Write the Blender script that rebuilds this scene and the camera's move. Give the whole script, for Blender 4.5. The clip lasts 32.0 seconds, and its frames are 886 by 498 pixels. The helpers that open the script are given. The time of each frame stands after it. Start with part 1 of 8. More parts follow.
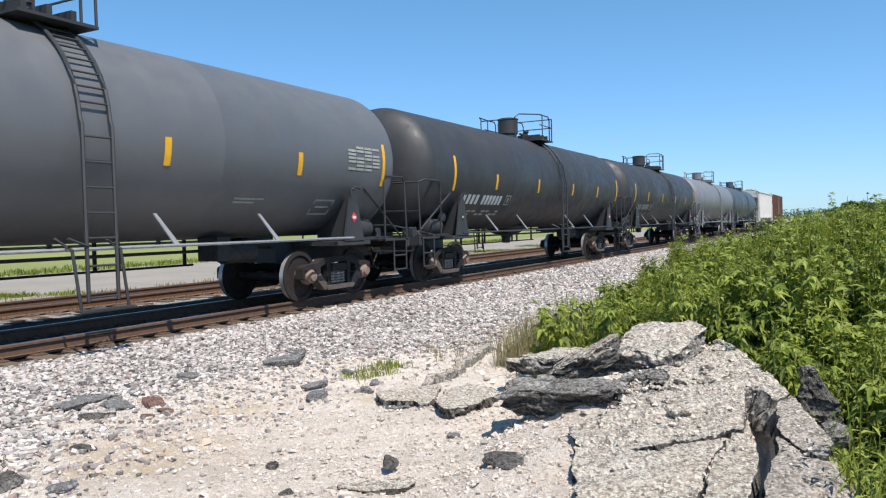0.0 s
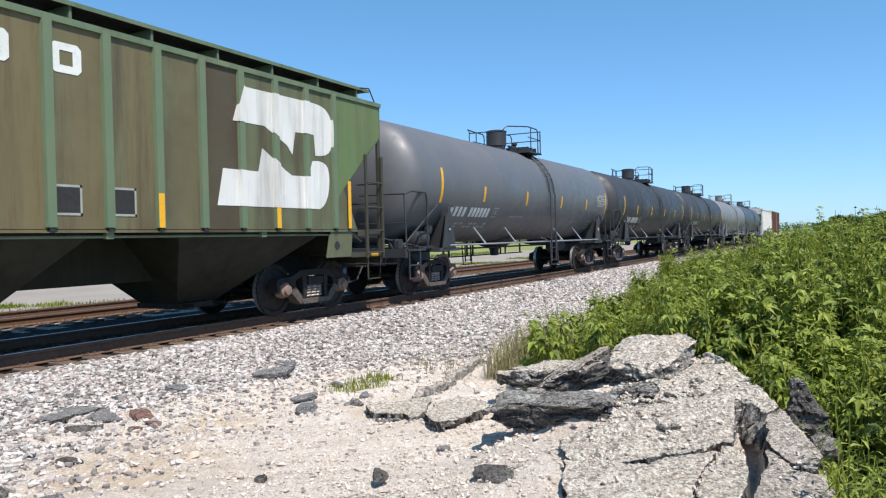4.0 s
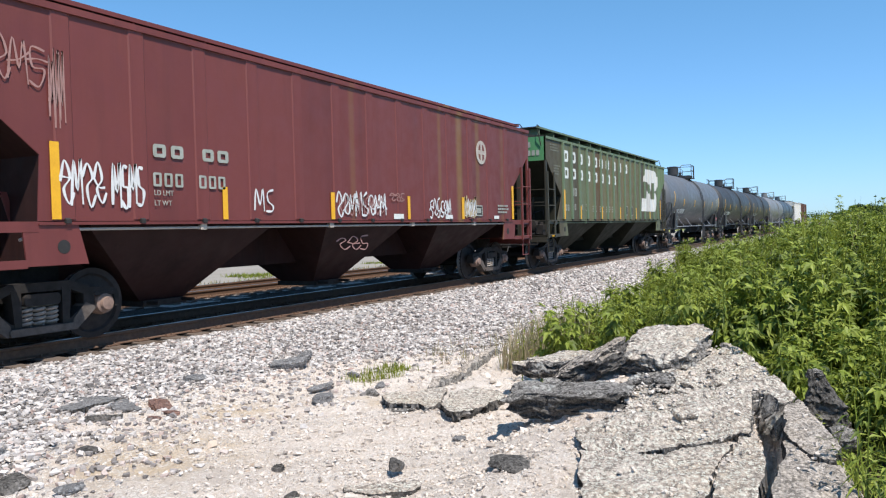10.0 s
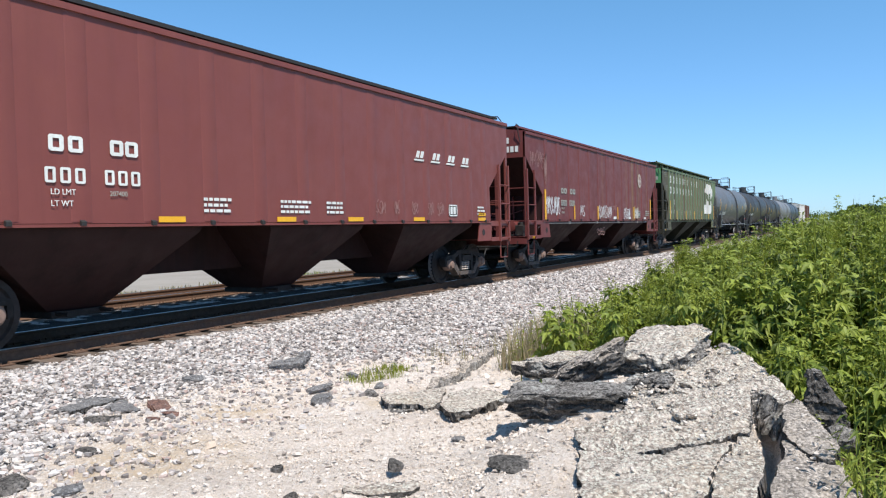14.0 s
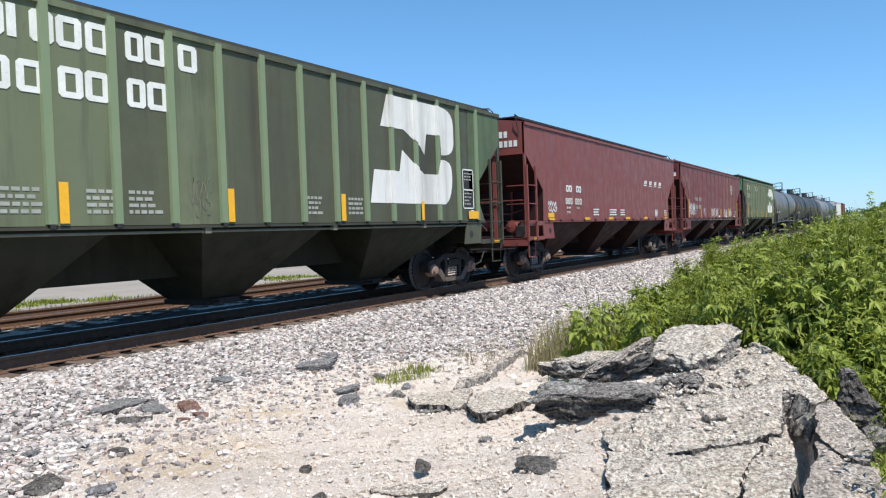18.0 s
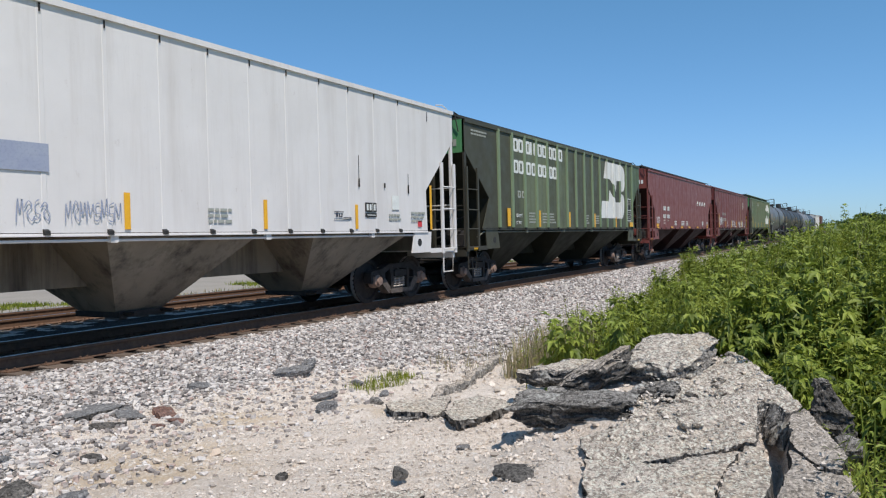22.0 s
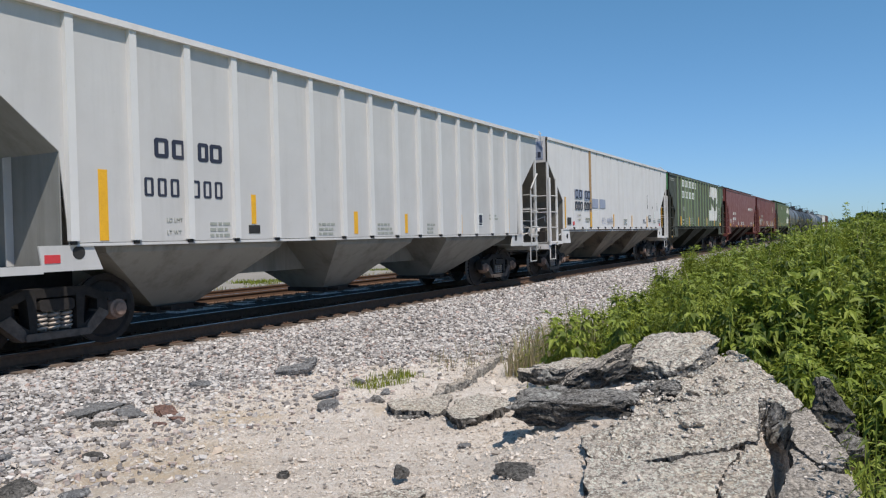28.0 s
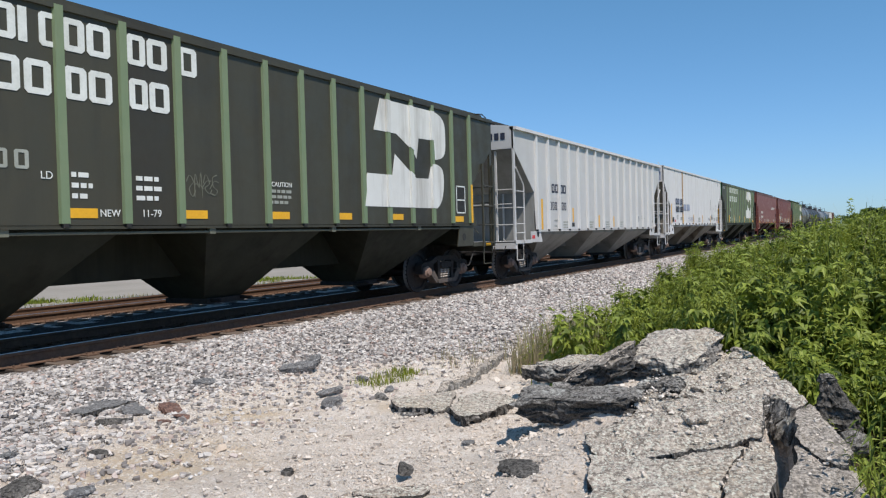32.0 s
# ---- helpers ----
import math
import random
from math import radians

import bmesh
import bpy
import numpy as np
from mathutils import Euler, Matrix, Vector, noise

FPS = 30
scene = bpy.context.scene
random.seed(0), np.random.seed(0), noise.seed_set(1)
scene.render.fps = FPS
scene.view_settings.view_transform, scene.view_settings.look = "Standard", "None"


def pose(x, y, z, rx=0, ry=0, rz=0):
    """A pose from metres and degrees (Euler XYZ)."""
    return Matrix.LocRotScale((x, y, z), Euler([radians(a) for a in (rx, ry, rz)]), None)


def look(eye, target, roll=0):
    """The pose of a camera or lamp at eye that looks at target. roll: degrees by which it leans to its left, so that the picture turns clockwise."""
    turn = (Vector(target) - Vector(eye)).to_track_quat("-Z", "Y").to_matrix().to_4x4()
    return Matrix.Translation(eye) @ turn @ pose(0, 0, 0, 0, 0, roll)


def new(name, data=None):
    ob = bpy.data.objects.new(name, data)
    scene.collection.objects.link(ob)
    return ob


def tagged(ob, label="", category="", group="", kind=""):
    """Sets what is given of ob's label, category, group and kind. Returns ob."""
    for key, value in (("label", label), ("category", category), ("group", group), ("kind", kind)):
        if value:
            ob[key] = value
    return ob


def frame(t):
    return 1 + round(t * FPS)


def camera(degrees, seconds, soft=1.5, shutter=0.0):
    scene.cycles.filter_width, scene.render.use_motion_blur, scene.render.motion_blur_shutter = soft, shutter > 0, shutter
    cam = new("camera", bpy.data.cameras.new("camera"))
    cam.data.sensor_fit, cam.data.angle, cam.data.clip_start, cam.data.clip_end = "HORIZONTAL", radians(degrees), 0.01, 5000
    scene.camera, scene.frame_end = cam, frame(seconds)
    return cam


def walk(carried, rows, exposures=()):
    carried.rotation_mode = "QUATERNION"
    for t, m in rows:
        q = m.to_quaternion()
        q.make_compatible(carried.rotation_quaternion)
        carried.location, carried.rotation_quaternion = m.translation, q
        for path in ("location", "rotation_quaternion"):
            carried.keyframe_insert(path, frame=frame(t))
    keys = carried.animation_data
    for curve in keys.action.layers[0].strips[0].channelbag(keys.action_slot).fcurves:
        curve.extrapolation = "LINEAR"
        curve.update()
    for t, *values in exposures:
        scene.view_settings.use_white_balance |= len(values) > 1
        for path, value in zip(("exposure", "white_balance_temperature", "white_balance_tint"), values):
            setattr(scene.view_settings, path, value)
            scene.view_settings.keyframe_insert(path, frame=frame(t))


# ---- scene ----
# ---- camera and its slight sway on the spot ----
cam = camera(60.66, 32.0, soft=1.2)
EYE = (0.0, 0.0, 1.330)
TURNS = [
    (0, 88.301, 1.509, -61.877),
    (0.5, 88.204, 1.651, -62.097),
    (1, 88.483, 1.522, -62.061),
    (1.5, 88.847, 1.720, -62.235),
    (2, 89.341, 1.680, -62.519),
    (2.5, 89.476, 1.586, -62.772),
    (3, 89.373, 1.469, -62.850),
    (3.5, 89.300, 1.339, -62.739),
    (5.5, 88.782, 1.252, -61.657),
    (6, 88.792, 1.180, -61.124),
    (6.5, 88.648, 1.265, -61.096),
    (7, 88.406, 1.282, -61.194),
    (7.5, 88.254, 1.007, -61.141),
    (8, 88.127, 1.081, -61.029),
    (8.5, 88.083, 1.333, -61.068),
    (9, 88.337, 1.481, -61.416),
    (9.5, 88.492, 1.575, -61.557),
    (10, 88.526, 1.471, -61.425),
    (10.5, 88.478, 1.573, -61.237),
    (11, 88.494, 1.783, -61.433),
    (11.5, 88.434, 1.681, -61.666),
    (12, 88.338, 1.651, -61.577),
    (12.5, 88.297, 1.661, -61.428),
    (13, 88.461, 1.474, -61.420),
    (13.5, 88.522, 1.456, -61.531),
    (14, 88.558, 1.534, -61.516),
    (14.5, 88.629, 1.339, -61.555),
    (16.5, 88.876, 1.581, -61.484),
    (17, 88.857, 1.515, -61.425),
    (17.5, 88.849, 1.498, -61.573),
    (18, 88.662, 2.033, -59.586),
    (18.5, 88.711, 1.696, -59.688),
    (19, 88.869, 1.702, -60.310),
    (19.5, 88.853, 1.780, -60.268),
    (20, 88.808, 1.752, -60.678),
    (20.5, 88.882, 1.584, -60.547),
    (21, 88.942, 1.738, -60.681),
    (21.5, 89.134, 1.624, -60.982),
    (22, 89.148, 1.396, -61.103),
    (22.5, 88.855, 1.454, -61.246),
    (23, 88.741, 1.202, -61.029),
    (23.5, 88.405, 1.340, -60.926),
    (24, 88.258, 1.136, -60.774),
    (24.5, 87.904, 1.299, -61.042),
    (25, 87.983, 1.265, -61.111),
    (25.5, 88.093, 1.162, -60.735),
    (27.5, 88.856, 1.195, -61.006),
    (28, 89.043, 1.380, -61.004),
    (28.5, 89.104, 1.321, -60.959),
    (29, 89.090, 1.254, -60.816),
    (29.5, 88.995, 1.245, -60.722),
    (30, 88.849, 1.401, -60.766),
    (30.5, 88.656, 1.505, -60.709),
    (31, 88.613, 1.397, -60.609),
    (31.5, 88.784, 1.479, -60.716),
    (32, 88.843, 1.529, -60.750),
]
TRAIN = [
    (0, -55.360),
    (0.5, -53.100),
    (1, -50.840),
    (1.5, -48.610),
    (2, -46.380),
    (2.5, -44.160),
    (3, -41.940),
    (3.5, -39.750),
    (5.5, -31.237),
    (6, -29.089),
    (6.5, -26.964),
    (7, -24.849),
    (7.5, -22.743),
    (8, -20.643),
    (8.5, -18.549),
    (9, -16.461),
    (9.5, -14.382),
    (10, -12.311),
    (10.5, -10.249),
    (11, -8.193),
    (11.5, -6.144),
    (12, -4.090),
    (12.5, -2.035),
    (13, 0.000),
    (13.5, 2.043),
    (14, 4.087),
    (14.5, 6.117),
    (16.5, 14.162),
    (17, 16.155),
    (17.5, 18.150),
    (18, 20.139),
    (18.5, 22.139),
    (19, 24.123),
    (19.5, 26.100),
    (20, 28.066),
    (20.5, 30.022),
    (21, 31.972),
    (21.5, 33.910),
    (22, 35.834),
    (22.5, 37.743),
    (23, 39.631),
    (23.5, 41.492),
    (24, 43.332),
    (24.5, 45.153),
    (25, 46.965),
    (25.5, 48.778),
    (27.5, 56.064),
    (28, 57.905),
    (28.5, 59.746),
    (29, 61.585),
    (29.5, 63.425),
    (30, 65.266),
    (30.5, 67.110),
    (31, 68.955),
    (31.5, 70.800),
    (32, 72.645),
]

walk(cam, [(t, pose(*EYE, a, b, c)) for t, a, b, c in TURNS], exposures=[(0, 0.23, 6720, 10), (2.5, 0.25, 6680, 10), (6, 0.26, 6580, 10), (20, 0.25, 6580, 10), (22.8, -0.24, 6650, 10), (28, -0.25, 6700, 10), (31, -0.23, 6700, 10), (32, -0.14, 6650, 10)])

# ---- daylight: clear midday sky and one high sun ----
SUN_DIR = Vector((-0.34, -0.50, 1.0)).normalized()
world = bpy.data.worlds.new("sky")
scene.world = world
world.use_nodes = True
sky_nodes = world.node_tree.nodes
sky = sky_nodes.new("ShaderNodeTexSky")
sky.sky_type, sky.sun_disc = "NISHITA", False
sky.sun_elevation = math.asin(SUN_DIR.z)
sky.sun_rotation = math.atan2(SUN_DIR.x, SUN_DIR.y)
sky.air_density, sky.dust_density, sky.ozone_density = 0.85, 0.25, 1.2
even = sky_nodes.new("ShaderNodeGamma")          # a softer rise towards the horizon
even.inputs[1].default_value = 0.87
tint = sky_nodes.new("ShaderNodeMix")            # the clear cyan-blue of a dry summer sky
tint.data_type, tint.blend_type = "RGBA", "MULTIPLY"
tint.inputs[0].default_value, tint.inputs[7].default_value = 1.0, (0.66, 1.33, 1.44, 1)
world.node_tree.links.new(sky.outputs[0], even.inputs[0])
split, join, flat = sky_nodes.new("ShaderNodeSeparateColor"), sky_nodes.new("ShaderNodeCombineColor"), sky_nodes.new("ShaderNodeMath")
flat.operation = "POWER"                         # green changes less with height than red
flat.inputs[1].default_value = 0.82
for a, b in ((even.outputs[0], split.inputs[0]), (split.outputs[0], join.inputs[0]), (split.outputs[1], flat.inputs[0]), (flat.outputs[0], join.inputs[1]), (split.outputs[2], join.inputs[2]), (join.outputs[0], tint.inputs[6])):
    world.node_tree.links.new(a, b)
world.node_tree.links.new(tint.outputs[2], sky_nodes["Background"].inputs[0])
sky_nodes["Background"].inputs[1].default_value = 0.13
sun = new("sun", bpy.data.lights.new("sun", "SUN"))
sun.data.energy, sun.data.angle, sun.data.color = 5.3, radians(0.53), (1.0, 0.95, 0.885)
sun.matrix_world = look(SUN_DIR * 50, (0, 0, 0))

# ---- plan ----
RAIL_Y, GAUGE = 9.235, 1.505
TRACK_Y = RAIL_Y + GAUGE / 2          # centre of the near track
TRACK2_Y = TRACK_Y + 4.75             # centre of the far track


# ---- materials ----
class Nodes:
    """A small wrapper to build a node material."""

    def __init__(self, name, rough=0.6, metal=0.0, spec=0.5):
        self.m = bpy.data.materials.new(name)
        self.m.use_nodes = True
        self.t = self.m.node_tree
        self.b = self.t.nodes["Principled BSDF"]
        self.b.inputs["Roughness"].default_value = rough
        self.b.inputs["Metallic"].default_value = metal
        self.b.inputs["Specular IOR Level"].default_value = spec
        self.coord = self.t.nodes.new("ShaderNodeTexCoord").outputs["Object"]

    def link(self, a, b):
        self.t.links.new(a, b)

    def scaled(self, sx, sy, sz):
        n = self.t.nodes.new("ShaderNodeMapping")
        n.inputs["Scale"].default_value = (sx, sy, sz)
        self.link(self.coord, n.inputs["Vector"])
        return n.outputs[0]

    def noise(self, scale, detail=5.0, rough=0.6, vec=None, distort=0.0):
        n = self.t.nodes.new("ShaderNodeTexNoise")
        n.inputs["Scale"].default_value, n.inputs["Detail"].default_value = scale, detail
        n.inputs["Roughness"].default_value, n.inputs["Distortion"].default_value = rough, distort
        self.link(vec or self.coord, n.inputs["Vector"])
        return n.outputs["Fac"]

    def voronoi(self, scale, feature="F1", out="Color", vec=None):
        n = self.t.nodes.new("ShaderNodeTexVoronoi")
        n.feature = feature
        n.inputs["Scale"].default_value = scale
        self.link(vec or self.coord, n.inputs["Vector"])
        return n.outputs[out]

    def ramp(self, fac, stops):
        n = self.t.nodes.new("ShaderNodeValToRGB")
        while len(n.color_ramp.elements) < len(stops):
            n.color_ramp.elements.new(0.5)
        for e, (p, c) in zip(n.color_ramp.elements, stops):
            e.position = p
            e.color = (c, c, c, 1) if isinstance(c, (int, float)) else (*c, 1)
        self.link(fac, n.inputs[0])
        return n.outputs[0]

    def mix(self, fac, a, b, kind="MIX"):
        n = self.t.nodes.new("ShaderNodeMix")
        n.data_type, n.blend_type = "RGBA", kind
        for sock, val in ((n.inputs[0], fac), (n.inputs[6], a), (n.inputs[7], b)):
            if isinstance(val, (int, float)):
                sock.default_value = val
            elif isinstance(val, tuple):
                sock.default_value = (*val, 1)
            else:
                self.link(val, sock)
        return n.outputs[2]

    def island(self):
        return self.t.nodes.new("ShaderNodeNewGeometry").outputs["Random Per Island"]

    def each(self):
        return self.t.nodes.new("ShaderNodeObjectInfo").outputs["Random"]

    def color(self, c):
        if isinstance(c, tuple):
            self.b.inputs["Base Color"].default_value = (*c, 1)
        else:
            self.link(c, self.b.inputs["Base Color"])
        return self

    def rough(self, fac, lo, hi):
        self.link(self.ramp(fac, [(0.25, lo), (0.75, hi)]), self.b.inputs["Roughness"])
        return self

    def bump(self, h, strength=0.3, dist=0.01):
        n = self.t.nodes.new("ShaderNodeBump")
        n.inputs["Strength"].default_value, n.inputs["Distance"].default_value = strength, dist
        self.link(h, n.inputs["Height"])
        self.link(n.outputs[0], self.b.inputs["Normal"])
        return self


def paint(name, base, faded, grime, rough=0.5, streaks=0.5, spots=0.3, rust=(0.10, 0.045, 0.022), panel=0.0, start=0.0, spec=0.5, soot=(), patch=0.45, stains=()):
    """Weathered car paint: faded patches, grime running down, rust specks, slight sheet waviness."""
    n = Nodes(name, rough, 0.0, spec)
    c = n.mix(n.ramp(n.noise(0.9, 6, 0.65), [(0.35, 0.0), (0.7, 1.0)]), base, faded)
    if panel:
        sep = n.t.nodes.new("ShaderNodeSeparateXYZ")
        n.link(n.coord, sep.inputs[0])
        prev = sep.outputs[0]
        for op, val in (("SUBTRACT", start), ("DIVIDE", panel), ("FLOOR", 0.0)):
            q = n.t.nodes.new("ShaderNodeMath")
            q.operation = op
            q.inputs[1].default_value = val
            n.link(prev, q.inputs[0])
            prev = q.outputs[0]
        wn = n.t.nodes.new("ShaderNodeTexWhiteNoise")
        wn.noise_dimensions = "1D"
        n.link(prev, wn.inputs["W"])
        c = n.mix(n.ramp(wn.outputs["Value"], [(0.3, 0.0), (0.75, 0.75)]), c, faded)
        c = n.mix(n.ramp(wn.outputs["Value"], [(0.0, patch), (0.4, 0.0)]), c, grime)
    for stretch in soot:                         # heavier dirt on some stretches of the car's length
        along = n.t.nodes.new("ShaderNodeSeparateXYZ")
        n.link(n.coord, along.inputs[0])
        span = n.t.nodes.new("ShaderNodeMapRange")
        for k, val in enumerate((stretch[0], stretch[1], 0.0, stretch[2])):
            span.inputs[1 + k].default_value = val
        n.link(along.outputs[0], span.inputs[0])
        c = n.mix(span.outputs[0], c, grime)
    for x, half, amount in stains:               # rusty runs down the sheet, soft at their edges
        along = n.t.nodes.new("ShaderNodeSeparateXYZ")
        n.link(n.coord, along.inputs[0])
        off, size = n.t.nodes.new("ShaderNodeMath"), n.t.nodes.new("ShaderNodeMath")
        off.operation, size.operation = "SUBTRACT", "ABSOLUTE"
        off.inputs[1].default_value = x
        n.link(along.outputs[0], off.inputs[0])
        n.link(off.outputs[0], size.inputs[0])
        c = n.mix(n.ramp(size.outputs[0], [(half * 0.35, amount), (half, 0.0)]), c, (0.21, 0.115, 0.040))
    run = n.ramp(n.noise(1.0, 7, 0.7, n.scaled(2.6, 2.6, 0.22)), [(0.48, 0.0), (0.72, streaks)])
    c = n.mix(run, c, grime)
    speck = n.ramp(n.noise(7.0, 8, 0.75, n.scaled(1, 1, 0.5)), [(0.62, 0.0), (0.72, spots)])
    c = n.mix(speck, c, rust)
    n.color(c)
    n.rough(n.noise(3.0, 4), rough - 0.1, min(1.0, rough + 0.2))
    n.bump(n.noise(1.7, 3, 0.4, n.scaled(1.2, 1.2, 0.7)), 0.25, 0.02)
    return n.m


def plain(name, base, second, rough=0.6, metal=0.0, scale=6.0, bump=0.2):
    n = Nodes(name, rough, metal)
    c = n.mix(n.ramp(n.noise(scale, 6, 0.65), [(0.35, 0.0), (0.7, 1.0)]), base, second)
    c = n.mix(n.ramp(n.noise(scale * 7, 4, 0.7), [(0.5, 0.0), (0.8, 0.5)]), c, tuple(v * 0.55 for v in base))
    n.color(c).bump(n.noise(scale * 5, 6), bump, 0.01)
    n.rough(n.noise(scale * 2, 3), max(0.05, rough - 0.12), min(1, rough + 0.15))
    return n.m


GREEN = paint("old_green_paint", (0.082, 0.068, 0.040), (0.122, 0.136, 0.070), (0.058, 0.034, 0.020), 0.55, 0.9, 0.5, panel=0.835, start=-6.76, patch=0.9,
              stains=((-3.8, 0.45, 0.22), (-2.95, 0.5, 0.34), (-2.1, 0.45, 0.26), (-1.3, 0.5, 0.40), (-0.45, 0.5, 0.30), (0.4, 0.5, 0.38), (1.25, 0.5, 0.28), (2.1, 0.45, 0.30), (2.95, 0.4, 0.18)))
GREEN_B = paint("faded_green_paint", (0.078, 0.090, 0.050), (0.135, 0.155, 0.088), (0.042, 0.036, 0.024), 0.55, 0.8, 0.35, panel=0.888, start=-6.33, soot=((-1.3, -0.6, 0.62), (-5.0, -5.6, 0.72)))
GREEN_C = paint("dark_green_paint", (0.040, 0.036, 0.025), (0.054, 0.050, 0.033), (0.026, 0.021, 0.015), 0.5, 0.5, 0.25, panel=0.888, start=-6.33)
POST_GREEN = paint("light_green_paint", (0.155, 0.215, 0.120), (0.195, 0.240, 0.140), (0.092, 0.090, 0.052), 0.55, 0.6, 0.4)
POST_OLD = paint("old_green_post_paint", (0.105, 0.165, 0.095), (0.150, 0.180, 0.105), (0.080, 0.074, 0.042), 0.55, 0.7, 0.45)
END_GREEN = paint("bright_green_paint", (0.055, 0.245, 0.095), (0.090, 0.235, 0.100), (0.050, 0.075, 0.035), 0.55, 0.5, 0.3)
CORNER_OLIVE = paint("weathered_olive_paint", (0.070, 0.105, 0.048), (0.095, 0.125, 0.062), (0.050, 0.046, 0.028), 0.55, 0.6, 0.3)
CORNER_GREEN = paint("weathered_bright_green_paint", (0.105, 0.175, 0.062), (0.140, 0.165, 0.070), (0.095, 0.078, 0.038), 0.55, 0.6, 0.3)
RED = paint("oxide_red_paint", (0.138, 0.029, 0.026), (0.160, 0.038, 0.033), (0.078, 0.020, 0.018), 0.5, 0.45, 0.18, panel=1.1, start=-6.6, patch=0.15,
            stains=((2.85, 0.10, 0.45), (3.84, 0.20, 0.75), (4.84, 0.14, 0.6), (6.34, 0.13, 0.35), (-0.6, 0.12, 0.3)))
RED_B = paint("oxide_red_paint_newer", (0.180, 0.046, 0.038), (0.200, 0.056, 0.045), (0.115, 0.030, 0.025), 0.46, 0.35, 0.1)
WHITE = paint("dirty_white_paint", (0.69, 0.66, 0.64), (0.63, 0.60, 0.58), (0.42, 0.365, 0.32), 0.5, 0.35, 0.25, (0.20, 0.10, 0.05))
GREY = paint("light_grey_paint", (0.545, 0.53, 0.515), (0.49, 0.475, 0.46), (0.34, 0.32, 0.295), 0.5, 0.3, 0.12)
POST_GREY = paint("clean_light_grey_paint", (0.66, 0.645, 0.625), (0.60, 0.585, 0.57), (0.42, 0.40, 0.37), 0.5, 0.3, 0.12)
# red and green bays and end slopes: shade under the car put into dark paint
BAY_RED = paint("shaded_red_underside", (0.030, 0.014, 0.013), (0.040, 0.018, 0.017), (0.014, 0.008, 0.008), 0.65, 0.7, 0.3, spec=0.15)
BAY_GREEN = paint("shaded_green_underside", (0.026, 0.027, 0.019), (0.036, 0.035, 0.024), (0.014, 0.012, 0.009), 0.65, 0.7, 0.3, spec=0.15)
BAY_TAN = paint("dusty_tan_white_underside", (0.250, 0.205, 0.155), (0.165, 0.132, 0.098), (0.036, 0.026, 0.018), 0.7, 1.0, 0.5, (0.07, 0.04, 0.02))
TANK_GREY = paint("grey_tank_paint", (0.101, 0.104, 0.113), (0.115, 0.118, 0.127), (0.086, 0.089, 0.095), 0.46, 0.25, 0.05, spec=0.7)
BAY_GREY = paint("darker_grey_underside", (0.29, 0.28, 0.255), (0.24, 0.23, 0.21), (0.11, 0.10, 0.088), 0.65, 0.7, 0.25)
# slope sheets and bulkheads: shade below the roof end put into the base colour
SHADE_TAN = paint("shaded_white_end_sheet", (0.17, 0.155, 0.13), (0.13, 0.12, 0.10), (0.08, 0.07, 0.06), 0.7, 0.6, 0.2)
SHADE_GREY = paint("shaded_grey_end_sheet", (0.25, 0.25, 0.235), (0.20, 0.20, 0.19), (0.13, 0.12, 0.11), 0.65, 0.6, 0.2)
TANK_BLACK = paint("black_tank_paint", (0.030, 0.031, 0.034), (0.042, 0.043, 0.046), (0.018, 0.018, 0.019), 0.50, 0.4, 0.08)
TANK_LIGHT = paint("pale_grey_tank_paint", (0.155, 0.158, 0.168), (0.18, 0.185, 0.195), (0.10, 0.10, 0.10), 0.45, 0.4, 0.08)
TANK_BLUE = paint("blue_grey_tank_paint", (0.050, 0.068, 0.090), (0.065, 0.082, 0.10), (0.035, 0.042, 0.05), 0.45, 0.4, 0.1)
BROWN = paint("brown_boxcar_paint", (0.110, 0.045, 0.034), (0.130, 0.058, 0.044), (0.07, 0.034, 0.028), 0.6, 0.5, 0.3)
YELLOW = plain("reflector_yellow", (0.80, 0.42, 0.02), (0.72, 0.36, 0.02), 0.45, 0, 9, 0.05)
MARK = plain("stencil_white", (0.74, 0.75, 0.72), (0.60, 0.61, 0.57), 0.6, 0, 3, 0.05)
EMBLEM_WHITE = paint("streaked_emblem_white", (0.72, 0.72, 0.69), (0.62, 0.61, 0.58), (0.30, 0.27, 0.23), 0.6, 0.65, 0.35)
MARK_DIM = plain("faded_stencil", (0.36, 0.37, 0.33), (0.25, 0.26, 0.22), 0.65, 0, 5, 0.05)
MARK_FAINT = plain("nearly_gone_stencil", (0.17, 0.17, 0.125), (0.12, 0.12, 0.09), 0.65, 0, 5, 0.05)
MARK_AGED = plain("yellowed_stencil", (0.50, 0.45, 0.39), (0.36, 0.29, 0.25), 0.65, 0, 9, 0.05)
BLACK_PANEL = plain("black_panel_paint", (0.008, 0.008, 0.009), (0.012, 0.012, 0.012), 0.55, 0, 5, 0.05)
MARK_DARK = plain("stencil_blue_black", (0.020, 0.024, 0.045), (0.030, 0.034, 0.055), 0.6, 0, 5, 0.05)
PATCH_BLUE = plain("pale_blue_patch", (0.27, 0.30, 0.40), (0.33, 0.36, 0.44), 0.6, 0, 4, 0.05)
SPRAY = plain("spray_white", (0.70, 0.70, 0.69), (0.58, 0.58, 0.57), 0.65, 0, 4, 0.05)
SPRAY_TAN = plain("spray_tan", (0.48, 0.36, 0.18), (0.40, 0.32, 0.20), 0.65, 0, 6, 0.05)
SPRAY_DIM = plain("spray_faint", (0.36, 0.21, 0.19), (0.30, 0.15, 0.13), 0.65, 0, 6, 0.05)
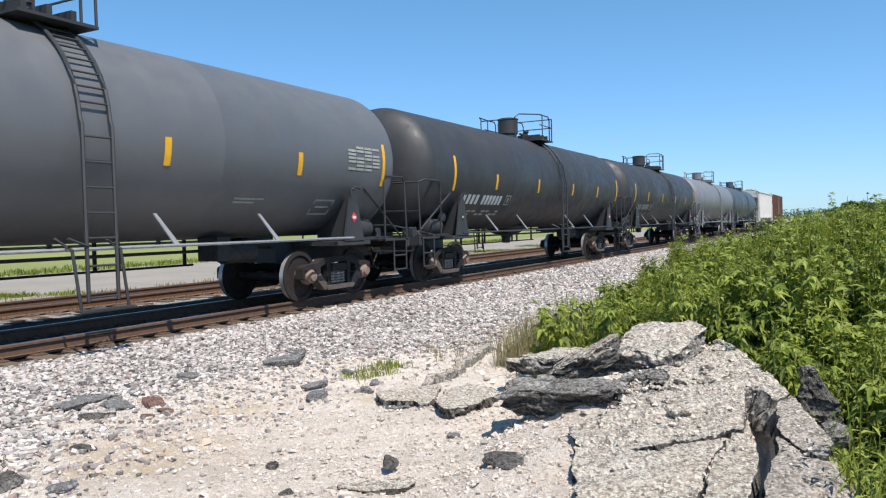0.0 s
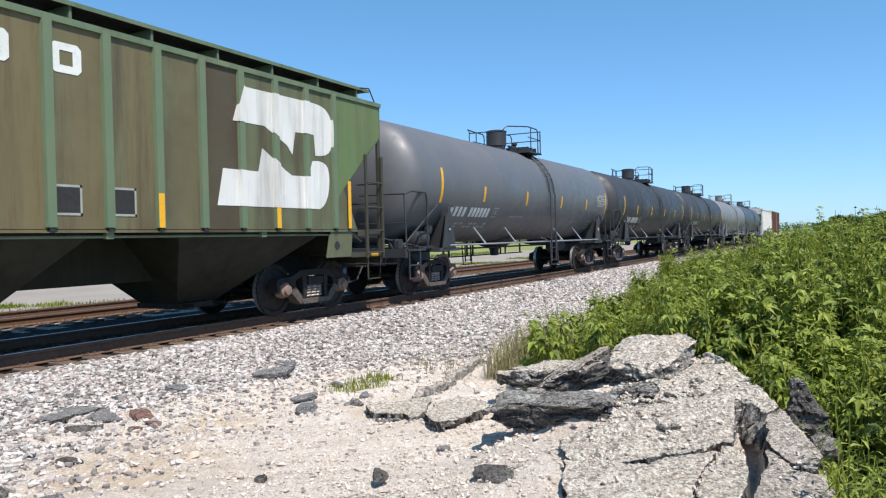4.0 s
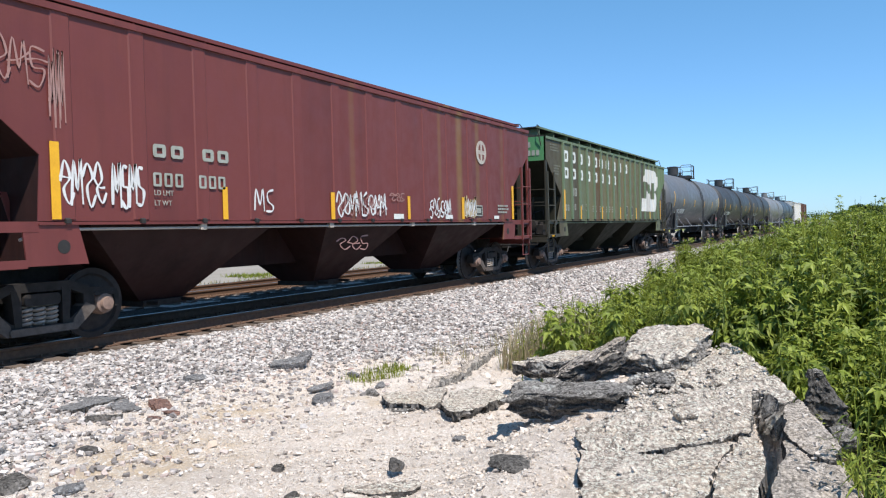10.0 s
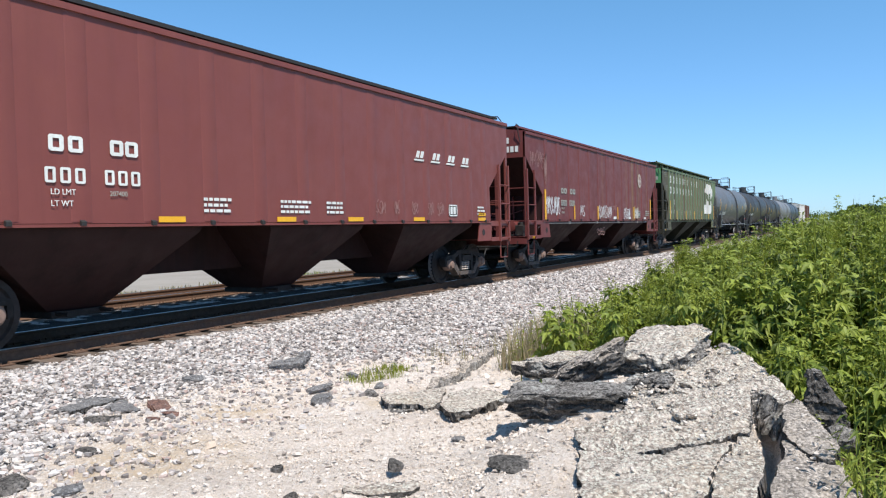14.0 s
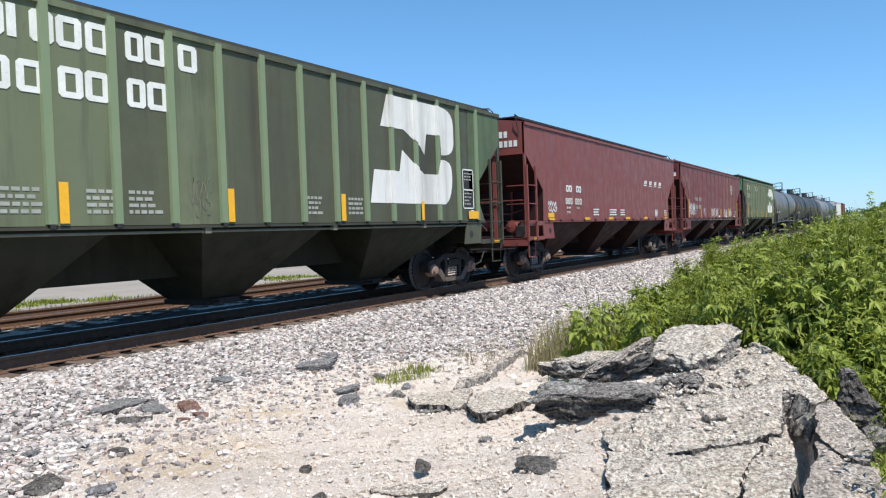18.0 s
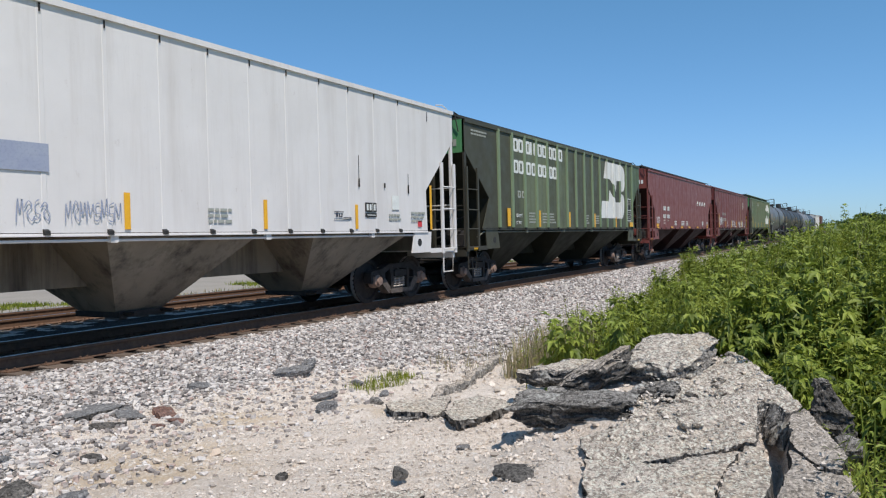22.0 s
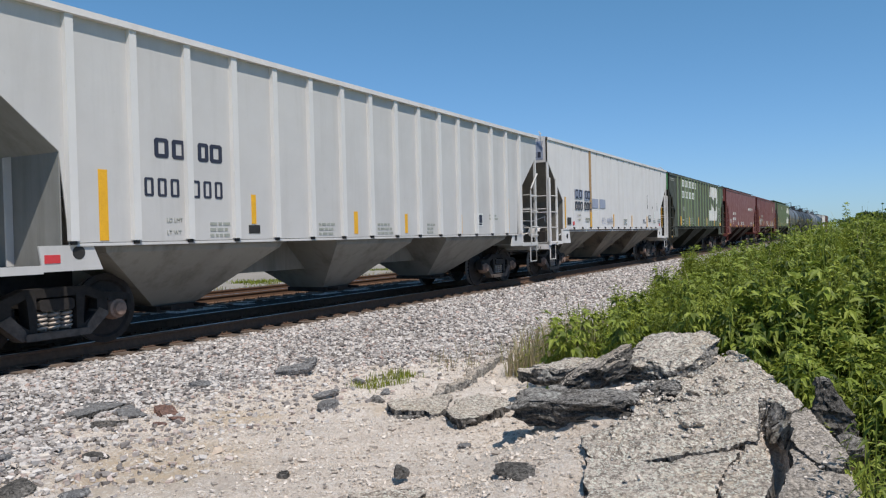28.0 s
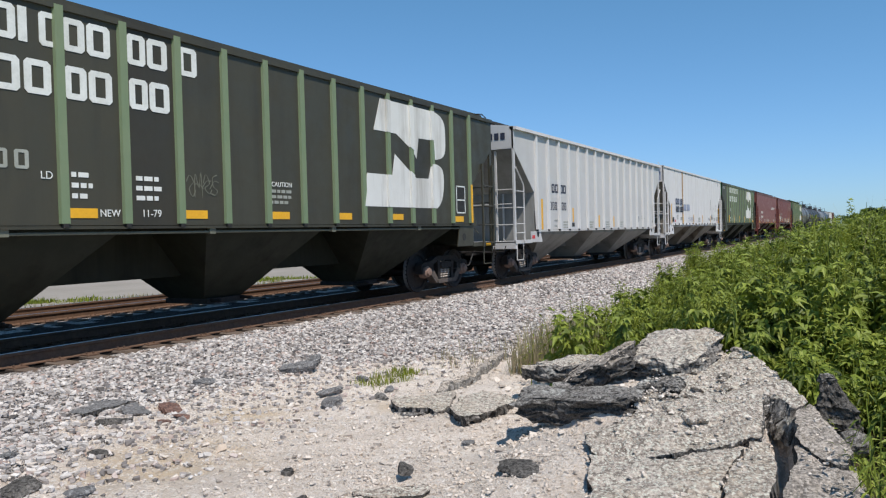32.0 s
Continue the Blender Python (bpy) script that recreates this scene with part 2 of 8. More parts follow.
RUST_RUN = paint("rust_stain", (0.34, 0.20, 0.085), (0.46, 0.31, 0.15), (0.24, 0.12, 0.05), 0.7, 0.7, 0.5)
# grimy steel, with the shade under the cars put into its dark tone
TRUCK = plain("grimy_shaded_cast_steel", (0.026, 0.021, 0.019), (0.014, 0.012, 0.011), 0.8, 0.15, 4, 0.4)
CAP = plain("rusty_bearing_cap", (0.30, 0.20, 0.155), (0.17, 0.115, 0.09), 0.75, 0.1, 12, 0.3)
# sun on the trucks' lower legs put into a paler, dusty steel
SUNLIT_STEEL = plain("dusty_sunlit_cast_steel", (0.125, 0.102, 0.088), (0.065, 0.052, 0.045), 0.85, 0.05, 7, 0.4)
WHEEL = plain("brown_wheel_steel", (0.034, 0.025, 0.022), (0.017, 0.014, 0.013), 0.7, 0.15, 5, 0.2)
TREAD = plain("polished_tread", (0.52, 0.51, 0.50), (0.40, 0.39, 0.38), 0.35, 0.6, 9, 0.05)
# pale tone also carries the sun that reaches the low springs
SPRING = plain("dull_spring_steel", (0.44, 0.38, 0.33), (0.28, 0.24, 0.21), 0.6, 0.3, 9, 0.2)
DARK = plain("near_black", (0.030, 0.028, 0.027), (0.020, 0.019, 0.018), 0.7, 0.1, 5, 0.3)
GALV = plain("galvanised_steel", (0.38, 0.39, 0.40), (0.28, 0.28, 0.28), 0.5, 0.5, 8, 0.15)
RAIL_TOP = plain("polished_rail_head", (0.30, 0.30, 0.31), (0.22, 0.22, 0.23), 0.36, 1.0, 6, 0.03)
RAIL_SIDE = plain("rusty_rail", (0.155, 0.085, 0.050), (0.10, 0.06, 0.042), 0.85, 0.1, 9, 0.3)
PLACARD = plain("placard_red", (0.62, 0.04, 0.05), (0.55, 0.05, 0.05), 0.45, 0, 9, 0.03)


def stone_mat(name, stops, rough=0.9, fine=60.0):
    n = Nodes(name, rough, 0, 0.3)
    c = n.ramp(n.island(), stops)
    c = n.mix(n.ramp(n.noise(fine, 5, 0.7), [(0.35, 0.0), (0.75, 0.55)]), c, (0.20, 0.19, 0.17))
    n.color(c).bump(n.noise(fine * 1.5, 5), 0.5, 0.004)
    return n.m


BALLAST_STONE = stone_mat("ballast_stone", [(0.0, (0.10, 0.088, 0.085)), (0.25, (0.32, 0.285, 0.27)), (0.5, (0.53, 0.49, 0.465)), (0.8, (0.72, 0.675, 0.64)), (1.0, (0.40, 0.28, 0.24))])
CHIP_STONE = stone_mat("limestone_chip", [(0.0, (0.26, 0.22, 0.19)), (0.10, (0.50, 0.43, 0.37)), (0.5, (0.66, 0.575, 0.50)), (0.9, (0.78, 0.70, 0.625)), (1.0, (0.55, 0.43, 0.33))])


def ballast_ground():
    n = Nodes("ballast_bed", 0.92, 0, 0.3)
    cell = n.voronoi(19.0)
    c = n.ramp(cell, [(0.0, (0.16, 0.145, 0.14)), (0.35, (0.38, 0.35, 0.33)), (0.65, (0.56, 0.52, 0.49)), (1.0, (0.68, 0.64, 0.61))])
    edge = n.voronoi(19.0, "DISTANCE_TO_EDGE", "Distance")
    c = n.mix(n.ramp(edge, [(0.0, 0.9), (0.12, 0.0)]), c, (0.10, 0.092, 0.085))
    c = n.mix(n.ramp(n.noise(0.7, 4), [(0.45, 0.0), (0.75, 0.5)]), c, (0.36, 0.29, 0.25))
    n.color(c).bump(n.ramp(edge, [(0.0, 0.0), (0.3, 1.0)]), 0.9, 0.03)
    return n.m


# ballast in the train's shade, the shade painted in as near-black stone colours
def train_shade_ground():
    n = Nodes("train_shade_ballast", 0.95, 0, 0.1)
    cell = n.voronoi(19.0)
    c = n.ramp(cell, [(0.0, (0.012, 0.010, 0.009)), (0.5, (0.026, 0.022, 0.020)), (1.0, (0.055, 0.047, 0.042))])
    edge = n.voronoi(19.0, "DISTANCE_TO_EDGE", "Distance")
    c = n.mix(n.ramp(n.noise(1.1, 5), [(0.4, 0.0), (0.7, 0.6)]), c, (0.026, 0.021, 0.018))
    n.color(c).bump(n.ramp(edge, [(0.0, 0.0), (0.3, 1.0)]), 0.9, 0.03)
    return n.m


def pad_ground():
    n = Nodes("crushed_limestone", 0.95, 0, 0.2)
    c = n.mix(n.ramp(n.noise(0.8, 6, 0.65), [(0.40, 0.0), (0.62, 1.0)]), (0.85, 0.765, 0.695), (0.76, 0.66, 0.58))
    ragged = n.noise(2.6, 6, 0.7)
    for x, y, r in ((4.15, 4.95, 0.85), (5.5, 5.35, 0.5), (6.6, 4.3, 0.4), (3.2, 3.4, 0.5)):
        far = n.t.nodes.new("ShaderNodeVectorMath")
        far.operation = "DISTANCE"
        far.inputs[1].default_value = (x, y, -0.42)
        n.link(n.coord, far.inputs[0])
        sum_ = n.t.nodes.new("ShaderNodeMath")
        sum_.operation = "MULTIPLY_ADD"
        sum_.inputs[1].default_value = 0.5
        n.link(far.outputs["Value"], sum_.inputs[0])
        n.link(ragged, sum_.inputs[2])
        c = n.mix(n.ramp(sum_.outputs[0], [(0.38 + 0.3 * r, 0.85), (min(1.0, 0.55 + 0.5 * r), 0.0)]), c, (0.60, 0.455, 0.295))
    c = n.mix(n.ramp(n.noise(1.9, 8, 0.75), [(0.50, 0.0), (0.64, 0.5)]), c, (0.56, 0.48, 0.42))
    c = n.mix(n.ramp(n.noise(6.5, 8, 0.8), [(0.53, 0.0), (0.64, 0.5)]), c, (0.45, 0.37, 0.31))
    c = n.mix(n.ramp(n.noise(17.0, 6, 0.75), [(0.55, 0.0), (0.66, 0.85)]), c, (0.90, 0.84, 0.78))
    c = n.mix(n.ramp(n.noise(48.0, 5, 0.75), [(0.52, 0.0), (0.66, 0.45)]), c, (0.45, 0.38, 0.32))
    c = n.mix(n.ramp(n.voronoi(33.0), [(0.72, 0.0), (0.78, 0.6)]), c, (0.88, 0.82, 0.75))
    pebble = n.voronoi(70.0, "DISTANCE_TO_EDGE", "Distance")
    c = n.mix(n.ramp(n.voronoi(70.0), [(0.25, 0.75), (0.5, 0.0)]), c, (0.60, 0.50, 0.41))
    c = n.mix(n.ramp(pebble, [(0.0, 0.35), (0.10, 0.0)]), c, (0.42, 0.36, 0.30))
    n.color(c)
    h = n.mix(0.5, n.noise(7.0, 9, 0.8), n.noise(30.0, 8, 0.8))
    n.bump(h, 1.0, 0.06)
    return n.m


def road_ground():
    n = Nodes("pale_gravel_road", 0.95, 0, 0.25)
    c = n.mix(n.ramp(n.noise(0.35, 6, 0.65), [(0.4, 0.0), (0.7, 1.0)]), (0.30, 0.27, 0.235), (0.235, 0.21, 0.18))
    c = n.mix(n.ramp(n.noise(14.0, 6, 0.7), [(0.45, 0.0), (0.75, 0.6)]), c, (0.22, 0.19, 0.15))
    n.color(c).bump(n.noise(20, 6), 0.6, 0.02)
    return n.m


# soil and litter below the weeds, darkened to carry the shade between stems
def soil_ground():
    n = Nodes("shaded_soil_and_leaf_litter", 0.95, 0, 0.2)
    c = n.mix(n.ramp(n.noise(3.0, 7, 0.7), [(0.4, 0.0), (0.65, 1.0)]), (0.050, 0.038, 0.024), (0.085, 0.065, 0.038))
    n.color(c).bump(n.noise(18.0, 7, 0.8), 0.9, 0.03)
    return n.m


def field_ground():
    n = Nodes("mown_grass_field", 0.9, 0, 0.2)
    c = n.mix(n.ramp(n.noise(0.05, 5, 0.6), [(0.35, 0.0), (0.7, 1.0)]), (0.230, 0.245, 0.085), (0.180, 0.205, 0.065))
    c = n.mix(n.ramp(n.noise(3.0, 7, 0.75), [(0.45, 0.0), (0.75, 0.7)]), c, (0.29, 0.285, 0.125))
    n.color(c).bump(n.noise(6.0, 8, 0.8), 0.8, 0.06)
    return n.m


def concrete(name, base, second, dark):
    """Broken old pavement: pale weathered top, coarse stone in it, dark stains."""
    n = Nodes(name, 0.92, 0, 0.25)
    c = n.mix(n.ramp(n.noise(2.2, 7, 0.7), [(0.38, 0.0), (0.66, 1.0)]), base, second)
    if base[0] > 0.3:
        c = n.mix(n.ramp(n.noise(1.3, 5, 0.65), [(0.48, 0.0), (0.68, 0.55)]), c, (0.50, 0.39, 0.26))
    c = n.mix(n.ramp(n.noise(26.0, 6, 0.75), [(0.42, 0.0), (0.58, 0.9)]), c, dark)
    c = n.mix(n.ramp(n.noise(9.0, 5, 0.7), [(0.57, 0.0), (0.70, 0.5)]), c, dark)
    c = n.mix(n.ramp(n.voronoi(75.0), [(0.58, 0.0), (0.80, 0.6)]), c, tuple(min(0.80, v * (1.5 if base[0] > 0.3 else 2.2)) for v in base))
    c = n.mix(n.ramp(n.noise(5.0, 7, 0.75), [(0.56, 0.0), (0.68, 0.6)]), c, tuple(min(0.80, v * (1.35 if base[0] > 0.3 else 2.6)) for v in second))
    n.color(c)
    n.bump(n.mix(0.5, n.noise(34.0, 8, 0.75), n.noise(9.0, 6, 0.75)), 1.0, 0.045)
    return n.m


SLAB = concrete("weathered_pavement", (0.62, 0.54, 0.465), (0.50, 0.425, 0.36), (0.15, 0.125, 0.105))
SLAB_MID = concrete("grey_weathered_asphalt", (0.20, 0.186, 0.172), (0.33, 0.31, 0.285), (0.04, 0.037, 0.034))
SLAB_GREY = concrete("grey_weathered_pavement", (0.50, 0.44, 0.385), (0.38, 0.335, 0.29), (0.12, 0.105, 0.09))
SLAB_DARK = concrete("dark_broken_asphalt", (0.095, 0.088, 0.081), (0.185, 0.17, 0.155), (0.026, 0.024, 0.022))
SLATE = concrete("grey_broken_slate", (0.175, 0.172, 0.172), (0.225, 0.22, 0.218), (0.10, 0.098, 0.098))
BROWN_STONE = concrete("brown_stone", (0.17, 0.095, 0.075), (0.22, 0.14, 0.11), (0.09, 0.055, 0.05))


def tie_mat():
    n = Nodes("weathered_tie_wood", 0.9, 0, 0.2)
    grain = n.noise(6.0, 7, 0.7, n.scaled(9, 0.6, 9))
    c = n.ramp(grain, [(0.3, (0.075, 0.055, 0.043)), (0.55, (0.145, 0.110, 0.088)), (0.8, (0.25, 0.20, 0.165))])
    c = n.mix(n.ramp(n.each(), [(0.2, 0.0), (0.9, 0.45)]), c, (0.165, 0.128, 0.105))
    n.color(c).bump(grain, 0.7, 0.02)
    return n.m


TIE = tie_mat()


def leaf_mat(name, dark, mid, light, trans=0.35):
    n = Nodes(name, 0.55, 0, 0.35)
    c = n.ramp(n.island(), [(0.0, dark), (0.5, mid), (1.0, light)])
    c = n.mix(n.ramp(n.noise(2.2, 4), [(0.42, 0.0), (0.68, 0.6)]), c, dark)
    c = n.mix(n.ramp(n.noise(1.1, 3), [(0.50, 0.0), (0.70, 0.55)]), c, light)
    n.color(c)
    tr = n.t.nodes.new("ShaderNodeBsdfTranslucent")
    n.link(c, tr.inputs[0])
    mx = n.t.nodes.new("ShaderNodeMixShader")
    mx.inputs[0].default_value = trans
    n.link(n.b.outputs[0], mx.inputs[1])
    n.link(tr.outputs[0], mx.inputs[2])
    n.link(mx.outputs[0], n.t.nodes["Material Output"].inputs[0])
    return n.m


WEED = leaf_mat("weed_leaf", (0.045, 0.072, 0.012), (0.205, 0.265, 0.034), (0.350, 0.405, 0.075), 0.32)
WEED_LIGHT = leaf_mat("yellow_green_leaf", (0.085, 0.115, 0.014), (0.195, 0.240, 0.024), (0.32, 0.35, 0.045), 0.40)
DRY = leaf_mat("dry_grass_blade", (0.26, 0.21, 0.13), (0.40, 0.33, 0.21), (0.24, 0.25, 0.10))
TREE_LEAF = leaf_mat("tree_leaf", (0.030, 0.060, 0.018), (0.045, 0.085, 0.024), (0.065, 0.11, 0.032))
BARK = plain("tree_bark", (0.10, 0.08, 0.06), (0.06, 0.05, 0.04), 0.9, 0, 5, 0.5)


# ---- shape building ----
class Shape:
    """Vertices and faces of one mesh, put together from simple solids."""

    def __init__(self):
        self.v, self.f = [], []

    def add(self, verts, faces):
        o = len(self.v)
        self.v += [tuple(p) for p in verts]
        self.f += [tuple(i + o for i in fc) for fc in faces]
        return self

    def box(self, x0, x1, y0, y1, z0, z1, b=0.0):
        if b <= 0:
            return self.add([(x, y, z) for z in (z0, z1) for x, y in ((x0, y0), (x1, y0), (x1, y1), (x0, y1))],
                            [(3, 2, 1, 0), (4, 5, 6, 7), (0, 1, 5, 4), (1, 2, 6, 5), (2, 3, 7, 6), (3, 0, 4, 7)])
        # chamfered round the long outline in x and z
        poly = [(x0 + b, z0), (x1 - b, z0), (x1, z0 + b), (x1, z1 - b), (x1 - b, z1), (x0 + b, z1), (x0, z1 - b), (x0, z0 + b)]
        return self.prism(poly, y0, y1)

    def prism(self, poly, y0, y1):
        """A polygon in x, z, pushed along y."""
        n = len(poly)
        area = sum(poly[i][0] * poly[(i + 1) % n][1] - poly[(i + 1) % n][0] * poly[i][1] for i in range(n))
        if area < 0:
            poly = poly[::-1]
        vs = [(x, y0, z) for x, z in poly] + [(x, y1, z) for x, z in poly]
        fs = [tuple(range(n)), tuple(range(2 * n - 1, n - 1, -1))]
        fs += [(i, i + n, (i + 1) % n + n, (i + 1) % n) for i in range(n)]
        return self.add(vs, fs)

    def prism_x(self, poly, x0, x1):
        """A polygon in y, z, pushed along x."""
        n = len(poly)
        vs = [(x0, y, z) for y, z in poly] + [(x1, y, z) for y, z in poly]
        fs = [tuple(range(n)), tuple(range(2 * n - 1, n - 1, -1))]
        fs += [(i, i + n, (i + 1) % n + n, (i + 1) % n) for i in range(n)]
        return self.add(vs, fs)

    def prism_z(self, poly, z0, z1):
        n = len(poly)
        vs = [(x, y, z0) for x, y in poly] + [(x, y, z1) for x, y in poly]
        fs = [tuple(range(n - 1, -1, -1)), tuple(range(n, 2 * n))]
        fs += [(i, (i + 1) % n, (i + 1) % n + n, i + n) for i in range(n)]
        return self.add(vs, fs)

    def tube(self, pts, r, n=6):
        pts = [Vector(p) for p in pts]
        rings = []
        for i, p in enumerate(pts):
            d = (pts[min(i + 1, len(pts) - 1)] - pts[max(i - 1, 0)]).normalized()
            a = d.cross(Vector((0, 0, 1)) if abs(d.z) < 0.9 else Vector((1, 0, 0))).normalized()
            b = d.cross(a)
            rings.append([p + r * (math.cos(2 * math.pi * k / n) * a + math.sin(2 * math.pi * k / n) * b) for k in range(n)])
        vs = [q for ring in rings for q in ring]
        fs = [(i * n + k, i * n + (k + 1) % n, (i + 1) * n + (k + 1) % n, (i + 1) * n + k) for i in range(len(pts) - 1) for k in range(n)]
        fs += [tuple(range(n - 1, -1, -1)), tuple((len(pts) - 1) * n + k for k in range(n))]
        return self.add(vs, fs)

    def lathe(self, prof, n=28, axis="y", c=(0, 0, 0), caps=True):
        """A profile of (along, radius) turned round the axis through c."""
        vs, fs = [], []
        for a, r in prof:
            for k in range(n):
                u, w = r * math.cos(2 * math.pi * k / n), r * math.sin(2 * math.pi * k / n)
                q = {"x": (a, u, w), "y": (u, a, w), "z": (u, w, a)}[axis]
                vs.append((q[0] + c[0], q[1] + c[1], q[2] + c[2]))
        m = len(prof)
        for i in range(m - 1):
            for k in range(n):
                fs.append((i * n + k, i * n + (k + 1) % n, (i + 1) * n + (k + 1) % n, (i + 1) * n + k))
        if caps:
            fs += [tuple(range(n - 1, -1, -1)), tuple((m - 1) * n + k for k in range(n))]
        return self.add(vs, fs)

    def quad(self, a, b, c, d, t=0.012):
        """A plate of thickness t on four corners."""
        a, b, c, d = (Vector(p) for p in (a, b, c, d))
        nn = (b - a).cross(d - a).normalized() * t
        return self.add([a, b, c, d, a + nn, b + nn, c + nn, d + nn],
                        [(3, 2, 1, 0), (4, 5, 6, 7), (0, 1, 5, 4), (1, 2, 6, 5), (2, 3, 7, 6), (3, 0, 4, 7)])

    def mesh(self, name, mat, smooth=True):
        me = bpy.data.meshes.new(name)
        me.from_pydata(self.v, [], self.f)
        me.materials.append(mat)
        bm = bmesh.new()
        bm.from_mesh(me)
        bmesh.ops.recalc_face_normals(bm, faces=bm.faces)
        bm.to_mesh(me)
        bm.free()
        if smooth:
            me.shade_smooth()
            me.set_sharp_from_angle(angle=radians(32))
        return me


def part(name, shape, mat, parent, label="", at=(0, 0, 0)):
    """Links a shape, or a mesh that is shared, as one object under a thing or a part."""
    me = shape if isinstance(shape, bpy.types.Mesh) else shape.mesh(name, mat)
    ob = new(name, me)
    ob.parent = parent
    ob.location = at
    return tagged(ob, label)


SHARED = {}


def shared(key, make, mat):
    if key not in SHARED:
        SHARED[key] = make().mesh(key, mat)
    return SHARED[key]


# ---- ground: one sheet to the horizon ----
def smooth(a, b, x):
    t = np.clip((x - a) / (b - a), 0, 1)
    return t * t * (3 - 2 * t)


def ripple(x, y, k, s):
    return np.sin(x * k + s) * np.cos(y * k * 0.87 + s * 1.7) + 0.6 * np.sin(x * k * 2.1 + y * k * 1.7 + s * 2.3)


def heap_plane(x):
    """The sloping crust of the rubble heap."""
    return -0.10 + 0.18 * (np.minimum(x, 7.3) - 5.0)


def heap_side(x):
    """Where the heap drops away towards the weeds."""
    return np.interp(x, [4.0, 4.66, 5.2, 5.9, 6.15, 6.7, 7.07, 7.6], [-0.08, 0.0, 0.09, 0.33, 0.43, 0.77, 1.0, 1.3])


def ground_height(x, y):
    x, y = np.asarray(x, float), np.asarray(y, float)
    z = -0.42 + 0 * x
    z = z + 0.22 * smooth(6.5, 8.45, y)                       # ballast shoulder up to the ties
    z = z - 0.24 * smooth(16.4, 18.2, y)                      # down to the road behind the tracks
    z = z - 0.10 * smooth(33.5, 37.0, y)
    near = smooth(9.0, 6.8, y) * smooth(16.0, 11.0, x)
    heap = smooth(3.3, 4.5, x) * smooth(7.75, 7.1, x) * smooth(2.75, 1.75, y) * smooth(-0.22, 0.06, y - heap_side(x))
    z = z + near * heap * (heap_plane(x) - 0.07 + 0.42 + 0.03 * ripple(x, y, 3.3, 1.1))
    crack = np.exp(-((y - np.interp(x, [4.4, 4.9, 5.45, 5.95], [0.45, 0.425, 0.49, 0.57])) / 0.10) ** 2) * smooth(3.9, 4.4, x) * smooth(6.05, 5.9, x)
    z = z - near * 0.34 * crack                               # the deep crack and the hollow under the top slab
    z = z - near * 0.30 * np.exp(-((x - 6.0) / 0.16) ** 2 - ((y - 1.40) / 0.13) ** 2)
    z = z - near * 0.17 * np.exp(-((x - 5.47) / 0.12) ** 2 - ((y - 1.93) / 0.24) ** 2)
    z = z + near * 0.07 * np.exp(-((x - 7.2) / 1.4) ** 2 - ((y - 3.4) / 0.9) ** 2)
    z = z + near * (0.022 * ripple(x, y, 2.1, 0.4) + 0.014 * ripple(x, y, 6.3, 1.9) + 0.009 * ripple(x, y, 13.0, 0.7) + 0.005 * ripple(x + 0.3 * y, y, 23.0, 1.3))
    return z


def build_ground():
    xs = np.concatenate([-np.geomspace(3500, 20, 24), np.arange(-18, -4, 1.0), np.arange(-4, 1.6, 0.14), np.arange(1.6, 11, 0.085), np.arange(11, 30, 0.5), np.arange(30, 90, 3.0), np.geomspace(92, 3500, 26)])
    ys = np.concatenate([-np.geomspace(3500, 8, 26), np.arange(-7, -4, 0.5), np.arange(-4, -1.6, 0.14), np.arange(-1.6, 9, 0.085), np.arange(9, 31, 0.4), np.geomspace(32, 3500, 30)])
    gx, gy = np.meshgrid(xs, ys, indexing="ij")
    gz = ground_height(gx, gy)
    nx, ny = gx.shape
    verts = np.stack([gx, gy, gz], -1).reshape(-1, 3)
    i = np.arange(nx * ny).reshape(nx, ny)
    quads = np.stack([i[:-1, :-1], i[1:, :-1], i[1:, 1:], i[:-1, 1:]], -1).reshape(-1, 4)
    me = bpy.data.meshes.new("ground")
    me.from_pydata(verts.tolist(), [], quads.tolist())
    for m in (pad_ground(), ballast_ground(), road_ground(), field_ground(), train_shade_ground(), soil_ground()):
        me.materials.append(m)
    cx = (gx[:-1, :-1] + gx[1:, 1:]).ravel() / 2
    cy = (gy[:-1, :-1] + gy[1:, 1:]).ravel() / 2
    wob = 0.25 * ripple(cx, cy, 1.3, 0.9) + 0.12 * ripple(cx, cy, 4.1, 2.2) + 0.06 * ripple(cx, cy, 11.0, 0.4)
    kind = np.where(cy + wob > 6.55 - 2.1 * smooth(7.6, 11.5, cx) - 0.9 * smooth(4.6, 3.6, cx), 1, 0)
    kind = np.where(cy + wob > 17.6, 2, kind)
    kind = np.where((cy + wob * 2 > 36.0) | (cy < -3) | ((cx > 9.5) & (cy + wob < 4.3)) | (cx > 60) & (cy + wob < 6.4), 3, kind)
    # unseen ground round the camera: field added here to lessen bounced light
    kind = np.where(((cx + 0.4 * wob < 1.5) & (cy + wob < 6.3)) | ((cy + wob < -1.3) & (cx < 10)), 3, kind)
    # strip under and behind the train takes the painted-shade ballast
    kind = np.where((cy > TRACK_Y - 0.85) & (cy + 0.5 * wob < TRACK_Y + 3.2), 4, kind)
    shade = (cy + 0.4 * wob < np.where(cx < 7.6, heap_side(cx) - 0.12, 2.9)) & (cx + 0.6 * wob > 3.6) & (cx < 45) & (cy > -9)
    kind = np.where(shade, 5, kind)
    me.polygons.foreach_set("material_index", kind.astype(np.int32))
    me.polygons.foreach_set("use_smooth", np.ones(len(kind), bool))
    return tagged(new("ground", me), "pale crushed limestone, grey ballast and green field", "ground", kind="structure")


build_ground()


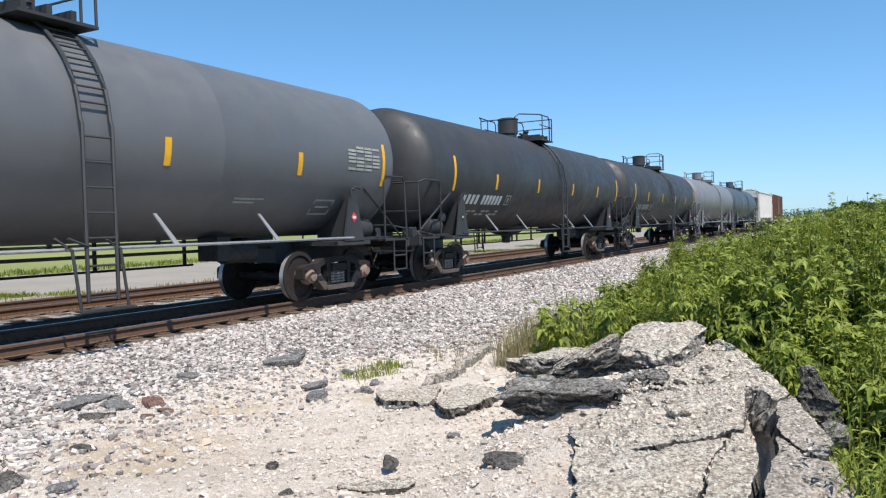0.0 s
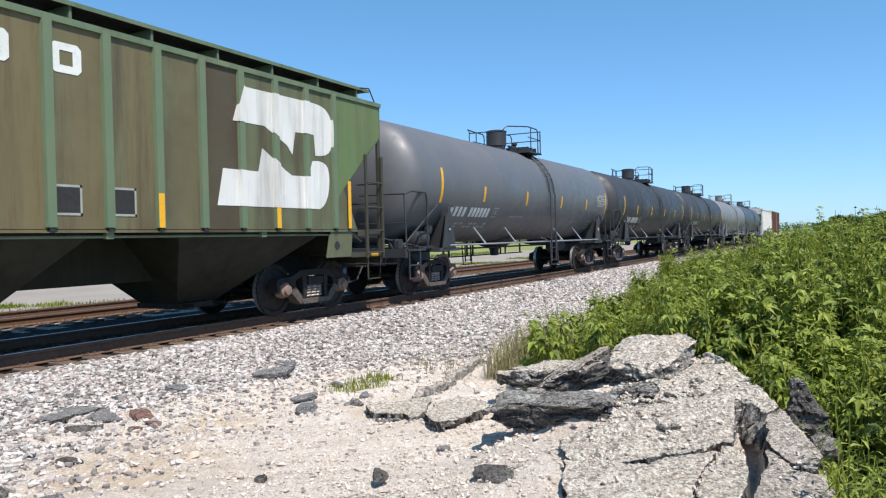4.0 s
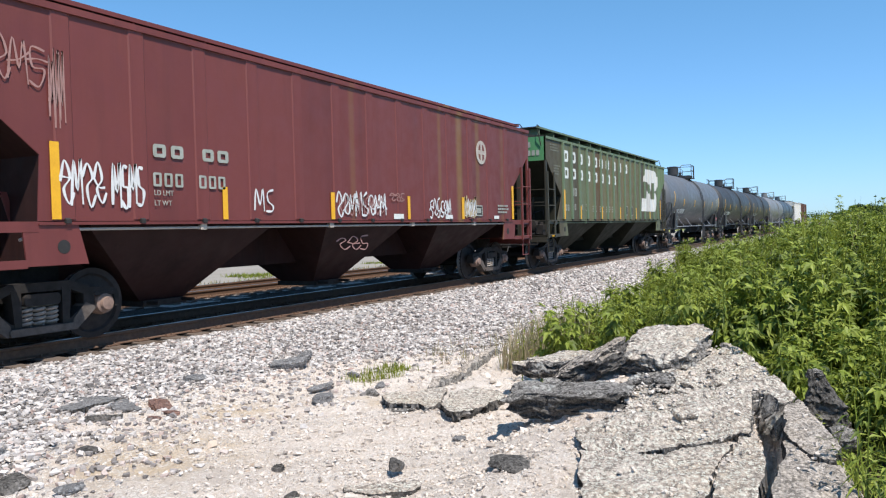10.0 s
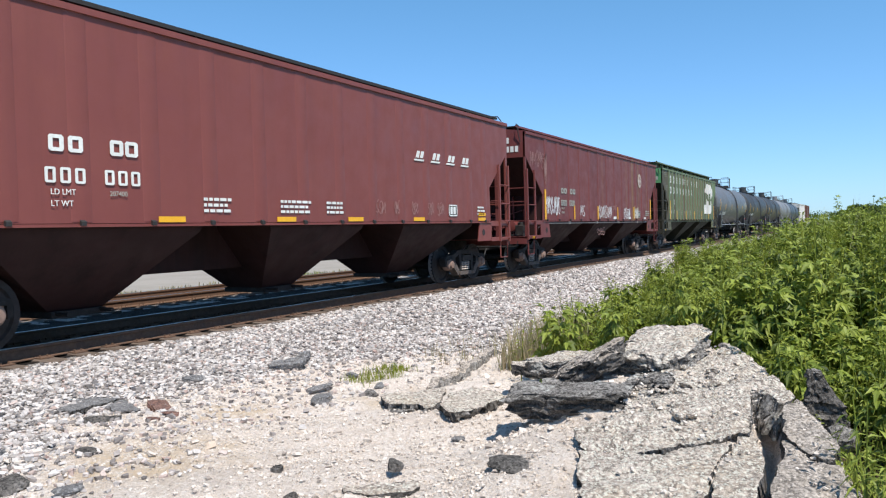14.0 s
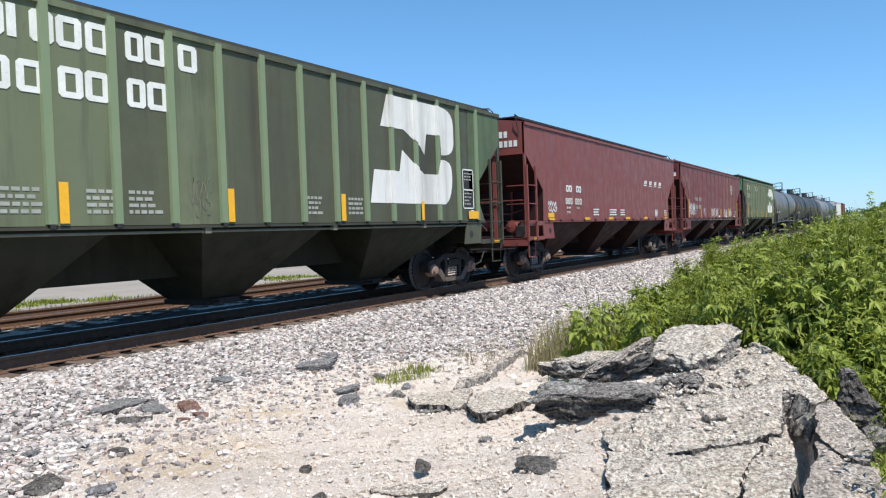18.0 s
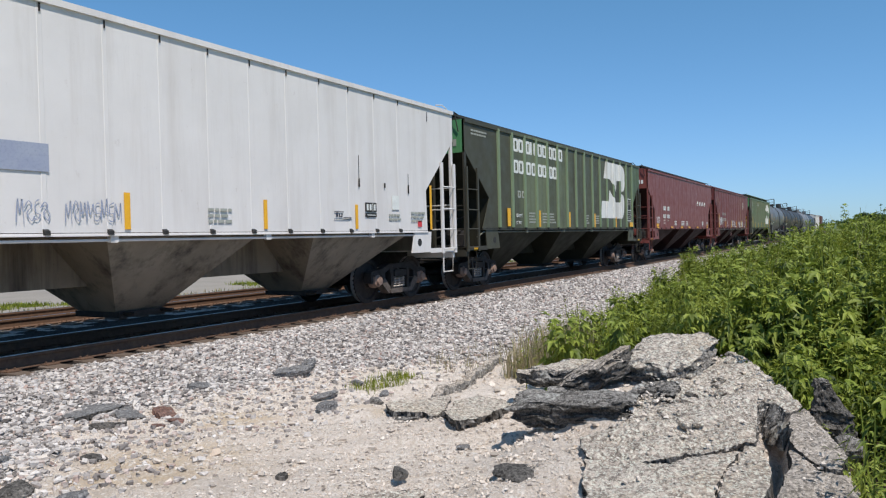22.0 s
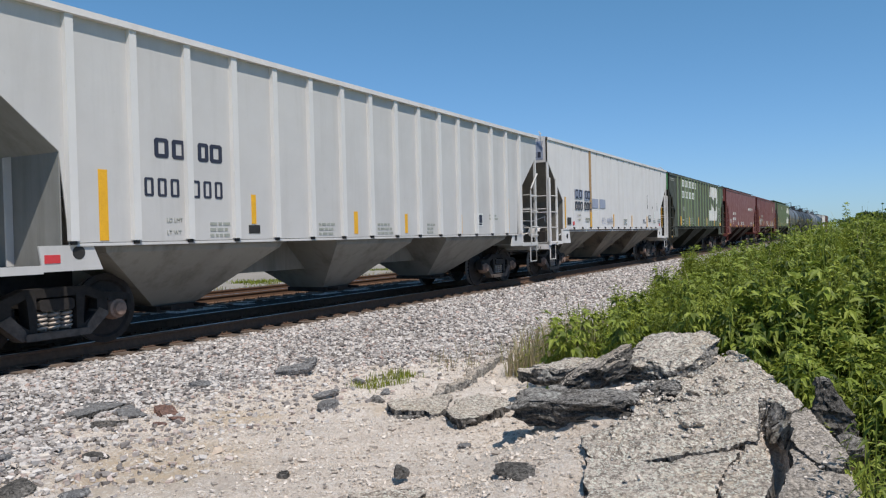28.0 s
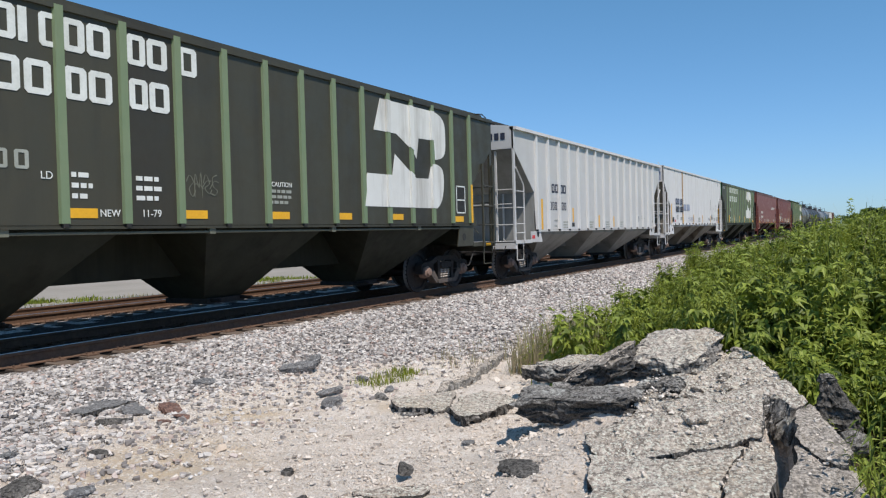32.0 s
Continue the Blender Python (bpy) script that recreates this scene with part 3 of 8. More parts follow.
# ---- tracks ----
def rail_shape(x0, x1):
    prof = [(-0.07, -0.172), (0.07, -0.172), (0.07, -0.160), (0.012, -0.140), (0.010, -0.045), (0.036, -0.036), (0.036, -0.008), (0.030, -0.001), (-0.030, -0.001), (-0.036, -0.008), (-0.036, -0.036), (-0.010, -0.045), (-0.012, -0.140), (-0.07, -0.160)]
    return Shape().prism_x(prof, x0, x1)


def tie_mesh(seed):
    r = random.Random(seed)
    s = Shape()
    w, l = 0.115, 1.30
    j = lambda: r.uniform(-0.012, 0.012)
    poly = [(-w + j(), -0.40), (w + j(), -0.40), (w + j(), -0.185 + j()), (w - 0.02 + j(), -0.170), (0.03 + j(), -0.174), (-w + 0.02 + j(), -0.170), (-w + j(), -0.187 + j())]
    s.prism(poly, -l + r.uniform(-0.05, 0.04), l + r.uniform(-0.05, 0.05))
    return s.mesh("tie", TIE, False)


def build_track(name, cy, label, x_near, x_far):
    track = tagged(new(name), label, "railway track", kind="structure")
    track.location = (0, cy, 0)
    for side in (-1, 1):
        rail = part("rail", rail_shape(-600, 1500), RAIL_SIDE, track, "rusty steel rail with polished head", (0, side * GAUGE / 2, 0))
        part("rail_head", Shape().box(-600, 1500, -0.027, 0.027, -0.0035, 0.0015), RAIL_TOP, rail)
    kinds = [tie_mesh(k) for k in range(5)]
    plate = Shape().box(-0.09, 0.09, -0.19, 0.19, -0.169, -0.155)
    for side in (-1, 1):
        plate.tube([(-0.05, side * 0.11, -0.16), (-0.05, side * 0.11, -0.125)], 0.014, 5)
        plate.tube([(0.05, side * 0.11, -0.16), (0.05, side * 0.11, -0.125)], 0.014, 5)
    plate_me = plate.mesh("tie_plate", RAIL_SIDE)
    r = random.Random(int(cy))
    x = x_near
    while x < x_far:
        tie = part("tie", kinds[r.randrange(5)], TIE, track, "", (x, r.uniform(-0.03, 0.03), r.uniform(-0.012, 0.006)))
        tie.rotation_euler.z = r.uniform(-0.02, 0.02)
        if x < 32:
            for side in (-1, 1):
                part("tie_plate", plate_me, RAIL_SIDE, tie, "", (0, side * GAUGE / 2, 0))
        x += 0.50
    rest = Shape()
    for x in list(np.arange(x_far, 240, 0.50)) + list(np.arange(-60, x_near, 0.5)):
        rest.box(x - 0.11, x + 0.11, -1.3, 1.3, -0.36, -0.172)
    tagged(part("far_ties", rest, TIE, track), kind="stuff")
    return track


build_track("railway_track", TRACK_Y, "rusty rails on weathered wooden ties", 0.5, 66)
build_track("railway_track", TRACK2_Y, "second track of rusty rails on wooden ties", 2.5, 50)


# ---- the train ----
WHEELS, CARS = [], []
WHEEL_R = 0.457


def wheelset_shape():
    s = Shape()
    for side in (-1, 1):
        prof = [(-0.075, 0.10), (-0.075, 0.14), (-0.02, 0.17), (0.005, 0.36), (-0.055, 0.385), (-0.065, WHEEL_R - 0.012), (-0.055, WHEEL_R - 0.003), (0.045, WHEEL_R), (0.052, 0.478), (0.072, 0.478), (0.075, 0.40), (0.045, 0.37), (0.055, 0.17), (0.09, 0.14), (0.09, 0.10)]
        prof = [(a * -side * -1 + side * GAUGE / 2 - side * 0.0, r) if side < 0 else (-a + GAUGE / 2, r) for a, r in prof]
        s.lathe(prof, 32, "y")
    s.lathe([(-1.05, 0.075), (1.05, 0.075)], 12, "y")
    return s


def tread_shape(side):
    c = side * GAUGE / 2
    return Shape().lathe([(c + side * 0.060, WHEEL_R - 0.030), (c + side * 0.066, WHEEL_R - 0.030), (c + side * 0.066, WHEEL_R - 0.001), (c - side * 0.05, WHEEL_R + 0.002)], 32, "y", caps=False)


def side_frame_shape():
    """A cast side frame: arched top bar, sloping tension legs, spring seat, pedestal jaws."""
    s = Shape()
    y0, y1 = -0.085, 0.085
    s.prism([(-1.12, 0.56), (-1.10, 0.64), (-0.98, 0.675), (-0.70, 0.69), (-0.42, 0.80), (0.42, 0.80), (0.70, 0.69), (0.98, 0.675), (1.10, 0.64), (1.12, 0.56), (0.72, 0.575), (0.56, 0.62), (0.40, 0.685), (-0.40, 0.685), (-0.56, 0.62), (-0.72, 0.575)], y0, y1)
    for d in (-1, 1):
        s.prism([(d * 1.12, 0.60), (d * 1.12, 0.42), (d * 1.05, 0.40), (d * 1.05, 0.60)], y0, y1)
        s.prism([(d * 0.74, 0.62), (d * 0.74, 0.42), (d * 0.46, 0.17), (d * 0.28, 0.17), (d * 0.28, 0.29), (d * 0.40, 0.32), (d * 0.58, 0.47), (d * 0.58, 0.62)], y0, y1)
        s.prism([(d * 0.40, 0.72), (d * 0.27, 0.72), (d * 0.27, 0.26), (d * 0.36, 0.26)], y0 - 0.01, y1 + 0.01)
        s.box(d * 0.889 - 0.16, d * 0.889 + 0.16, y0 - 0.02, y1 + 0.02, 0.575, 0.615, 0.015)
    return s


def spring_seat_shape():
    """The dusty lower flange, sunlight put into its tone: spring seat and the outer faces of the sloping legs."""
    s = Shape().box(-0.44, 0.44, -0.135, 0.135, 0.165, 0.255, 0.02)
    for d in (-1, 1):
        s.prism([(d * 0.60, 0.50), (d * 0.73, 0.44), (d * 0.74, 0.40), (d * 0.46, 0.16), (d * 0.40, 0.20), (d * 0.42, 0.30)], -0.10, 0.10)
    return s


def spring_shape():
    s = Shape()
    pts = [(0.072 * math.cos(a), 0.072 * math.sin(a), 0.262 + 0.25 * a / (2 * math.pi * 4.5)) for a in np.linspace(0, 2 * math.pi * 4.5, 46)]
    s.tube(pts, 0.020, 5)
    return s


def bolster_shape():
    s = Shape()
    s.box(-0.235, 0.235, -1.10, 1.10, 0.515, 0.66, 0.03)
    s.lathe([(0.62, 0.30), (0.86, 0.26)], 18, "z")
    s.box(-0.62, -0.54, -0.85, 0.85, 0.34, 0.44)
    s.box(0.54, 0.62, -0.85, 0.85, 0.34, 0.44)
    for d in (-1, 1):
        s.box(d * 0.46 - 0.05, d * 0.46 + 0.05, -0.86, -0.66, 0.34, 0.56)
        s.box(d * 0.46 - 0.05, d * 0.46 + 0.05, 0.66, 0.86, 0.34, 0.56)
    return s


def add_truck(car, x):
    truck = part("truck", shared("bolster", bolster_shape, TRUCK), TRUCK, car, "grimy four-wheel truck", (x, 0, 0))
    for side in (-1, 1):
        part("side_frame", shared("side_frame", side_frame_shape, TRUCK), TRUCK, truck, "", (0, side * 0.99, 0))
        part("spring_seat", shared("spring_seat", spring_seat_shape, SUNLIT_STEEL), SUNLIT_STEEL, truck, "dusty spring seat in a sunlit tone", (0, side * 0.99, 0))
        for cx in (-0.17, 0.0, 0.17):
            part("coil_spring", shared("coil_spring", spring_shape, SPRING), SPRING, truck, "dull steel coil spring", (cx, side * 0.99, 0))
        for d in (-0.889, 0.889):
            cap = shared("bearing_cap", lambda: Shape().lathe([(-0.10, 0.15), (-0.02, 0.155), (0.03, 0.135), (0.07, 0.13), (0.085, 0.10), (0.13, 0.085), (0.14, 0.04)], 18, "y").box(-0.15, 0.15, -0.12, 0.0, 0.02, 0.15), CAP)
            b = part("bearing_cap", cap, CAP, truck, "rusty bearing end cap", (d, side * 1.03, WHEEL_R))
            b.rotation_euler.z = 0 if side > 0 else math.pi
    for d in (-0.889, 0.889):
        w = part("wheelset", shared("wheelset", wheelset_shape, WHEEL), WHEEL, truck, "brown steel wheels on an axle", (d, 0, WHEEL_R))
        WHEELS.append((w, d))
        for side in (-1, 1):
            t_me = shared("tread%d" % side, lambda: tread_shape(side), TREAD)
            t_ob = new("wheel_rim", t_me)
            t_ob.parent = car
            t_ob.location = (x + d, 0, WHEEL_R)


def add_coupler(car, x, d):
    s = Shape()
    s.box(min(x, x + d * 0.45), max(x, x + d * 0.45), -0.09, 0.09, 0.76, 0.96, 0.02)
    s.prism_z([(x + d * 0.40, -0.14), (x + d * 0.40, 0.16), (x + d * 0.66, 0.17), (x + d * 0.70, 0.05), (x + d * 0.60, -0.02), (x + d * 0.66, -0.10), (x + d * 0.60, -0.18)], 0.72, 1.0)
    part("coupler", s, TRUCK, car, "rusty knuckle coupler")
    h = Shape()
    h.tube([(x + d * 0.1, -0.35, 0.75), (x + d * 0.3, -0.33, 0.45), (x + d * 0.6, -0.22, 0.36), (x + d * 0.85, -0.1, 0.5)], 0.022, 6)
    part("air_hose", h, DARK, car, "black rubber air hose")
    lever = Shape().tube([(x + d * 0.28, -1.45, 0.95), (x + d * 0.30, -1.40, 0.80), (x + d * 0.34, -0.3, 0.80), (x + d * 0.45, -0.12, 0.95)], 0.016, 5)
    part("uncoupling_lever", lever, TRUCK, car)


def ladder(car, x0, x1, y, zs, z0, z1, mat, r=0.02, stile=0.035):
    """Two upright stiles with rungs across, on a plane of fixed y."""
    side = Shape().box(-stile, stile, -0.02, 0.02, z0, z1).mesh("stile", mat)
    rung = Shape().tube([(x0 - x1, 0, 0), (0, 0, 0)], r * 0.7, 5).mesh("rung", mat)
    lad = part("ladder", side, mat, car, "", (x0, y, 0))
    part("stile", side, mat, lad, "", (x1 - x0, 0, 0))
    for z in zs:
        part("rung", rung, mat, lad, "", (x1 - x0, -0.025 if y < 0 else 0.025, z))
    return lad


def bars(car, name, y, items, mat, label="", split=True):
    """Plain bars of x0, x1, z0, z1 lying on the side, each a part, or joined where they are too small to tell apart."""
    s = Shape()
    for x0, x1, z0, z1 in items:
        s.box(x0, x1, y - 0.003, y + 0.004, z0, z1)
        if split:
            ob = part(name, s, mat, car, label)
            s = Shape()
    if not split:
        ob = tagged(part(name, s, mat, car, label), kind="stuff")
    return ob


def words(car, text, x, z, size, y, mat, label="stencilled lettering"):
    cu = bpy.data.curves.new("lettering", "FONT")
    cu.body, cu.size, cu.extrude = text, size, 0.002
    tmp = bpy.data.objects.new("lettering", cu)
    scene.collection.objects.link(tmp)
    me = bpy.data.meshes.new_from_object(tmp.evaluated_get(bpy.context.evaluated_depsgraph_get()))
    bpy.data.objects.remove(tmp)
    me.materials.clear()
    me.materials.append(mat)
    ob = part("lettering", me, mat, car, label, (x, y - 0.004, z))
    ob.rotation_euler = (math.pi / 2, 0, 0)
    return ob


def frame_bars(car, y, items, mat):
    s = Shape()
    for x0, x1, z0, z1 in items:
        s.box(x0, x1, y - 0.003, y + 0.004, z0, z1)
    x0, x1, z0, z1 = min(i[0] for i in items), max(i[1] for i in items), min(i[2] for i in items), max(i[3] for i in items)
    panel = part("stencil_panel", Shape().box(x0, x1, y - 0.001, y + 0.004, z0, z1), DARK, car, "black stencil panel")
    return part("stencil_frame", s, mat, panel, "stencilled white frame")


def ring_block(x, z, w, h, y, stroke):
    """One character as a plain hollow block with cut corners."""
    s = Shape()
    k = stroke * 0.45
    for x0, x1, cut in ((x, x + stroke, (1, 0)), (x + w - stroke, x + w, (0, 1))):
        a, b = k * cut[0], k * cut[1]
        s.prism([(x0, z + a), (x0 + a, z), (x1 - b, z), (x1, z + b), (x1, z + h - b), (x1 - b, z + h), (x0 + a, z + h), (x0, z + h - a)] if a or b else [(x0, z), (x1, z), (x1, z + h), (x0, z + h)], y - 0.003, y + 0.004)
    for z0, z1 in ((z, z + stroke * 0.8), (z + h - stroke * 0.8, z + h)):
        s.box(x + stroke, x + w - stroke, y - 0.003, y + 0.004, z0, z1)
    return s


def block_letters(car, y, starts, z0, w, h, mat, label):
    """Big letters as plain hollow blocks; where the next one stands close, a single bar."""
    for k, x in enumerate(starts):
        room = min([q - x for q in starts if q > x + 0.01] or [9.0])
        if room < w * 0.86:
            s = Shape().box(x, x + w * 0.32, y - 0.003, y + 0.004, z0, z0 + h)
        else:
            s = ring_block(x, z0, min(w, room - 0.03), h, y, min(w, room) * 0.28)
        part("letter_block", s, mat, car, label)


def number_blocks(car, y, items, mat, label):
    """A number as plain hollow blocks, one to a digit."""
    for x0, x1, z0, z1 in items:
        part("number_bar", ring_block(x0, z0, x1 - x0, z1 - z0, y, (x1 - x0) * 0.27), mat, car, label)


def clipped(poly, x0, x1):
    """The part of a polygon between two uprights."""
    for lim, keep in ((x0, 1), (x1, -1)):
        out = []
        for k, (ax, az) in enumerate(poly):
            bx, bz = poly[(k + 1) % len(poly)]
            ina, inb = keep * (ax - lim) >= 0, keep * (bx - lim) >= 0
            if ina:
                out.append((ax, az))
            if ina != inb:
                q = (lim - ax) / (bx - ax)
                out.append((lim, az + q * (bz - az)))
        poly = out
        if len(poly) < 3:
            return []
    return poly


def emblem(car, x0, x1, z0, z1, mat, posts, depth, half):
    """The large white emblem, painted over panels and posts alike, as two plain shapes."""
    upper = [(.20, 1), (.81, 1), (.86, .995), (.90, .985), (.94, .965), (.968, .935), (.988, .895), (.998, .85), (1, .80), (1, .66), (.996, .62), (.985, .58), (.965, .548), (.93, .522), (.88, .508), (.83, .505), (.82, .70), (.64, .695), (.61, .487), (.56, .565), (.37, .70), (.125, .70)]
    lower = [(.35, .504), (.54, .34), (.60, .295), (.76, .30), (.775, .36), (.80, .45), (.85, .458), (.895, .45), (.93, .432), (.952, .40), (.963, .35), (.966, .28), (.960, .20), (.946, .125), (.925, .07), (.90, .03), (.865, 0), (0, 0), (.045, .30), (.315, .30)]
    for shape_uv in (upper, lower):
        poly = [(x0 + u * (x1 - x0), z0 + v * (z1 - z0)) for u, v in shape_uv]
        sheet = part("emblem", Shape().prism(poly, SY - 0.003, SY + 0.004), mat, car, "large white painted emblem")
        for p in posts:
            c = clipped(poly, p - half * 1.03, p + half * 1.03)
            if len(c) > 2:
                part("emblem_strip", Shape().prism(c, SY - depth - 0.002, SY), mat, sheet)


def ribbon(shape, pts, y, thick):
    """A flat stroke of even width along a smooth curve through the points."""
    fine = []
    ext = [pts[0]] + pts + [pts[-1]]
    for a, b, c, d in zip(ext, ext[1:], ext[2:], ext[3:]):
        for k in range(5):
            t = k / 5
            fine.append(tuple(0.5 * (2 * q + (r - p) * t + (2 * p - 5 * q + 4 * r - w) * t * t + (3 * q - p - 3 * r + w) * t ** 3) for p, q, r, w in zip(a, b, c, d)))
    fine.append(pts[-1])
    n = len(fine)
    vs = []
    for k, (x, z) in enumerate(fine):
        (xa, za), (xb, zb) = fine[max(k - 1, 0)], fine[min(k + 1, n - 1)]
        l = math.hypot(xb - xa, zb - za) or 1
        w = thick / 2 * (0.75 + 0.25 * math.sin(k * 0.9))
        ox, oz = -(zb - za) / l * w, (xb - xa) / l * w
        vs += [(x + ox, y, z + oz), (x - ox, y, z - oz)]
    shape.add(vs, [(2 * k, 2 * k + 1, 2 * k + 3, 2 * k + 2) for k in range(n - 1)])


def scrawl(car, y, x, z, w, h, seed, mat, thick=0.035, loops=5):
    """Spray-paint scribble: flowing strokes, no writing."""
    r = random.Random(seed)
    s = Shape()
    cell = w / loops
    for k in range(loops):
        x0 = x + k * cell
        kind = r.randrange(3)
        up, down = z + h * r.uniform(0.80, 1.0), z + h * r.uniform(0.0, 0.15)
        if kind == 0:      # a loop and a tail
            pts = [(x0 + cell * 0.05, z + h * 0.55), (x0 + cell * 0.45, up), (x0 + cell * 0.85, z + h * 0.6), (x0 + cell * 0.35, z + h * 0.35), (x0 + cell * 0.75, down), (x0 + cell * 1.15, z + h * 0.3)]
        elif kind == 1:    # an arch
            pts = [(x0, down), (x0 + cell * 0.15, up), (x0 + cell * 0.5, z + h * 0.35), (x0 + cell * 0.8, up), (x0 + cell * 0.95, down)]
        else:              # a hook
            pts = [(x0 + cell * 0.85, up), (x0 + cell * 0.25, z + h * 0.8), (x0 + cell * 0.30, z + h * 0.45), (x0 + cell * 0.85, z + h * 0.35), (x0 + cell * 0.6, down), (x0 + cell * 0.05, z + h * 0.12)]
        pts = [(a + r.uniform(-0.08, 0.08) * cell, b + r.uniform(-0.06, 0.06) * h) for a, b in pts]
        ribbon(s, pts, y - 0.004 - 0.0006 * k, thick)
        tag = part("graffiti", s, mat, car, "spray-painted scribble") if k == 0 else part("stroke", s, mat, tag)
        s = Shape()
        if r.random() < 0.5:
            ribbon(s, [(x0 - cell * 0.1, z + h * r.uniform(0.3, 0.7)), (x0 + cell * 0.5, z + h * r.uniform(0.3, 0.7)), (x0 + cell * 1.1, z + h * r.uniform(0.3, 0.8))], y - 0.0043 - 0.0006 * k, thick * 0.8)
            part("stroke", s, mat, tag)
            s = Shape()
    return tag


def hopper_bay_shape(x0, x1, xb0, xb1, r0, r1, ztop, zbot):
    """A funnel: its flanks lean in from the side sill, its ends run down from ridges inside the car to the outlet."""
    s = Shape()
    yt, ybm = 1.50, 0.42
    zr = ztop + 0.62
    rings = [((r0, r1), yt, zr), ((x0, x1), yt, ztop), ((x0 + 0.04, x1 - 0.04), yt - 0.03, ztop - 0.09), ((xb0, xb1), ybm, zbot)]
    vs = [(x, y, z) for (xa, xb), yy, z in rings for x, y in ((xa, -yy), (xb, -yy), (xb, yy), (xa, yy))]
    n = len(rings)
    fs = [(3, 2, 1, 0), tuple(4 * (n - 1) + k for k in range(4))]
    for o in range(0, 4 * (n - 1), 4):
        fs += [(o + i, o + (i + 1) % 4, o + 4 + (i + 1) % 4, o + 4 + i) for i in range(4)]
    return s.add(vs, fs)


def hopper_car(spec):
    """A three-bay covered hopper. Local x is along the train, -y the side that shows."""
    car = tagged(new("covered_hopper_car"), spec["label"], "freight car", "cars of the train")
    L, W, sill, eave = spec["L"], 1.58, spec["sill"], spec["eave"]
    body, post_mat, roof_mat = spec["paint"], spec["post_paint"], spec["roof"]
    notch_z, in_x, in_z, foot_x = spec["notch"]
    outline = [(-L, eave), (L, eave), (L, notch_z), (L - in_x, in_z), (L - foot_x, sill), (-L + foot_x, sill), (-L + in_x, in_z), (-L, notch_z)]
    for side in (-1, 1):
        y = side * W
        part("side_sheet", Shape().prism(outline, y - 0.008, y + 0.008), body, car, spec["side_label"])
        if spec["posts"]:
            pw, pd = spec["post_size"]
            me = shared(spec["key"] + "post%d" % side, lambda: Shape().prism_z([(-pw, 0), (pw, 0), (pw * 0.85, side * pd), (-pw * 0.85, side * pd)], sill + 0.02, eave - 0.02), post_mat)
            for x in spec["posts"]:
                part("side_post", me, post_mat, car, "", (x, y + side * 0.008, 0))
        part("side_sill", Shape().box(-L + foot_x, L - foot_x, y - 0.014, y + 0.014, sill - 0.030, sill - 0.008), spec["sill_paint"], car)
        part("sill_lip", Shape().box(-L + foot_x, L - foot_x, y - 0.035, y + 0.035, sill - 0.046, sill - 0.030), spec["sill_paint"], car)
        if spec.get("pipe"):
            line = Shape().tube([(-L + foot_x - 0.2, side * 1.53, sill - 0.22), (-L + foot_x + 0.1, side * 1.56, sill - 0.10), (L - foot_x - 0.1, side * 1.56, sill - 0.10), (L - foot_x + 0.25, side * 1.50, sill - 0.24)], 0.020, 6)
            for x in (-4.4, -1.3, 1.6, 4.6):
                line.box(x - 0.06, x + 0.06, side * 1.56 - 0.03, side * 1.56 + 0.03, sill - 0.13, sill - 0.046, 0.008)
            part("sill_pipe", line, spec["pipe"], car, "thin pipe clamped under the side sill")
        nub = shared(spec["key"] + "nub%d" % side, lambda: Shape().prism_x([(y, sill + 0.05), (y + side * 0.055, sill + 0.02), (y + side * 0.055, sill - 0.03), (y, sill - 0.03)][::side], -0.035, 0.035), DARK)
        for x in spec["posts"]:
            if abs(x) < L - foot_x:
                part("sill_bracket", nub, DARK, car, "", (x, 0, 0))
        out = spec.get("eave_out", 0.045)
        part("eave_angle", Shape().box(-L, L, y - out, y + out, eave - 0.07, eave + 0.012), spec["eave_paint"], car)
        for d in (-1, 1):
            xc = d * (L - 0.05)
            part("corner_post", Shape().box(xc - 0.05, xc + 0.05, y - 0.05 if side > 0 else y, y if side > 0 else y + 0.05, 1.02, eave - 0.02), spec["end_paint"], car)
            plate = Shape().prism([(d * (L - 1.10), sill - 0.03), (d * (L - 1.82), sill - 0.03), (d * (L - 1.95), 1.02), (d * (L - 1.15), 1.02)], y - 0.012, y + 0.012)
            part("bolster_plate", plate, spec["plate_paint"], car)
            # solid dark disc, painting the shade of an opening
            part("jacking_hole_disc", Shape().lathe([(-0.016, 0.085), (0.016, 0.085)], 14, "y", (d * (L - 1.62), y, 1.24)), DARK, car)
            end_sill = Shape().box(min(d * (L - 1.15), d * L), max(d * (L - 1.15), d * L), y - 0.02, y + 0.02, 1.00, 1.10)
            part("end_sill_beam", end_sill, spec["end_paint"], car)
            if spec.get("end_beam"):
                beam = Shape().box(min(d * (L - foot_x), d * L), max(d * (L - foot_x), d * L), y - 0.016, y + 0.016, sill - 0.13, sill - 0.005)
                part("end_side_beam", beam, spec["end_paint"], car)
            lx = d * (L - 0.62)
            if spec.get("bent_ladder"):
                yl = y + side * 0.04
                stile = Shape().tube([(d * (L - 0.04), yl, 3.10), (d * (L - 0.52), yl, 2.66), (d * (L - 0.55), yl, 2.58), (d * (L - 0.55), yl, 1.05)], 0.024, 6)
                steps = part("side_ladder", stile, spec["ladder_paint"], car, "ladder with a stile bent in to the corner post")
                rung = shared(spec["key"] + "rung%d" % d, lambda: Shape().tube([(d * (L - 0.55), 0, 0), (d * (L - 0.04), 0, 0)], 0.016, 5), spec["ladder_paint"])
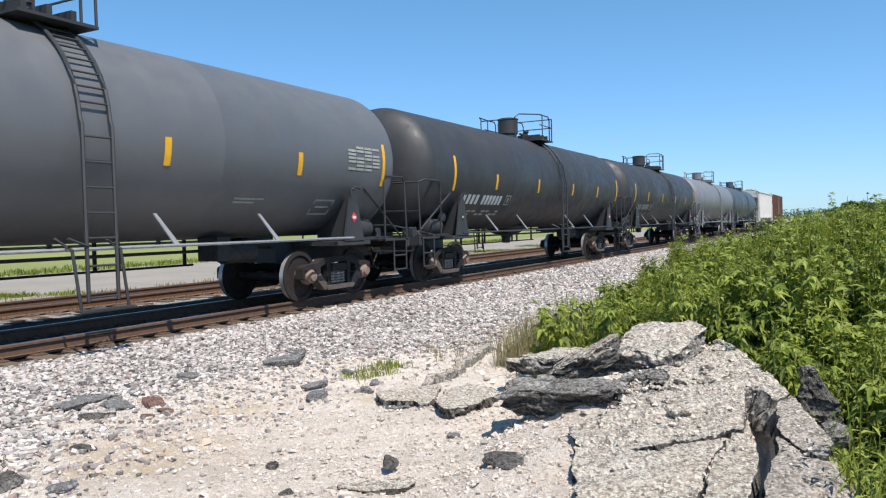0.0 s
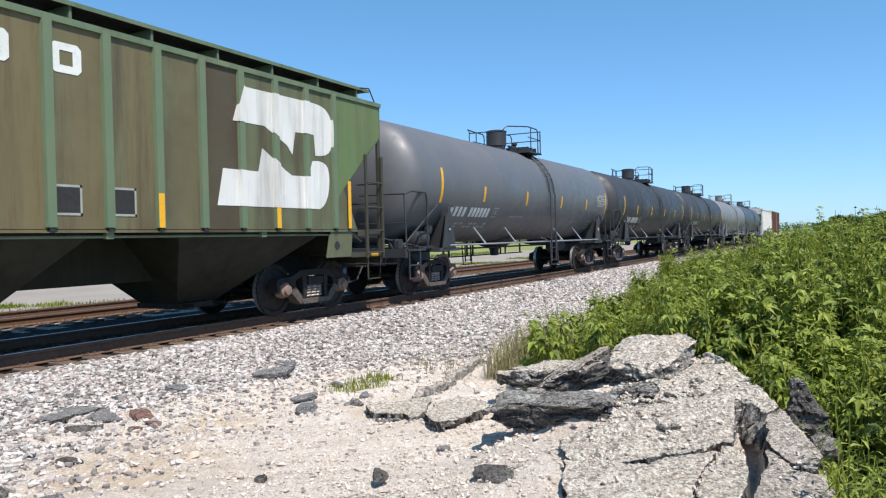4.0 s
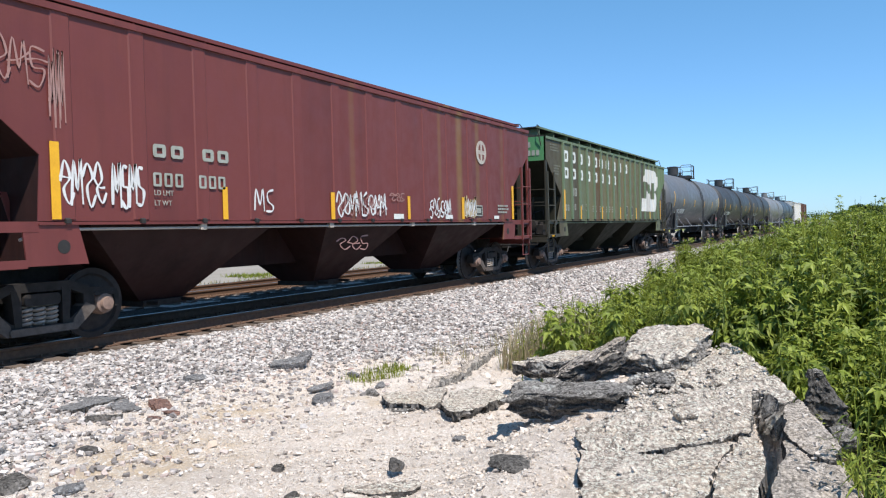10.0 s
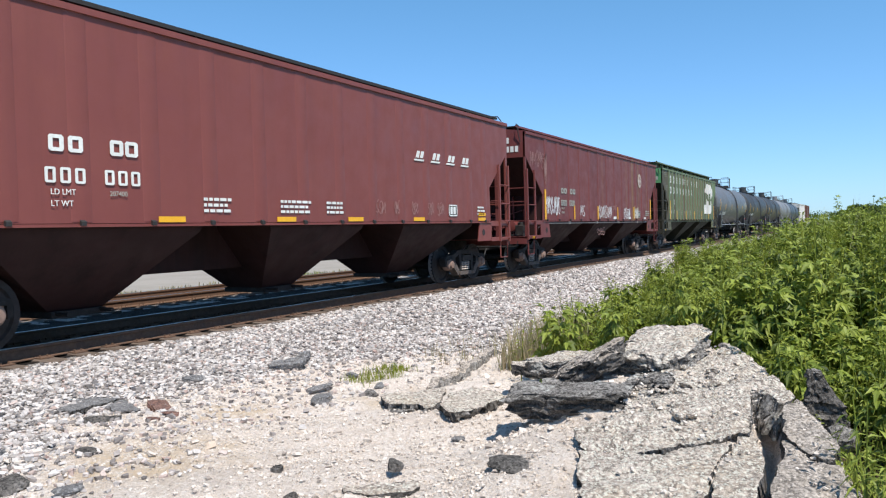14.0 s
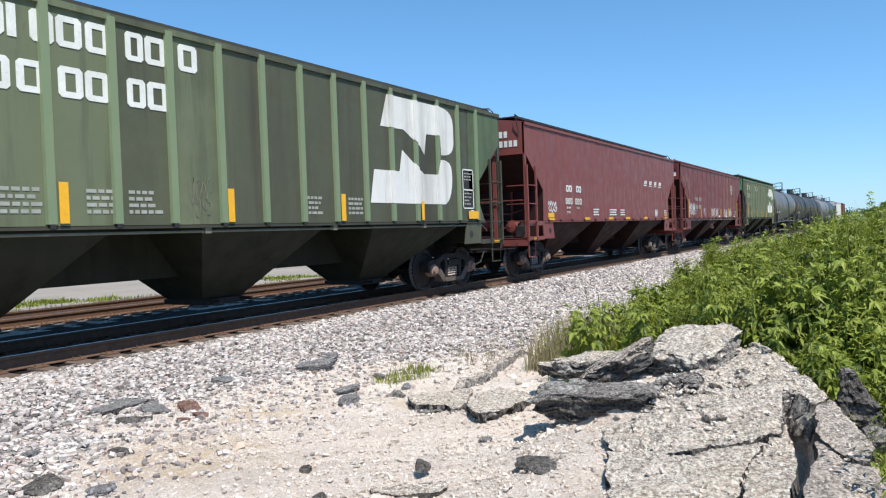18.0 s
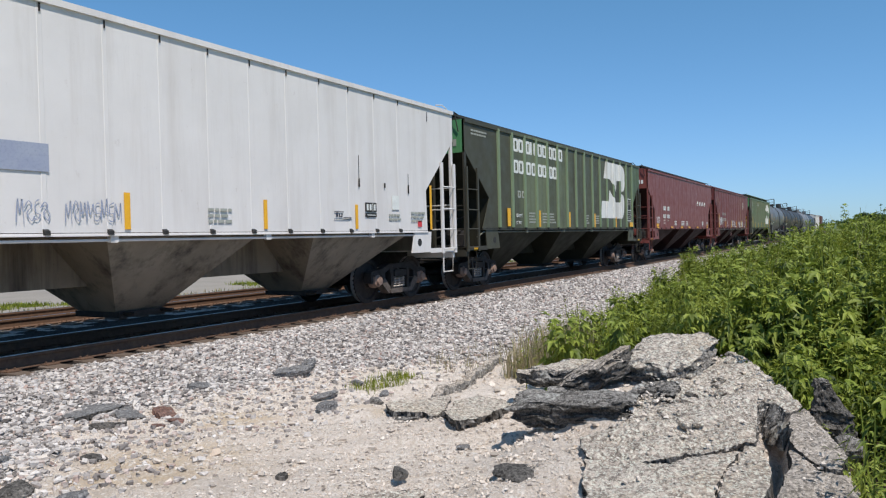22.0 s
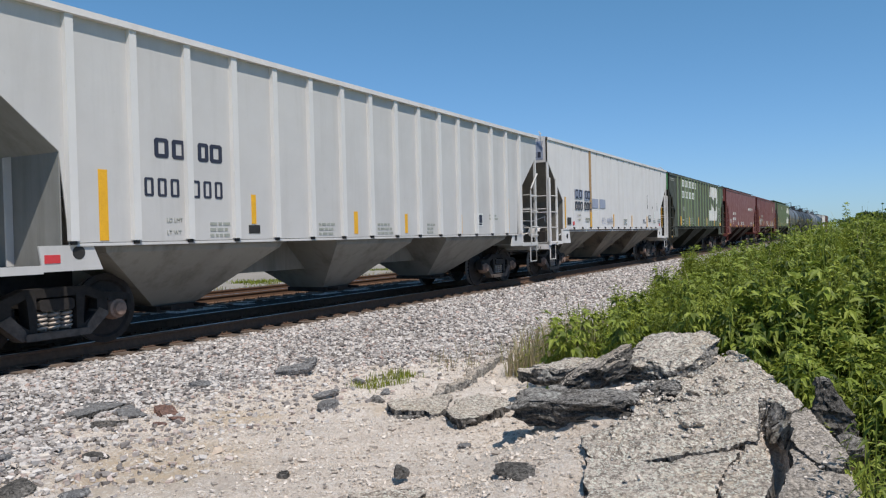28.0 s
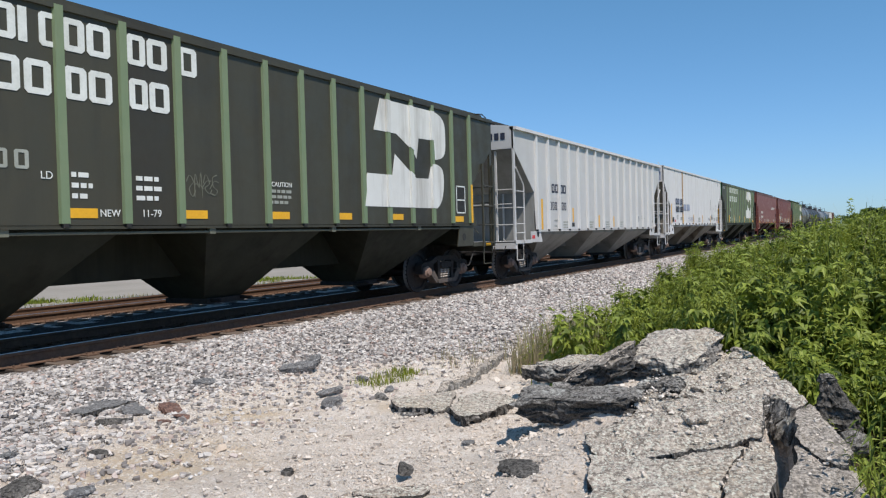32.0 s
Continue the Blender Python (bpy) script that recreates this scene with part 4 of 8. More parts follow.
                for z in (1.30, 1.55, 2.0, 2.45):
                    part("rung", rung, spec["ladder_paint"], steps, "", (0, yl, z))
            else:
                ladder(car, min(lx, d * (L - 0.03)), max(lx, d * (L - 0.03)), y - 0.04 * (1 if side < 0 else -1), [1.08, 1.53, 2.0, 2.5], 0.98, 3.05 if side < 0 else 2.4, spec["ladder_paint"], 0.02, spec.get("stile", 0.035))
            step = Shape().tube([(d * (L - 0.10), y, 1.0), (d * (L - 0.10), y, 0.55), (d * (L - 0.55), y, 0.55), (d * (L - 0.55), y, 1.0)], 0.018, 5)
            part("sill_step", step, spec["ladder_paint"], car)
    # roof, peaked, with hatches and a running board
    ridge = eave + 0.14
    part("roof", Shape().prism_x([(-W - 0.02, eave), (-W - 0.02, eave + 0.02), (-0.75, ridge), (0.75, ridge), (W + 0.02, eave + 0.02), (W + 0.02, eave)], -L, L), roof_mat, car)
    for k in range(int(spec.get("hatches", 5))):
        x = -L + 1.6 + k * (2 * L - 3.2) / (spec.get("hatches", 5) - 1)
        part("hatch", Shape().box(x - 1.35, x + 1.35, -0.42, 0.42, ridge - 0.01, ridge + 0.10, 0.03), roof_mat, car)
    wy, wz = spec.get("walk_y", 0.98), spec.get("walk_z", 0.20)
    for side in (-1, 1):
        part("running_board", Shape().box(-L + 0.1, L + 0.12, side * wy - 0.28, side * wy + 0.28, eave + wz - 0.03, eave + wz), spec["walk_paint"], car, "open steel roof walkway")
        part("walkway_edge", Shape().box(-L + 0.1, L + 0.12, side * (wy + 0.285) - 0.008, side * (wy + 0.285) + 0.008, eave + wz - 0.04, eave + wz + 0.02), spec.get("edge_paint", spec["walk_paint"]), car)
        bracket = shared(spec["key"] + "bracket%d" % side, lambda: Shape().box(-0.02, 0.02, side * wy - 0.26, side * wy + 0.26, eave + 0.02, eave + wz - 0.03), spec.get("edge_paint", spec["walk_paint"]))
        for x in np.linspace(-L + 0.4, L - 0.3, 13):
            part("walkway_bracket", bracket, spec["walk_paint"], car, "", (float(x), 0, 0))
    for d in (-1, 1):
        if not spec.get("bent_ladder"):
            grab = Shape().tube([(d * (L - 0.25), -1.30, eave + wz), (d * (L + 0.02), -1.33, eave + wz + 0.03), (d * (L + 0.10), -1.40, eave + 0.1), (d * (L + 0.03), -1.45, eave - 0.3)], 0.015, 5)
            part("grab_iron", grab, spec["walk_paint"], car)
        # end: slope sheet, upper end sheet, uprights, platform
        a, b = (L - 0.03, notch_z), (L - in_x - 0.01, in_z)
        bulk = Shape().box(min(d * (L - in_x - 0.02), d * (L - in_x)), max(d * (L - in_x - 0.02), d * (L - in_x)), -W + 0.012, W - 0.012, 1.06, in_z + 0.01)
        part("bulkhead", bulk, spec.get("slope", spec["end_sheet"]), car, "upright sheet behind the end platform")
        for y in (-0.62, 0.62):
            rib = Shape().prism([(d * (L - in_x + 0.002), in_z), (d * (L - in_x + 0.10), in_z - 0.02), (d * (L - in_x + 0.10), 1.08), (d * (L - in_x + 0.002), 1.08)], y - 0.012, y + 0.012)
            part("stiffener", rib, spec["end_paint"], car)
        cross = Shape()
        for k in range(7):
            cross.box(min(d * (L + 0.02), d * (L + 0.34)), max(d * (L + 0.02), d * (L + 0.34)), 0.0 + 0.15 * k, 0.05 + 0.15 * k, eave + wz - 0.05, eave + wz - 0.02)
        for q in (0.04, 0.33):
            cross.box(d * (L + q) - 0.015, d * (L + q) + 0.015, -0.03, 0.98, eave + wz - 0.06, eave + wz - 0.01)
        for y in (0.0, 0.95):
            cross.tube([(d * (L + 0.32), y, eave + wz - 0.04), (d * (L + 0.02), y, eave - 0.30)], 0.018, 5)
        part("crossover_platform", cross, spec["walk_paint"], car, "steel grating across the roof's end")
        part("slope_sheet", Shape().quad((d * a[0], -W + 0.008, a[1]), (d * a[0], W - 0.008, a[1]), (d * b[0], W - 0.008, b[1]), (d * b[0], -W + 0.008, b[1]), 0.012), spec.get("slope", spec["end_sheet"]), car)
        part("end_sheet", Shape().box(min(d * (L - 0.02), d * L), max(d * (L - 0.02), d * L), -W + 0.008, W - 0.008, notch_z + spec.get("end_rise", -0.05), eave), spec["end_sheet"], car)
        apart, pw = spec.get("end_posts", (0.62, 0.05))
        for y in (-apart, apart):
            part("end_post", Shape().box(d * (L - 0.06 - pw * 0.8) - pw, d * (L - 0.06 - pw * 0.8) + pw, y - pw, y + pw, 1.05, notch_z + 0.13), spec["end_paint"], car)
        rungs = Shape()
        for z in (1.53, 2.0, 2.5):
            rungs.tube([(d * (L - 0.02), -1.52, z), (d * (L - 0.02), -1.0, z)], 0.014, 5)
            rungs.tube([(d * (L - 0.02), 1.52, z), (d * (L - 0.02), 1.0, z)], 0.014, 5)
        rungs.tube([(d * L, -1.5, 2.1), (d * L, 1.5, 2.1)], 0.014, 5)
        part("end_grab_rail", rungs, spec["ladder_paint"], car)
        plat = Shape().box(min(d * (L - 1.2), d * L), max(d * (L - 1.2), d * L), -W + 0.03, W - 0.03, 1.03, 1.07)
        plat.box(d * (L - 0.05) - 0.05, d * (L - 0.05) + 0.05, -W, W, 0.86, 1.06)
        part("end_platform", plat, spec["end_paint"], car)
        part("stub_sill", Shape().box(min(d * (L - 2.4), d * (L + 0.10)), max(d * (L - 2.4), d * (L + 0.10)), -0.33, 0.33, 0.70, 1.03), TRUCK, car)
        add_coupler(car, d * (L + 0.08), d)
        add_truck(car, d * spec["truck_x"])
    # brake gear on the platforms
    if spec.get("end_gear", True):
        gear = Shape().lathe([(-0.45, 0.12), (-0.42, 0.19), (0.42, 0.19), (0.45, 0.12)], 18, "y", (-L + 1.15, 0.15, 1.46))
        part("air_reservoir", gear, spec["gear_paint"], car, "steel air reservoir")
        cyl = Shape().lathe([(-0.22, 0.08), (-0.20, 0.17), (0.20, 0.17), (0.22, 0.08)], 16, "x", (-L + 0.95, -0.75, 1.40))
        cyl.tube([(-L + 0.75, -0.75, 1.40), (-L + 0.35, -0.40, 1.30), (-L + 0.3, 0.0, 1.75)], 0.02, 5)
        cyl.tube([(-L + 1.2, -0.75, 1.42), (-L + 1.2, -0.1, 1.70), (-L + 0.5, 0.3, 1.85)], 0.018, 5)
        part("brake_cylinder", cyl, spec["gear_paint"], car)
        lever = Shape().quad((-L + 1.45, -0.95, 1.20), (-L + 1.55, -0.95, 1.20), (-L + 1.32, -0.95, 1.92), (-L + 1.24, -0.95, 1.92), 0.025)
        lever.tube([(-L + 1.28, -0.94, 1.88), (-L + 0.75, -0.75, 1.75), (-L + 0.35, -0.20, 1.78)], 0.016, 5)
        part("brake_lever", lever, spec["gear_paint"], car)
        valve = Shape().box(-L + 0.52, -L + 0.78, -1.25, -1.0, 1.07, 1.42, 0.03)
        valve.lathe([(1.42, 0.09), (1.48, 0.09), (1.50, 0.05)], 12, "z", (-L + 0.65, -1.12, 0))
        part("brake_valve", valve, TRUCK, car)
        pipe = Shape().tube([(-L + 0.65, -1.0, 1.25), (-L + 0.9, -0.6, 1.15), (-L + 1.6, -0.5, 1.15), (-L + 1.9, -0.5, 1.30)], 0.018, 5)
        pipe.tube([(-L + 0.55, -1.12, 1.12), (-L + 0.2, -1.0, 1.12), (-L + 0.2, 0.9, 1.12)], 0.016, 5)
        part("brake_pipe", pipe, DARK, car)
    wheel = Shape().tube([(L - 0.22, 0.28 * math.cos(a), 2.05 + 0.28 * math.sin(a)) for a in np.linspace(0, 2 * math.pi, 17)], 0.018, 5)
    for k in range(3):
        a = k * math.pi / 3
        wheel.tube([(L - 0.22, 0.28 * math.cos(a), 2.05 + 0.28 * math.sin(a)), (L - 0.22, -0.28 * math.cos(a), 2.05 - 0.28 * math.sin(a))], 0.014, 5)
    part("brake_wheel", wheel, spec["gear_paint"], car)
    housing = Shape().box(L - 0.40, L - 0.26, -0.16, 0.16, 1.72, 2.18, 0.03)
    housing.tube([(L - 0.33, 0.0, 1.75), (L - 0.33, 0.0, 1.05)], 0.022, 6)
    part("hand_brake_housing", housing, spec["gear_paint"], car)
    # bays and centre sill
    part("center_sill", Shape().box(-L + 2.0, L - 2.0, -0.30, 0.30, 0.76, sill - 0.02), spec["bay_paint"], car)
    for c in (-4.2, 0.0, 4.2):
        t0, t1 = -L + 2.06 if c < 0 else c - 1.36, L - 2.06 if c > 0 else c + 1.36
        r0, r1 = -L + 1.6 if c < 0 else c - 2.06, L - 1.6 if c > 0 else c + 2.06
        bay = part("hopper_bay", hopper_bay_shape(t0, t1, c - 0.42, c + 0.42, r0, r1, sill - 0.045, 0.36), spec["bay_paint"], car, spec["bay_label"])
        gate = Shape().box(c - 0.42, c + 0.42, -0.50, 0.50, 0.27, 0.36)
        gate.tube([(c - 0.34, -0.75, 0.33), (c - 0.34, -0.46, 0.33)], 0.03, 6)
        gate.tube([(c + 0.34, -0.75, 0.33), (c + 0.34, -0.46, 0.33)], 0.03, 6)
        part("outlet_gate", gate, TRUCK, bay)
    return car


def end_panel(car, L, z, back, ink):
    """A number panel on the upper end sheet, with plain bars."""
    x = -L - 0.004
    if back:
        part("end_panel", Shape().box(x - 0.003, x + 0.003, -1.45, -0.45, z - 0.30, z + 0.26), back, car, "painted number panel")
    for row, n in ((z + 0.02, 4), (z - 0.24, 6)):
        for k in range(n):
            y = -0.55 - k * 0.145
            part("number_bar", Shape().box(x - 0.008, x - 0.002, y - 0.10, y, row, row + 0.17), ink, car)


def yellow_marks(car, y, items):
    for x0, x1, z0, z1 in items:
        bars(car, "reflective_strip", y, [(x0, x1, z0, z1)], YELLOW, "yellow reflective strip")


def small_print(car, y, x, z, w, rows, mat, h=0.045, gap=0.085):
    r = random.Random(int(x * 100) + rows)
    items = []
    for k in range(rows):
        xx = x
        while xx < x + w * r.uniform(0.75, 1.0):
            l = r.uniform(0.05, 0.14)
            items.append((xx, xx + l, z - k * gap - h, z - k * gap))
            xx += l + 0.03
    bars(car, "stencil", y, items, mat, "small unreadable stencilling", False)


def place(car, u):
    CARS.append((car, u))
    car.location = (u, TRACK_Y, 0)
    return car


NOTCH = (3.45, 1.35, 2.33, 0.92)
NOTCH_RED = (3.45, 1.35, 2.33, 1.30)
SY = -1.592       # the painted side as the camera sees it


def green_hopper(kind, u):
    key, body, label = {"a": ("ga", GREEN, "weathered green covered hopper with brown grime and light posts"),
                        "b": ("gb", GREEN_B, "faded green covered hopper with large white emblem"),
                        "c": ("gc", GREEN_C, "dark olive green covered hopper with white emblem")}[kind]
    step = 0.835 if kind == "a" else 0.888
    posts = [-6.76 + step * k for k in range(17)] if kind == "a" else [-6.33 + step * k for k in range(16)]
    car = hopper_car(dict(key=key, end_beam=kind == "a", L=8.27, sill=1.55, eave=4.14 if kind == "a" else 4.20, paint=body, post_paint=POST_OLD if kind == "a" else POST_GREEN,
                          roof=GREEN_C, posts=posts, post_size=(0.07, 0.055) if kind == "a" else (0.066, 0.045), label=label,
                          side_label="grimy green steel sheet", notch=NOTCH, sill_paint=body if kind == "a" else GREEN_C, eave_paint=POST_OLD if kind == "a" else body, end_paint=GREEN_C,
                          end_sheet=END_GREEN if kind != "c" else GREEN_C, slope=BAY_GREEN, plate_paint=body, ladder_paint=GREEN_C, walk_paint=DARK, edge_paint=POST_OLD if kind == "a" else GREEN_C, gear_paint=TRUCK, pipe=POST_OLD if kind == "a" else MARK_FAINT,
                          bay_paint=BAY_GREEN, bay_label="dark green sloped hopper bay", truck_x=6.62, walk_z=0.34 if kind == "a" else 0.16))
    if kind != "c":
        x0, eave = (6.66, 4.07) if kind == "a" else (6.60, 4.13)
        corner = Shape().prism([(x0, eave), (8.21, eave), (8.21, 3.46), (6.94, 2.36), (x0, 2.10)], SY - 0.004, SY + 0.002)
        part("corner_sheet", corner, CORNER_GREEN if kind == "a" else CORNER_OLIVE, car, "brighter green sheet at the front corner")
    for x in (-7.75, 7.95):
        bars(car, "safety_tag", -1.605, [(x - 0.13, x + 0.13, 1.0, 1.09)], YELLOW, "small yellow tag on the end sill")
    return place(car, u)


# weathered green hopper with one letter to a panel
car = green_hopper("a", 42.77)
end_panel(car, 8.27, 3.80, None, MARK_DIM)
block_letters(car, SY, [-6.62, -5.86, -5.10, -4.25, -3.40, -2.68, -1.85, -0.95, -0.12, 0.82], 3.47, 0.42, 0.37, MARK, "white capital letters spaced along the panels")
block_letters(car, SY, [-6.62, -5.86, -5.10, -4.25, -3.40, -2.60, -1.75, -0.92], 2.92, 0.42, 0.36, MARK, "white capital letters spaced along the panels")
emblem(car, 3.55, 6.55, 1.92, 3.84, EMBLEM_WHITE, [-6.76 + 0.835 * k for k in range(17)], 0.055, 0.07)
yellow_marks(car, SY - 0.052, [(-6.81, -6.69, 1.57, 2.53), (-5.13, -5.03, 1.57, 2.03), (-2.63, -2.53, 1.57, 2.03), (-0.13, -0.03, 1.57, 2.04), (2.37, 2.47, 1.57, 2.05), (4.88, 4.98, 1.57, 2.02), (6.98, 7.08, 1.57, 2.48)])
number_blocks(car, SY, [(-6.55, -6.43, 1.85, 2.05), (-6.32, -6.20, 1.85, 2.05), (-5.85, -5.72, 1.88, 2.08), (-5.62, -5.49, 1.88, 2.08), (-4.98, -4.88, 1.88, 2.08), (-4.80, -4.74, 1.88, 2.08), (-5.85, -5.66, 2.35, 2.62), (-5.58, -5.38, 2.35, 2.62)], MARK_DIM, "faded white number stencil")
words(car, "LD LMT", -4.42, 2.02, 0.12, SY, MARK_DIM)
words(car, "LT WT", -4.42, 1.86, 0.12, SY, MARK_DIM)
for x in (-3.6, -2.75, -1.9, -1.15):
    small_print(car, SY, x, 2.05, 0.5, 3, MARK_DIM)
small_print(car, SY, -7.9, 3.95, 0.8, 3, MARK_FAINT)
small_print(car, SY, -7.6, 3.30, 0.5, 4, MARK_FAINT)
for x in (0.72, 1.55):
    frame_bars(car, SY, [(x, x + 0.03, 1.72, 2.10), (x + 0.45, x + 0.48, 1.72, 2.10), (x, x + 0.48, 1.72, 1.75), (x, x + 0.48, 2.07, 2.10)], MARK_DIM)

# older red hopper, spray-painted
car = hopper_car(dict(key="ra", end_beam=True, L=8.27, sill=1.55, eave=4.14, paint=RED, post_paint=RED, roof=RED, posts=[-6.6 + 1.10 * k for k in range(13)], post_size=(0.13, 0.016),
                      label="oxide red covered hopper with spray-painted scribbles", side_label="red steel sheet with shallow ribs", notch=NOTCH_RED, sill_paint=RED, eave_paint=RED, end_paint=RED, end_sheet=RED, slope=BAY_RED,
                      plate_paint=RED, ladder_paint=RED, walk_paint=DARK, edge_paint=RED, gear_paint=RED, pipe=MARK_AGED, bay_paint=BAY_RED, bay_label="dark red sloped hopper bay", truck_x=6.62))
place(car, 24.80)
bars(car, "safety_tag", -1.605, [(-7.85, -7.59, 1.0, 1.09)], YELLOW, "small yellow tag on the end sill")
end_panel(car, 8.27, 3.80, None, MARK)
Y = SY - 0.015
yellow_marks(car, Y, [(-6.80, -6.68, 1.57, 2.50), (-4.02, -3.92, 1.57, 2.06), (-1.33, -1.22, 1.57, 2.06), (1.36, 1.46, 1.57, 2.06), (3.90, 4.02, 1.57, 2.1), (6.94, 7.06, 1.57, 2.49)])
block_letters(car, Y, [-5.29, -4.98, -4.40, -4.10], 2.42, 0.22, 0.18, MARK_DIM, "faded reporting mark blocks")
number_blocks(car, Y, [(-5.30 + k * 0.19 + (0.25 if k > 2 else 0), -5.16 + k * 0.19 + (0.25 if k > 2 else 0), 2.02, 2.21) for k in range(6)], MARK_DIM, "faded white number stencil")
words(car, "LD LMT", -5.3, 1.90, 0.10, Y, MARK_DIM)
words(car, "LT WT", -5.3, 1.76, 0.10, Y, MARK_DIM)
ring = [(5.04 + 0.295 * math.cos(k * math.pi / 16), 3.27 + 0.30 * math.sin(k * math.pi / 16)) for k in range(32)]
emb = part("round_emblem", Shape().prism(ring, Y - 0.003, Y + 0.004), MARK_AGED, car, "round white emblem with a cross")
for sx in (-1, 1):
    for sz in (-1, 1):
        quarter = [(5.04 + sx * (0.055 + 0.15 * u), 3.27 + sz * (0.05 + 0.155 * v)) for u, v in ((0, 0), (0.75, 0), (0.65, 0.55), (0.25, 0.95), (0, 1))]
        part("emblem_quarter", Shape().prism(quarter, Y - 0.006, Y - 0.002), RED, emb, "dark red quarter of the emblem")
bars(car, "stencil_panel", Y, [(0.80, 1.18, 1.575, 1.68), (3.05, 3.40, 1.575, 1.67), (5.75, 6.05, 1.575, 1.66)], MARK, "small blank white panel")
scrawl(car, Y, -1.2, 1.60, 1.7, 0.52, 3, SPRAY, 0.05, 8)
scrawl(car, Y, -1.1, 1.66, 1.5, 0.36, 4, SPRAY_DIM, 0.03, 9)
scrawl(car, Y, -3.35, 1.66, 0.5, 0.42, 11, SPRAY, 0.04, 2)
scrawl(car, Y, 2.3, 1.58, 1.0, 0.46, 5, SPRAY, 0.045, 6)
scrawl(car, Y, 0.65, 1.92, 0.6, 0.22, 15, SPRAY_DIM, 0.03, 3)
scrawl(car, Y, 4.04, 1.60, 0.62, 0.52, 7, SPRAY_TAN, 0.07, 9)
scrawl(car, Y - 0.004, 4.04, 1.60, 0.62, 0.46, 6, SPRAY, 0.025, 8)
scrawl(car, Y, -6.68, 1.72, 0.6, 0.62, 8, SPRAY, 0.04, 4)
scrawl(car, Y, -5.95, 1.72, 0.5, 0.62, 9, SPRAY, 0.05, 4)
scrawl(car, Y, -7.95, 3.12, 1.15, 0.55, 12, SPRAY_DIM, 0.03, 5)
scrawl(car, Y, -6.78, 2.60, 0.2, 1.05, 13, SPRAY_DIM, 0.03, 3)
scrawl(car, -1.45, -1.0, 0.98, 1.1, 0.30, 18, SPRAY_DIM, 0.03, 3)
frame_bars(car, Y, [(4.62, 4.65, 1.65, 1.92), (5.02, 5.05, 1.65, 1.92), (4.62, 5.05, 1.65, 1.68), (4.62, 5.05, 1.89, 1.92), (4.70, 4.96, 1.72, 1.85)], MARK_DIM)
small_print(car, Y, 6.0, 1.95, 0.6, 3, MARK_DIM)

# newer red hopper, smooth curved-looking sides
# its walkway edge is near-black: the walkway's shade put into the paint
car = hopper_car(dict(key="rb", end_beam=True, L=8.27, sill=1.53, eave=4.20, paint=RED_B, post_paint=RED_B, roof=RED_B, posts=[-6.75, -5.85, 5.9, 6.75] + [-4.9 + 1.08 * k for k in range(10)], post_size=(0.15, 0.006),
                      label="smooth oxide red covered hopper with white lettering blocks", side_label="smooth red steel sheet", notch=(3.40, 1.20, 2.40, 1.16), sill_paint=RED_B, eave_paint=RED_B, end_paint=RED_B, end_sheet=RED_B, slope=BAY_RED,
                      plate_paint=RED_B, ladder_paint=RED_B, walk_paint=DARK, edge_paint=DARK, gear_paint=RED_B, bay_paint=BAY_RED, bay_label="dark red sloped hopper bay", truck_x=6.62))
place(car, 6.93)
bars(car, "safety_tag", -1.605, [(-7.85, -7.59, 1.0, 1.09)], YELLOW, "small yellow tag on the end sill")
end_panel(car, 8.27, 3.80, None, MARK)
Y = SY - 0.012
yellow_marks(car, Y, [(-6.79, -6.34, 1.62, 1.75), (-6.75, -6.30, 1.54, 1.60), (-3.73, -3.26, 1.54, 1.62), (-1.30, -0.82, 1.54, 1.62), (0.71, 1.2, 1.54, 1.62), (3.13, 3.6, 1.54, 1.62), (6.34, 6.77, 1.54, 1.62), (6.34, 6.77, 1.66, 1.74)])
block_letters(car, Y, [-5.32, -5.06, -4.47, -4.24], 2.40, 0.20, 0.20, MARK, "white reporting mark blocks")
number_blocks(car, Y, [(-5.38 + k * 0.20 + (0.22 if k > 2 else 0), -5.24 + k * 0.20 + (0.22 if k > 2 else 0), 2.02, 2.21) for k in range(6)], MARK, "white number stencil")
words(car, "LD LMT", -5.32, 1.88, 0.10, Y, MARK)
words(car, "LT WT", -5.32, 1.74, 0.10, Y, MARK)
words(car, "207400", -4.50, 1.88, 0.09, Y, MARK_DIM)
for k in range(4):
    logo = Shape()
    x = 3.20 + k * 0.74
    logo.prism([(x, 2.86), (x + 0.40, 2.86), (x + 0.44, 2.90), (x + 0.04, 2.90)], Y - 0.003, Y + 0.004)
    logo.prism([(x + 0.08, 2.93), (x + 0.20, 2.93), (x + 0.27, 3.08), (x + 0.15, 3.08)], Y - 0.003, Y + 0.004)
    logo.prism([(x + 0.26, 2.93), (x + 0.38, 2.93), (x + 0.45, 3.08), (x + 0.33, 3.08)], Y - 0.003, Y + 0.004)
    part("slanted_logo", logo, MARK, car, "white slanted logo block with an underline")
scrawl(car, Y, -6.8, 1.76, 0.65, 0.36, 21, SPRAY, 0.045, 4)
for k, (x, w) in enumerate(((1.65, 0.35), (2.35, 0.2), (3.05, 0.25), (3.75, 0.25), (4.2, 0.3))):
    scrawl(car, Y, x, 1.68, w, 0.30, 30 + k, SPRAY_DIM, 0.02, 3)
for x, w in ((-1.2, 0.9), (0.05, 0.5), (6.3, 0.4), (-2.9, 0.5)):
    small_print(car, Y, x, 1.90, w, 3, MARK)
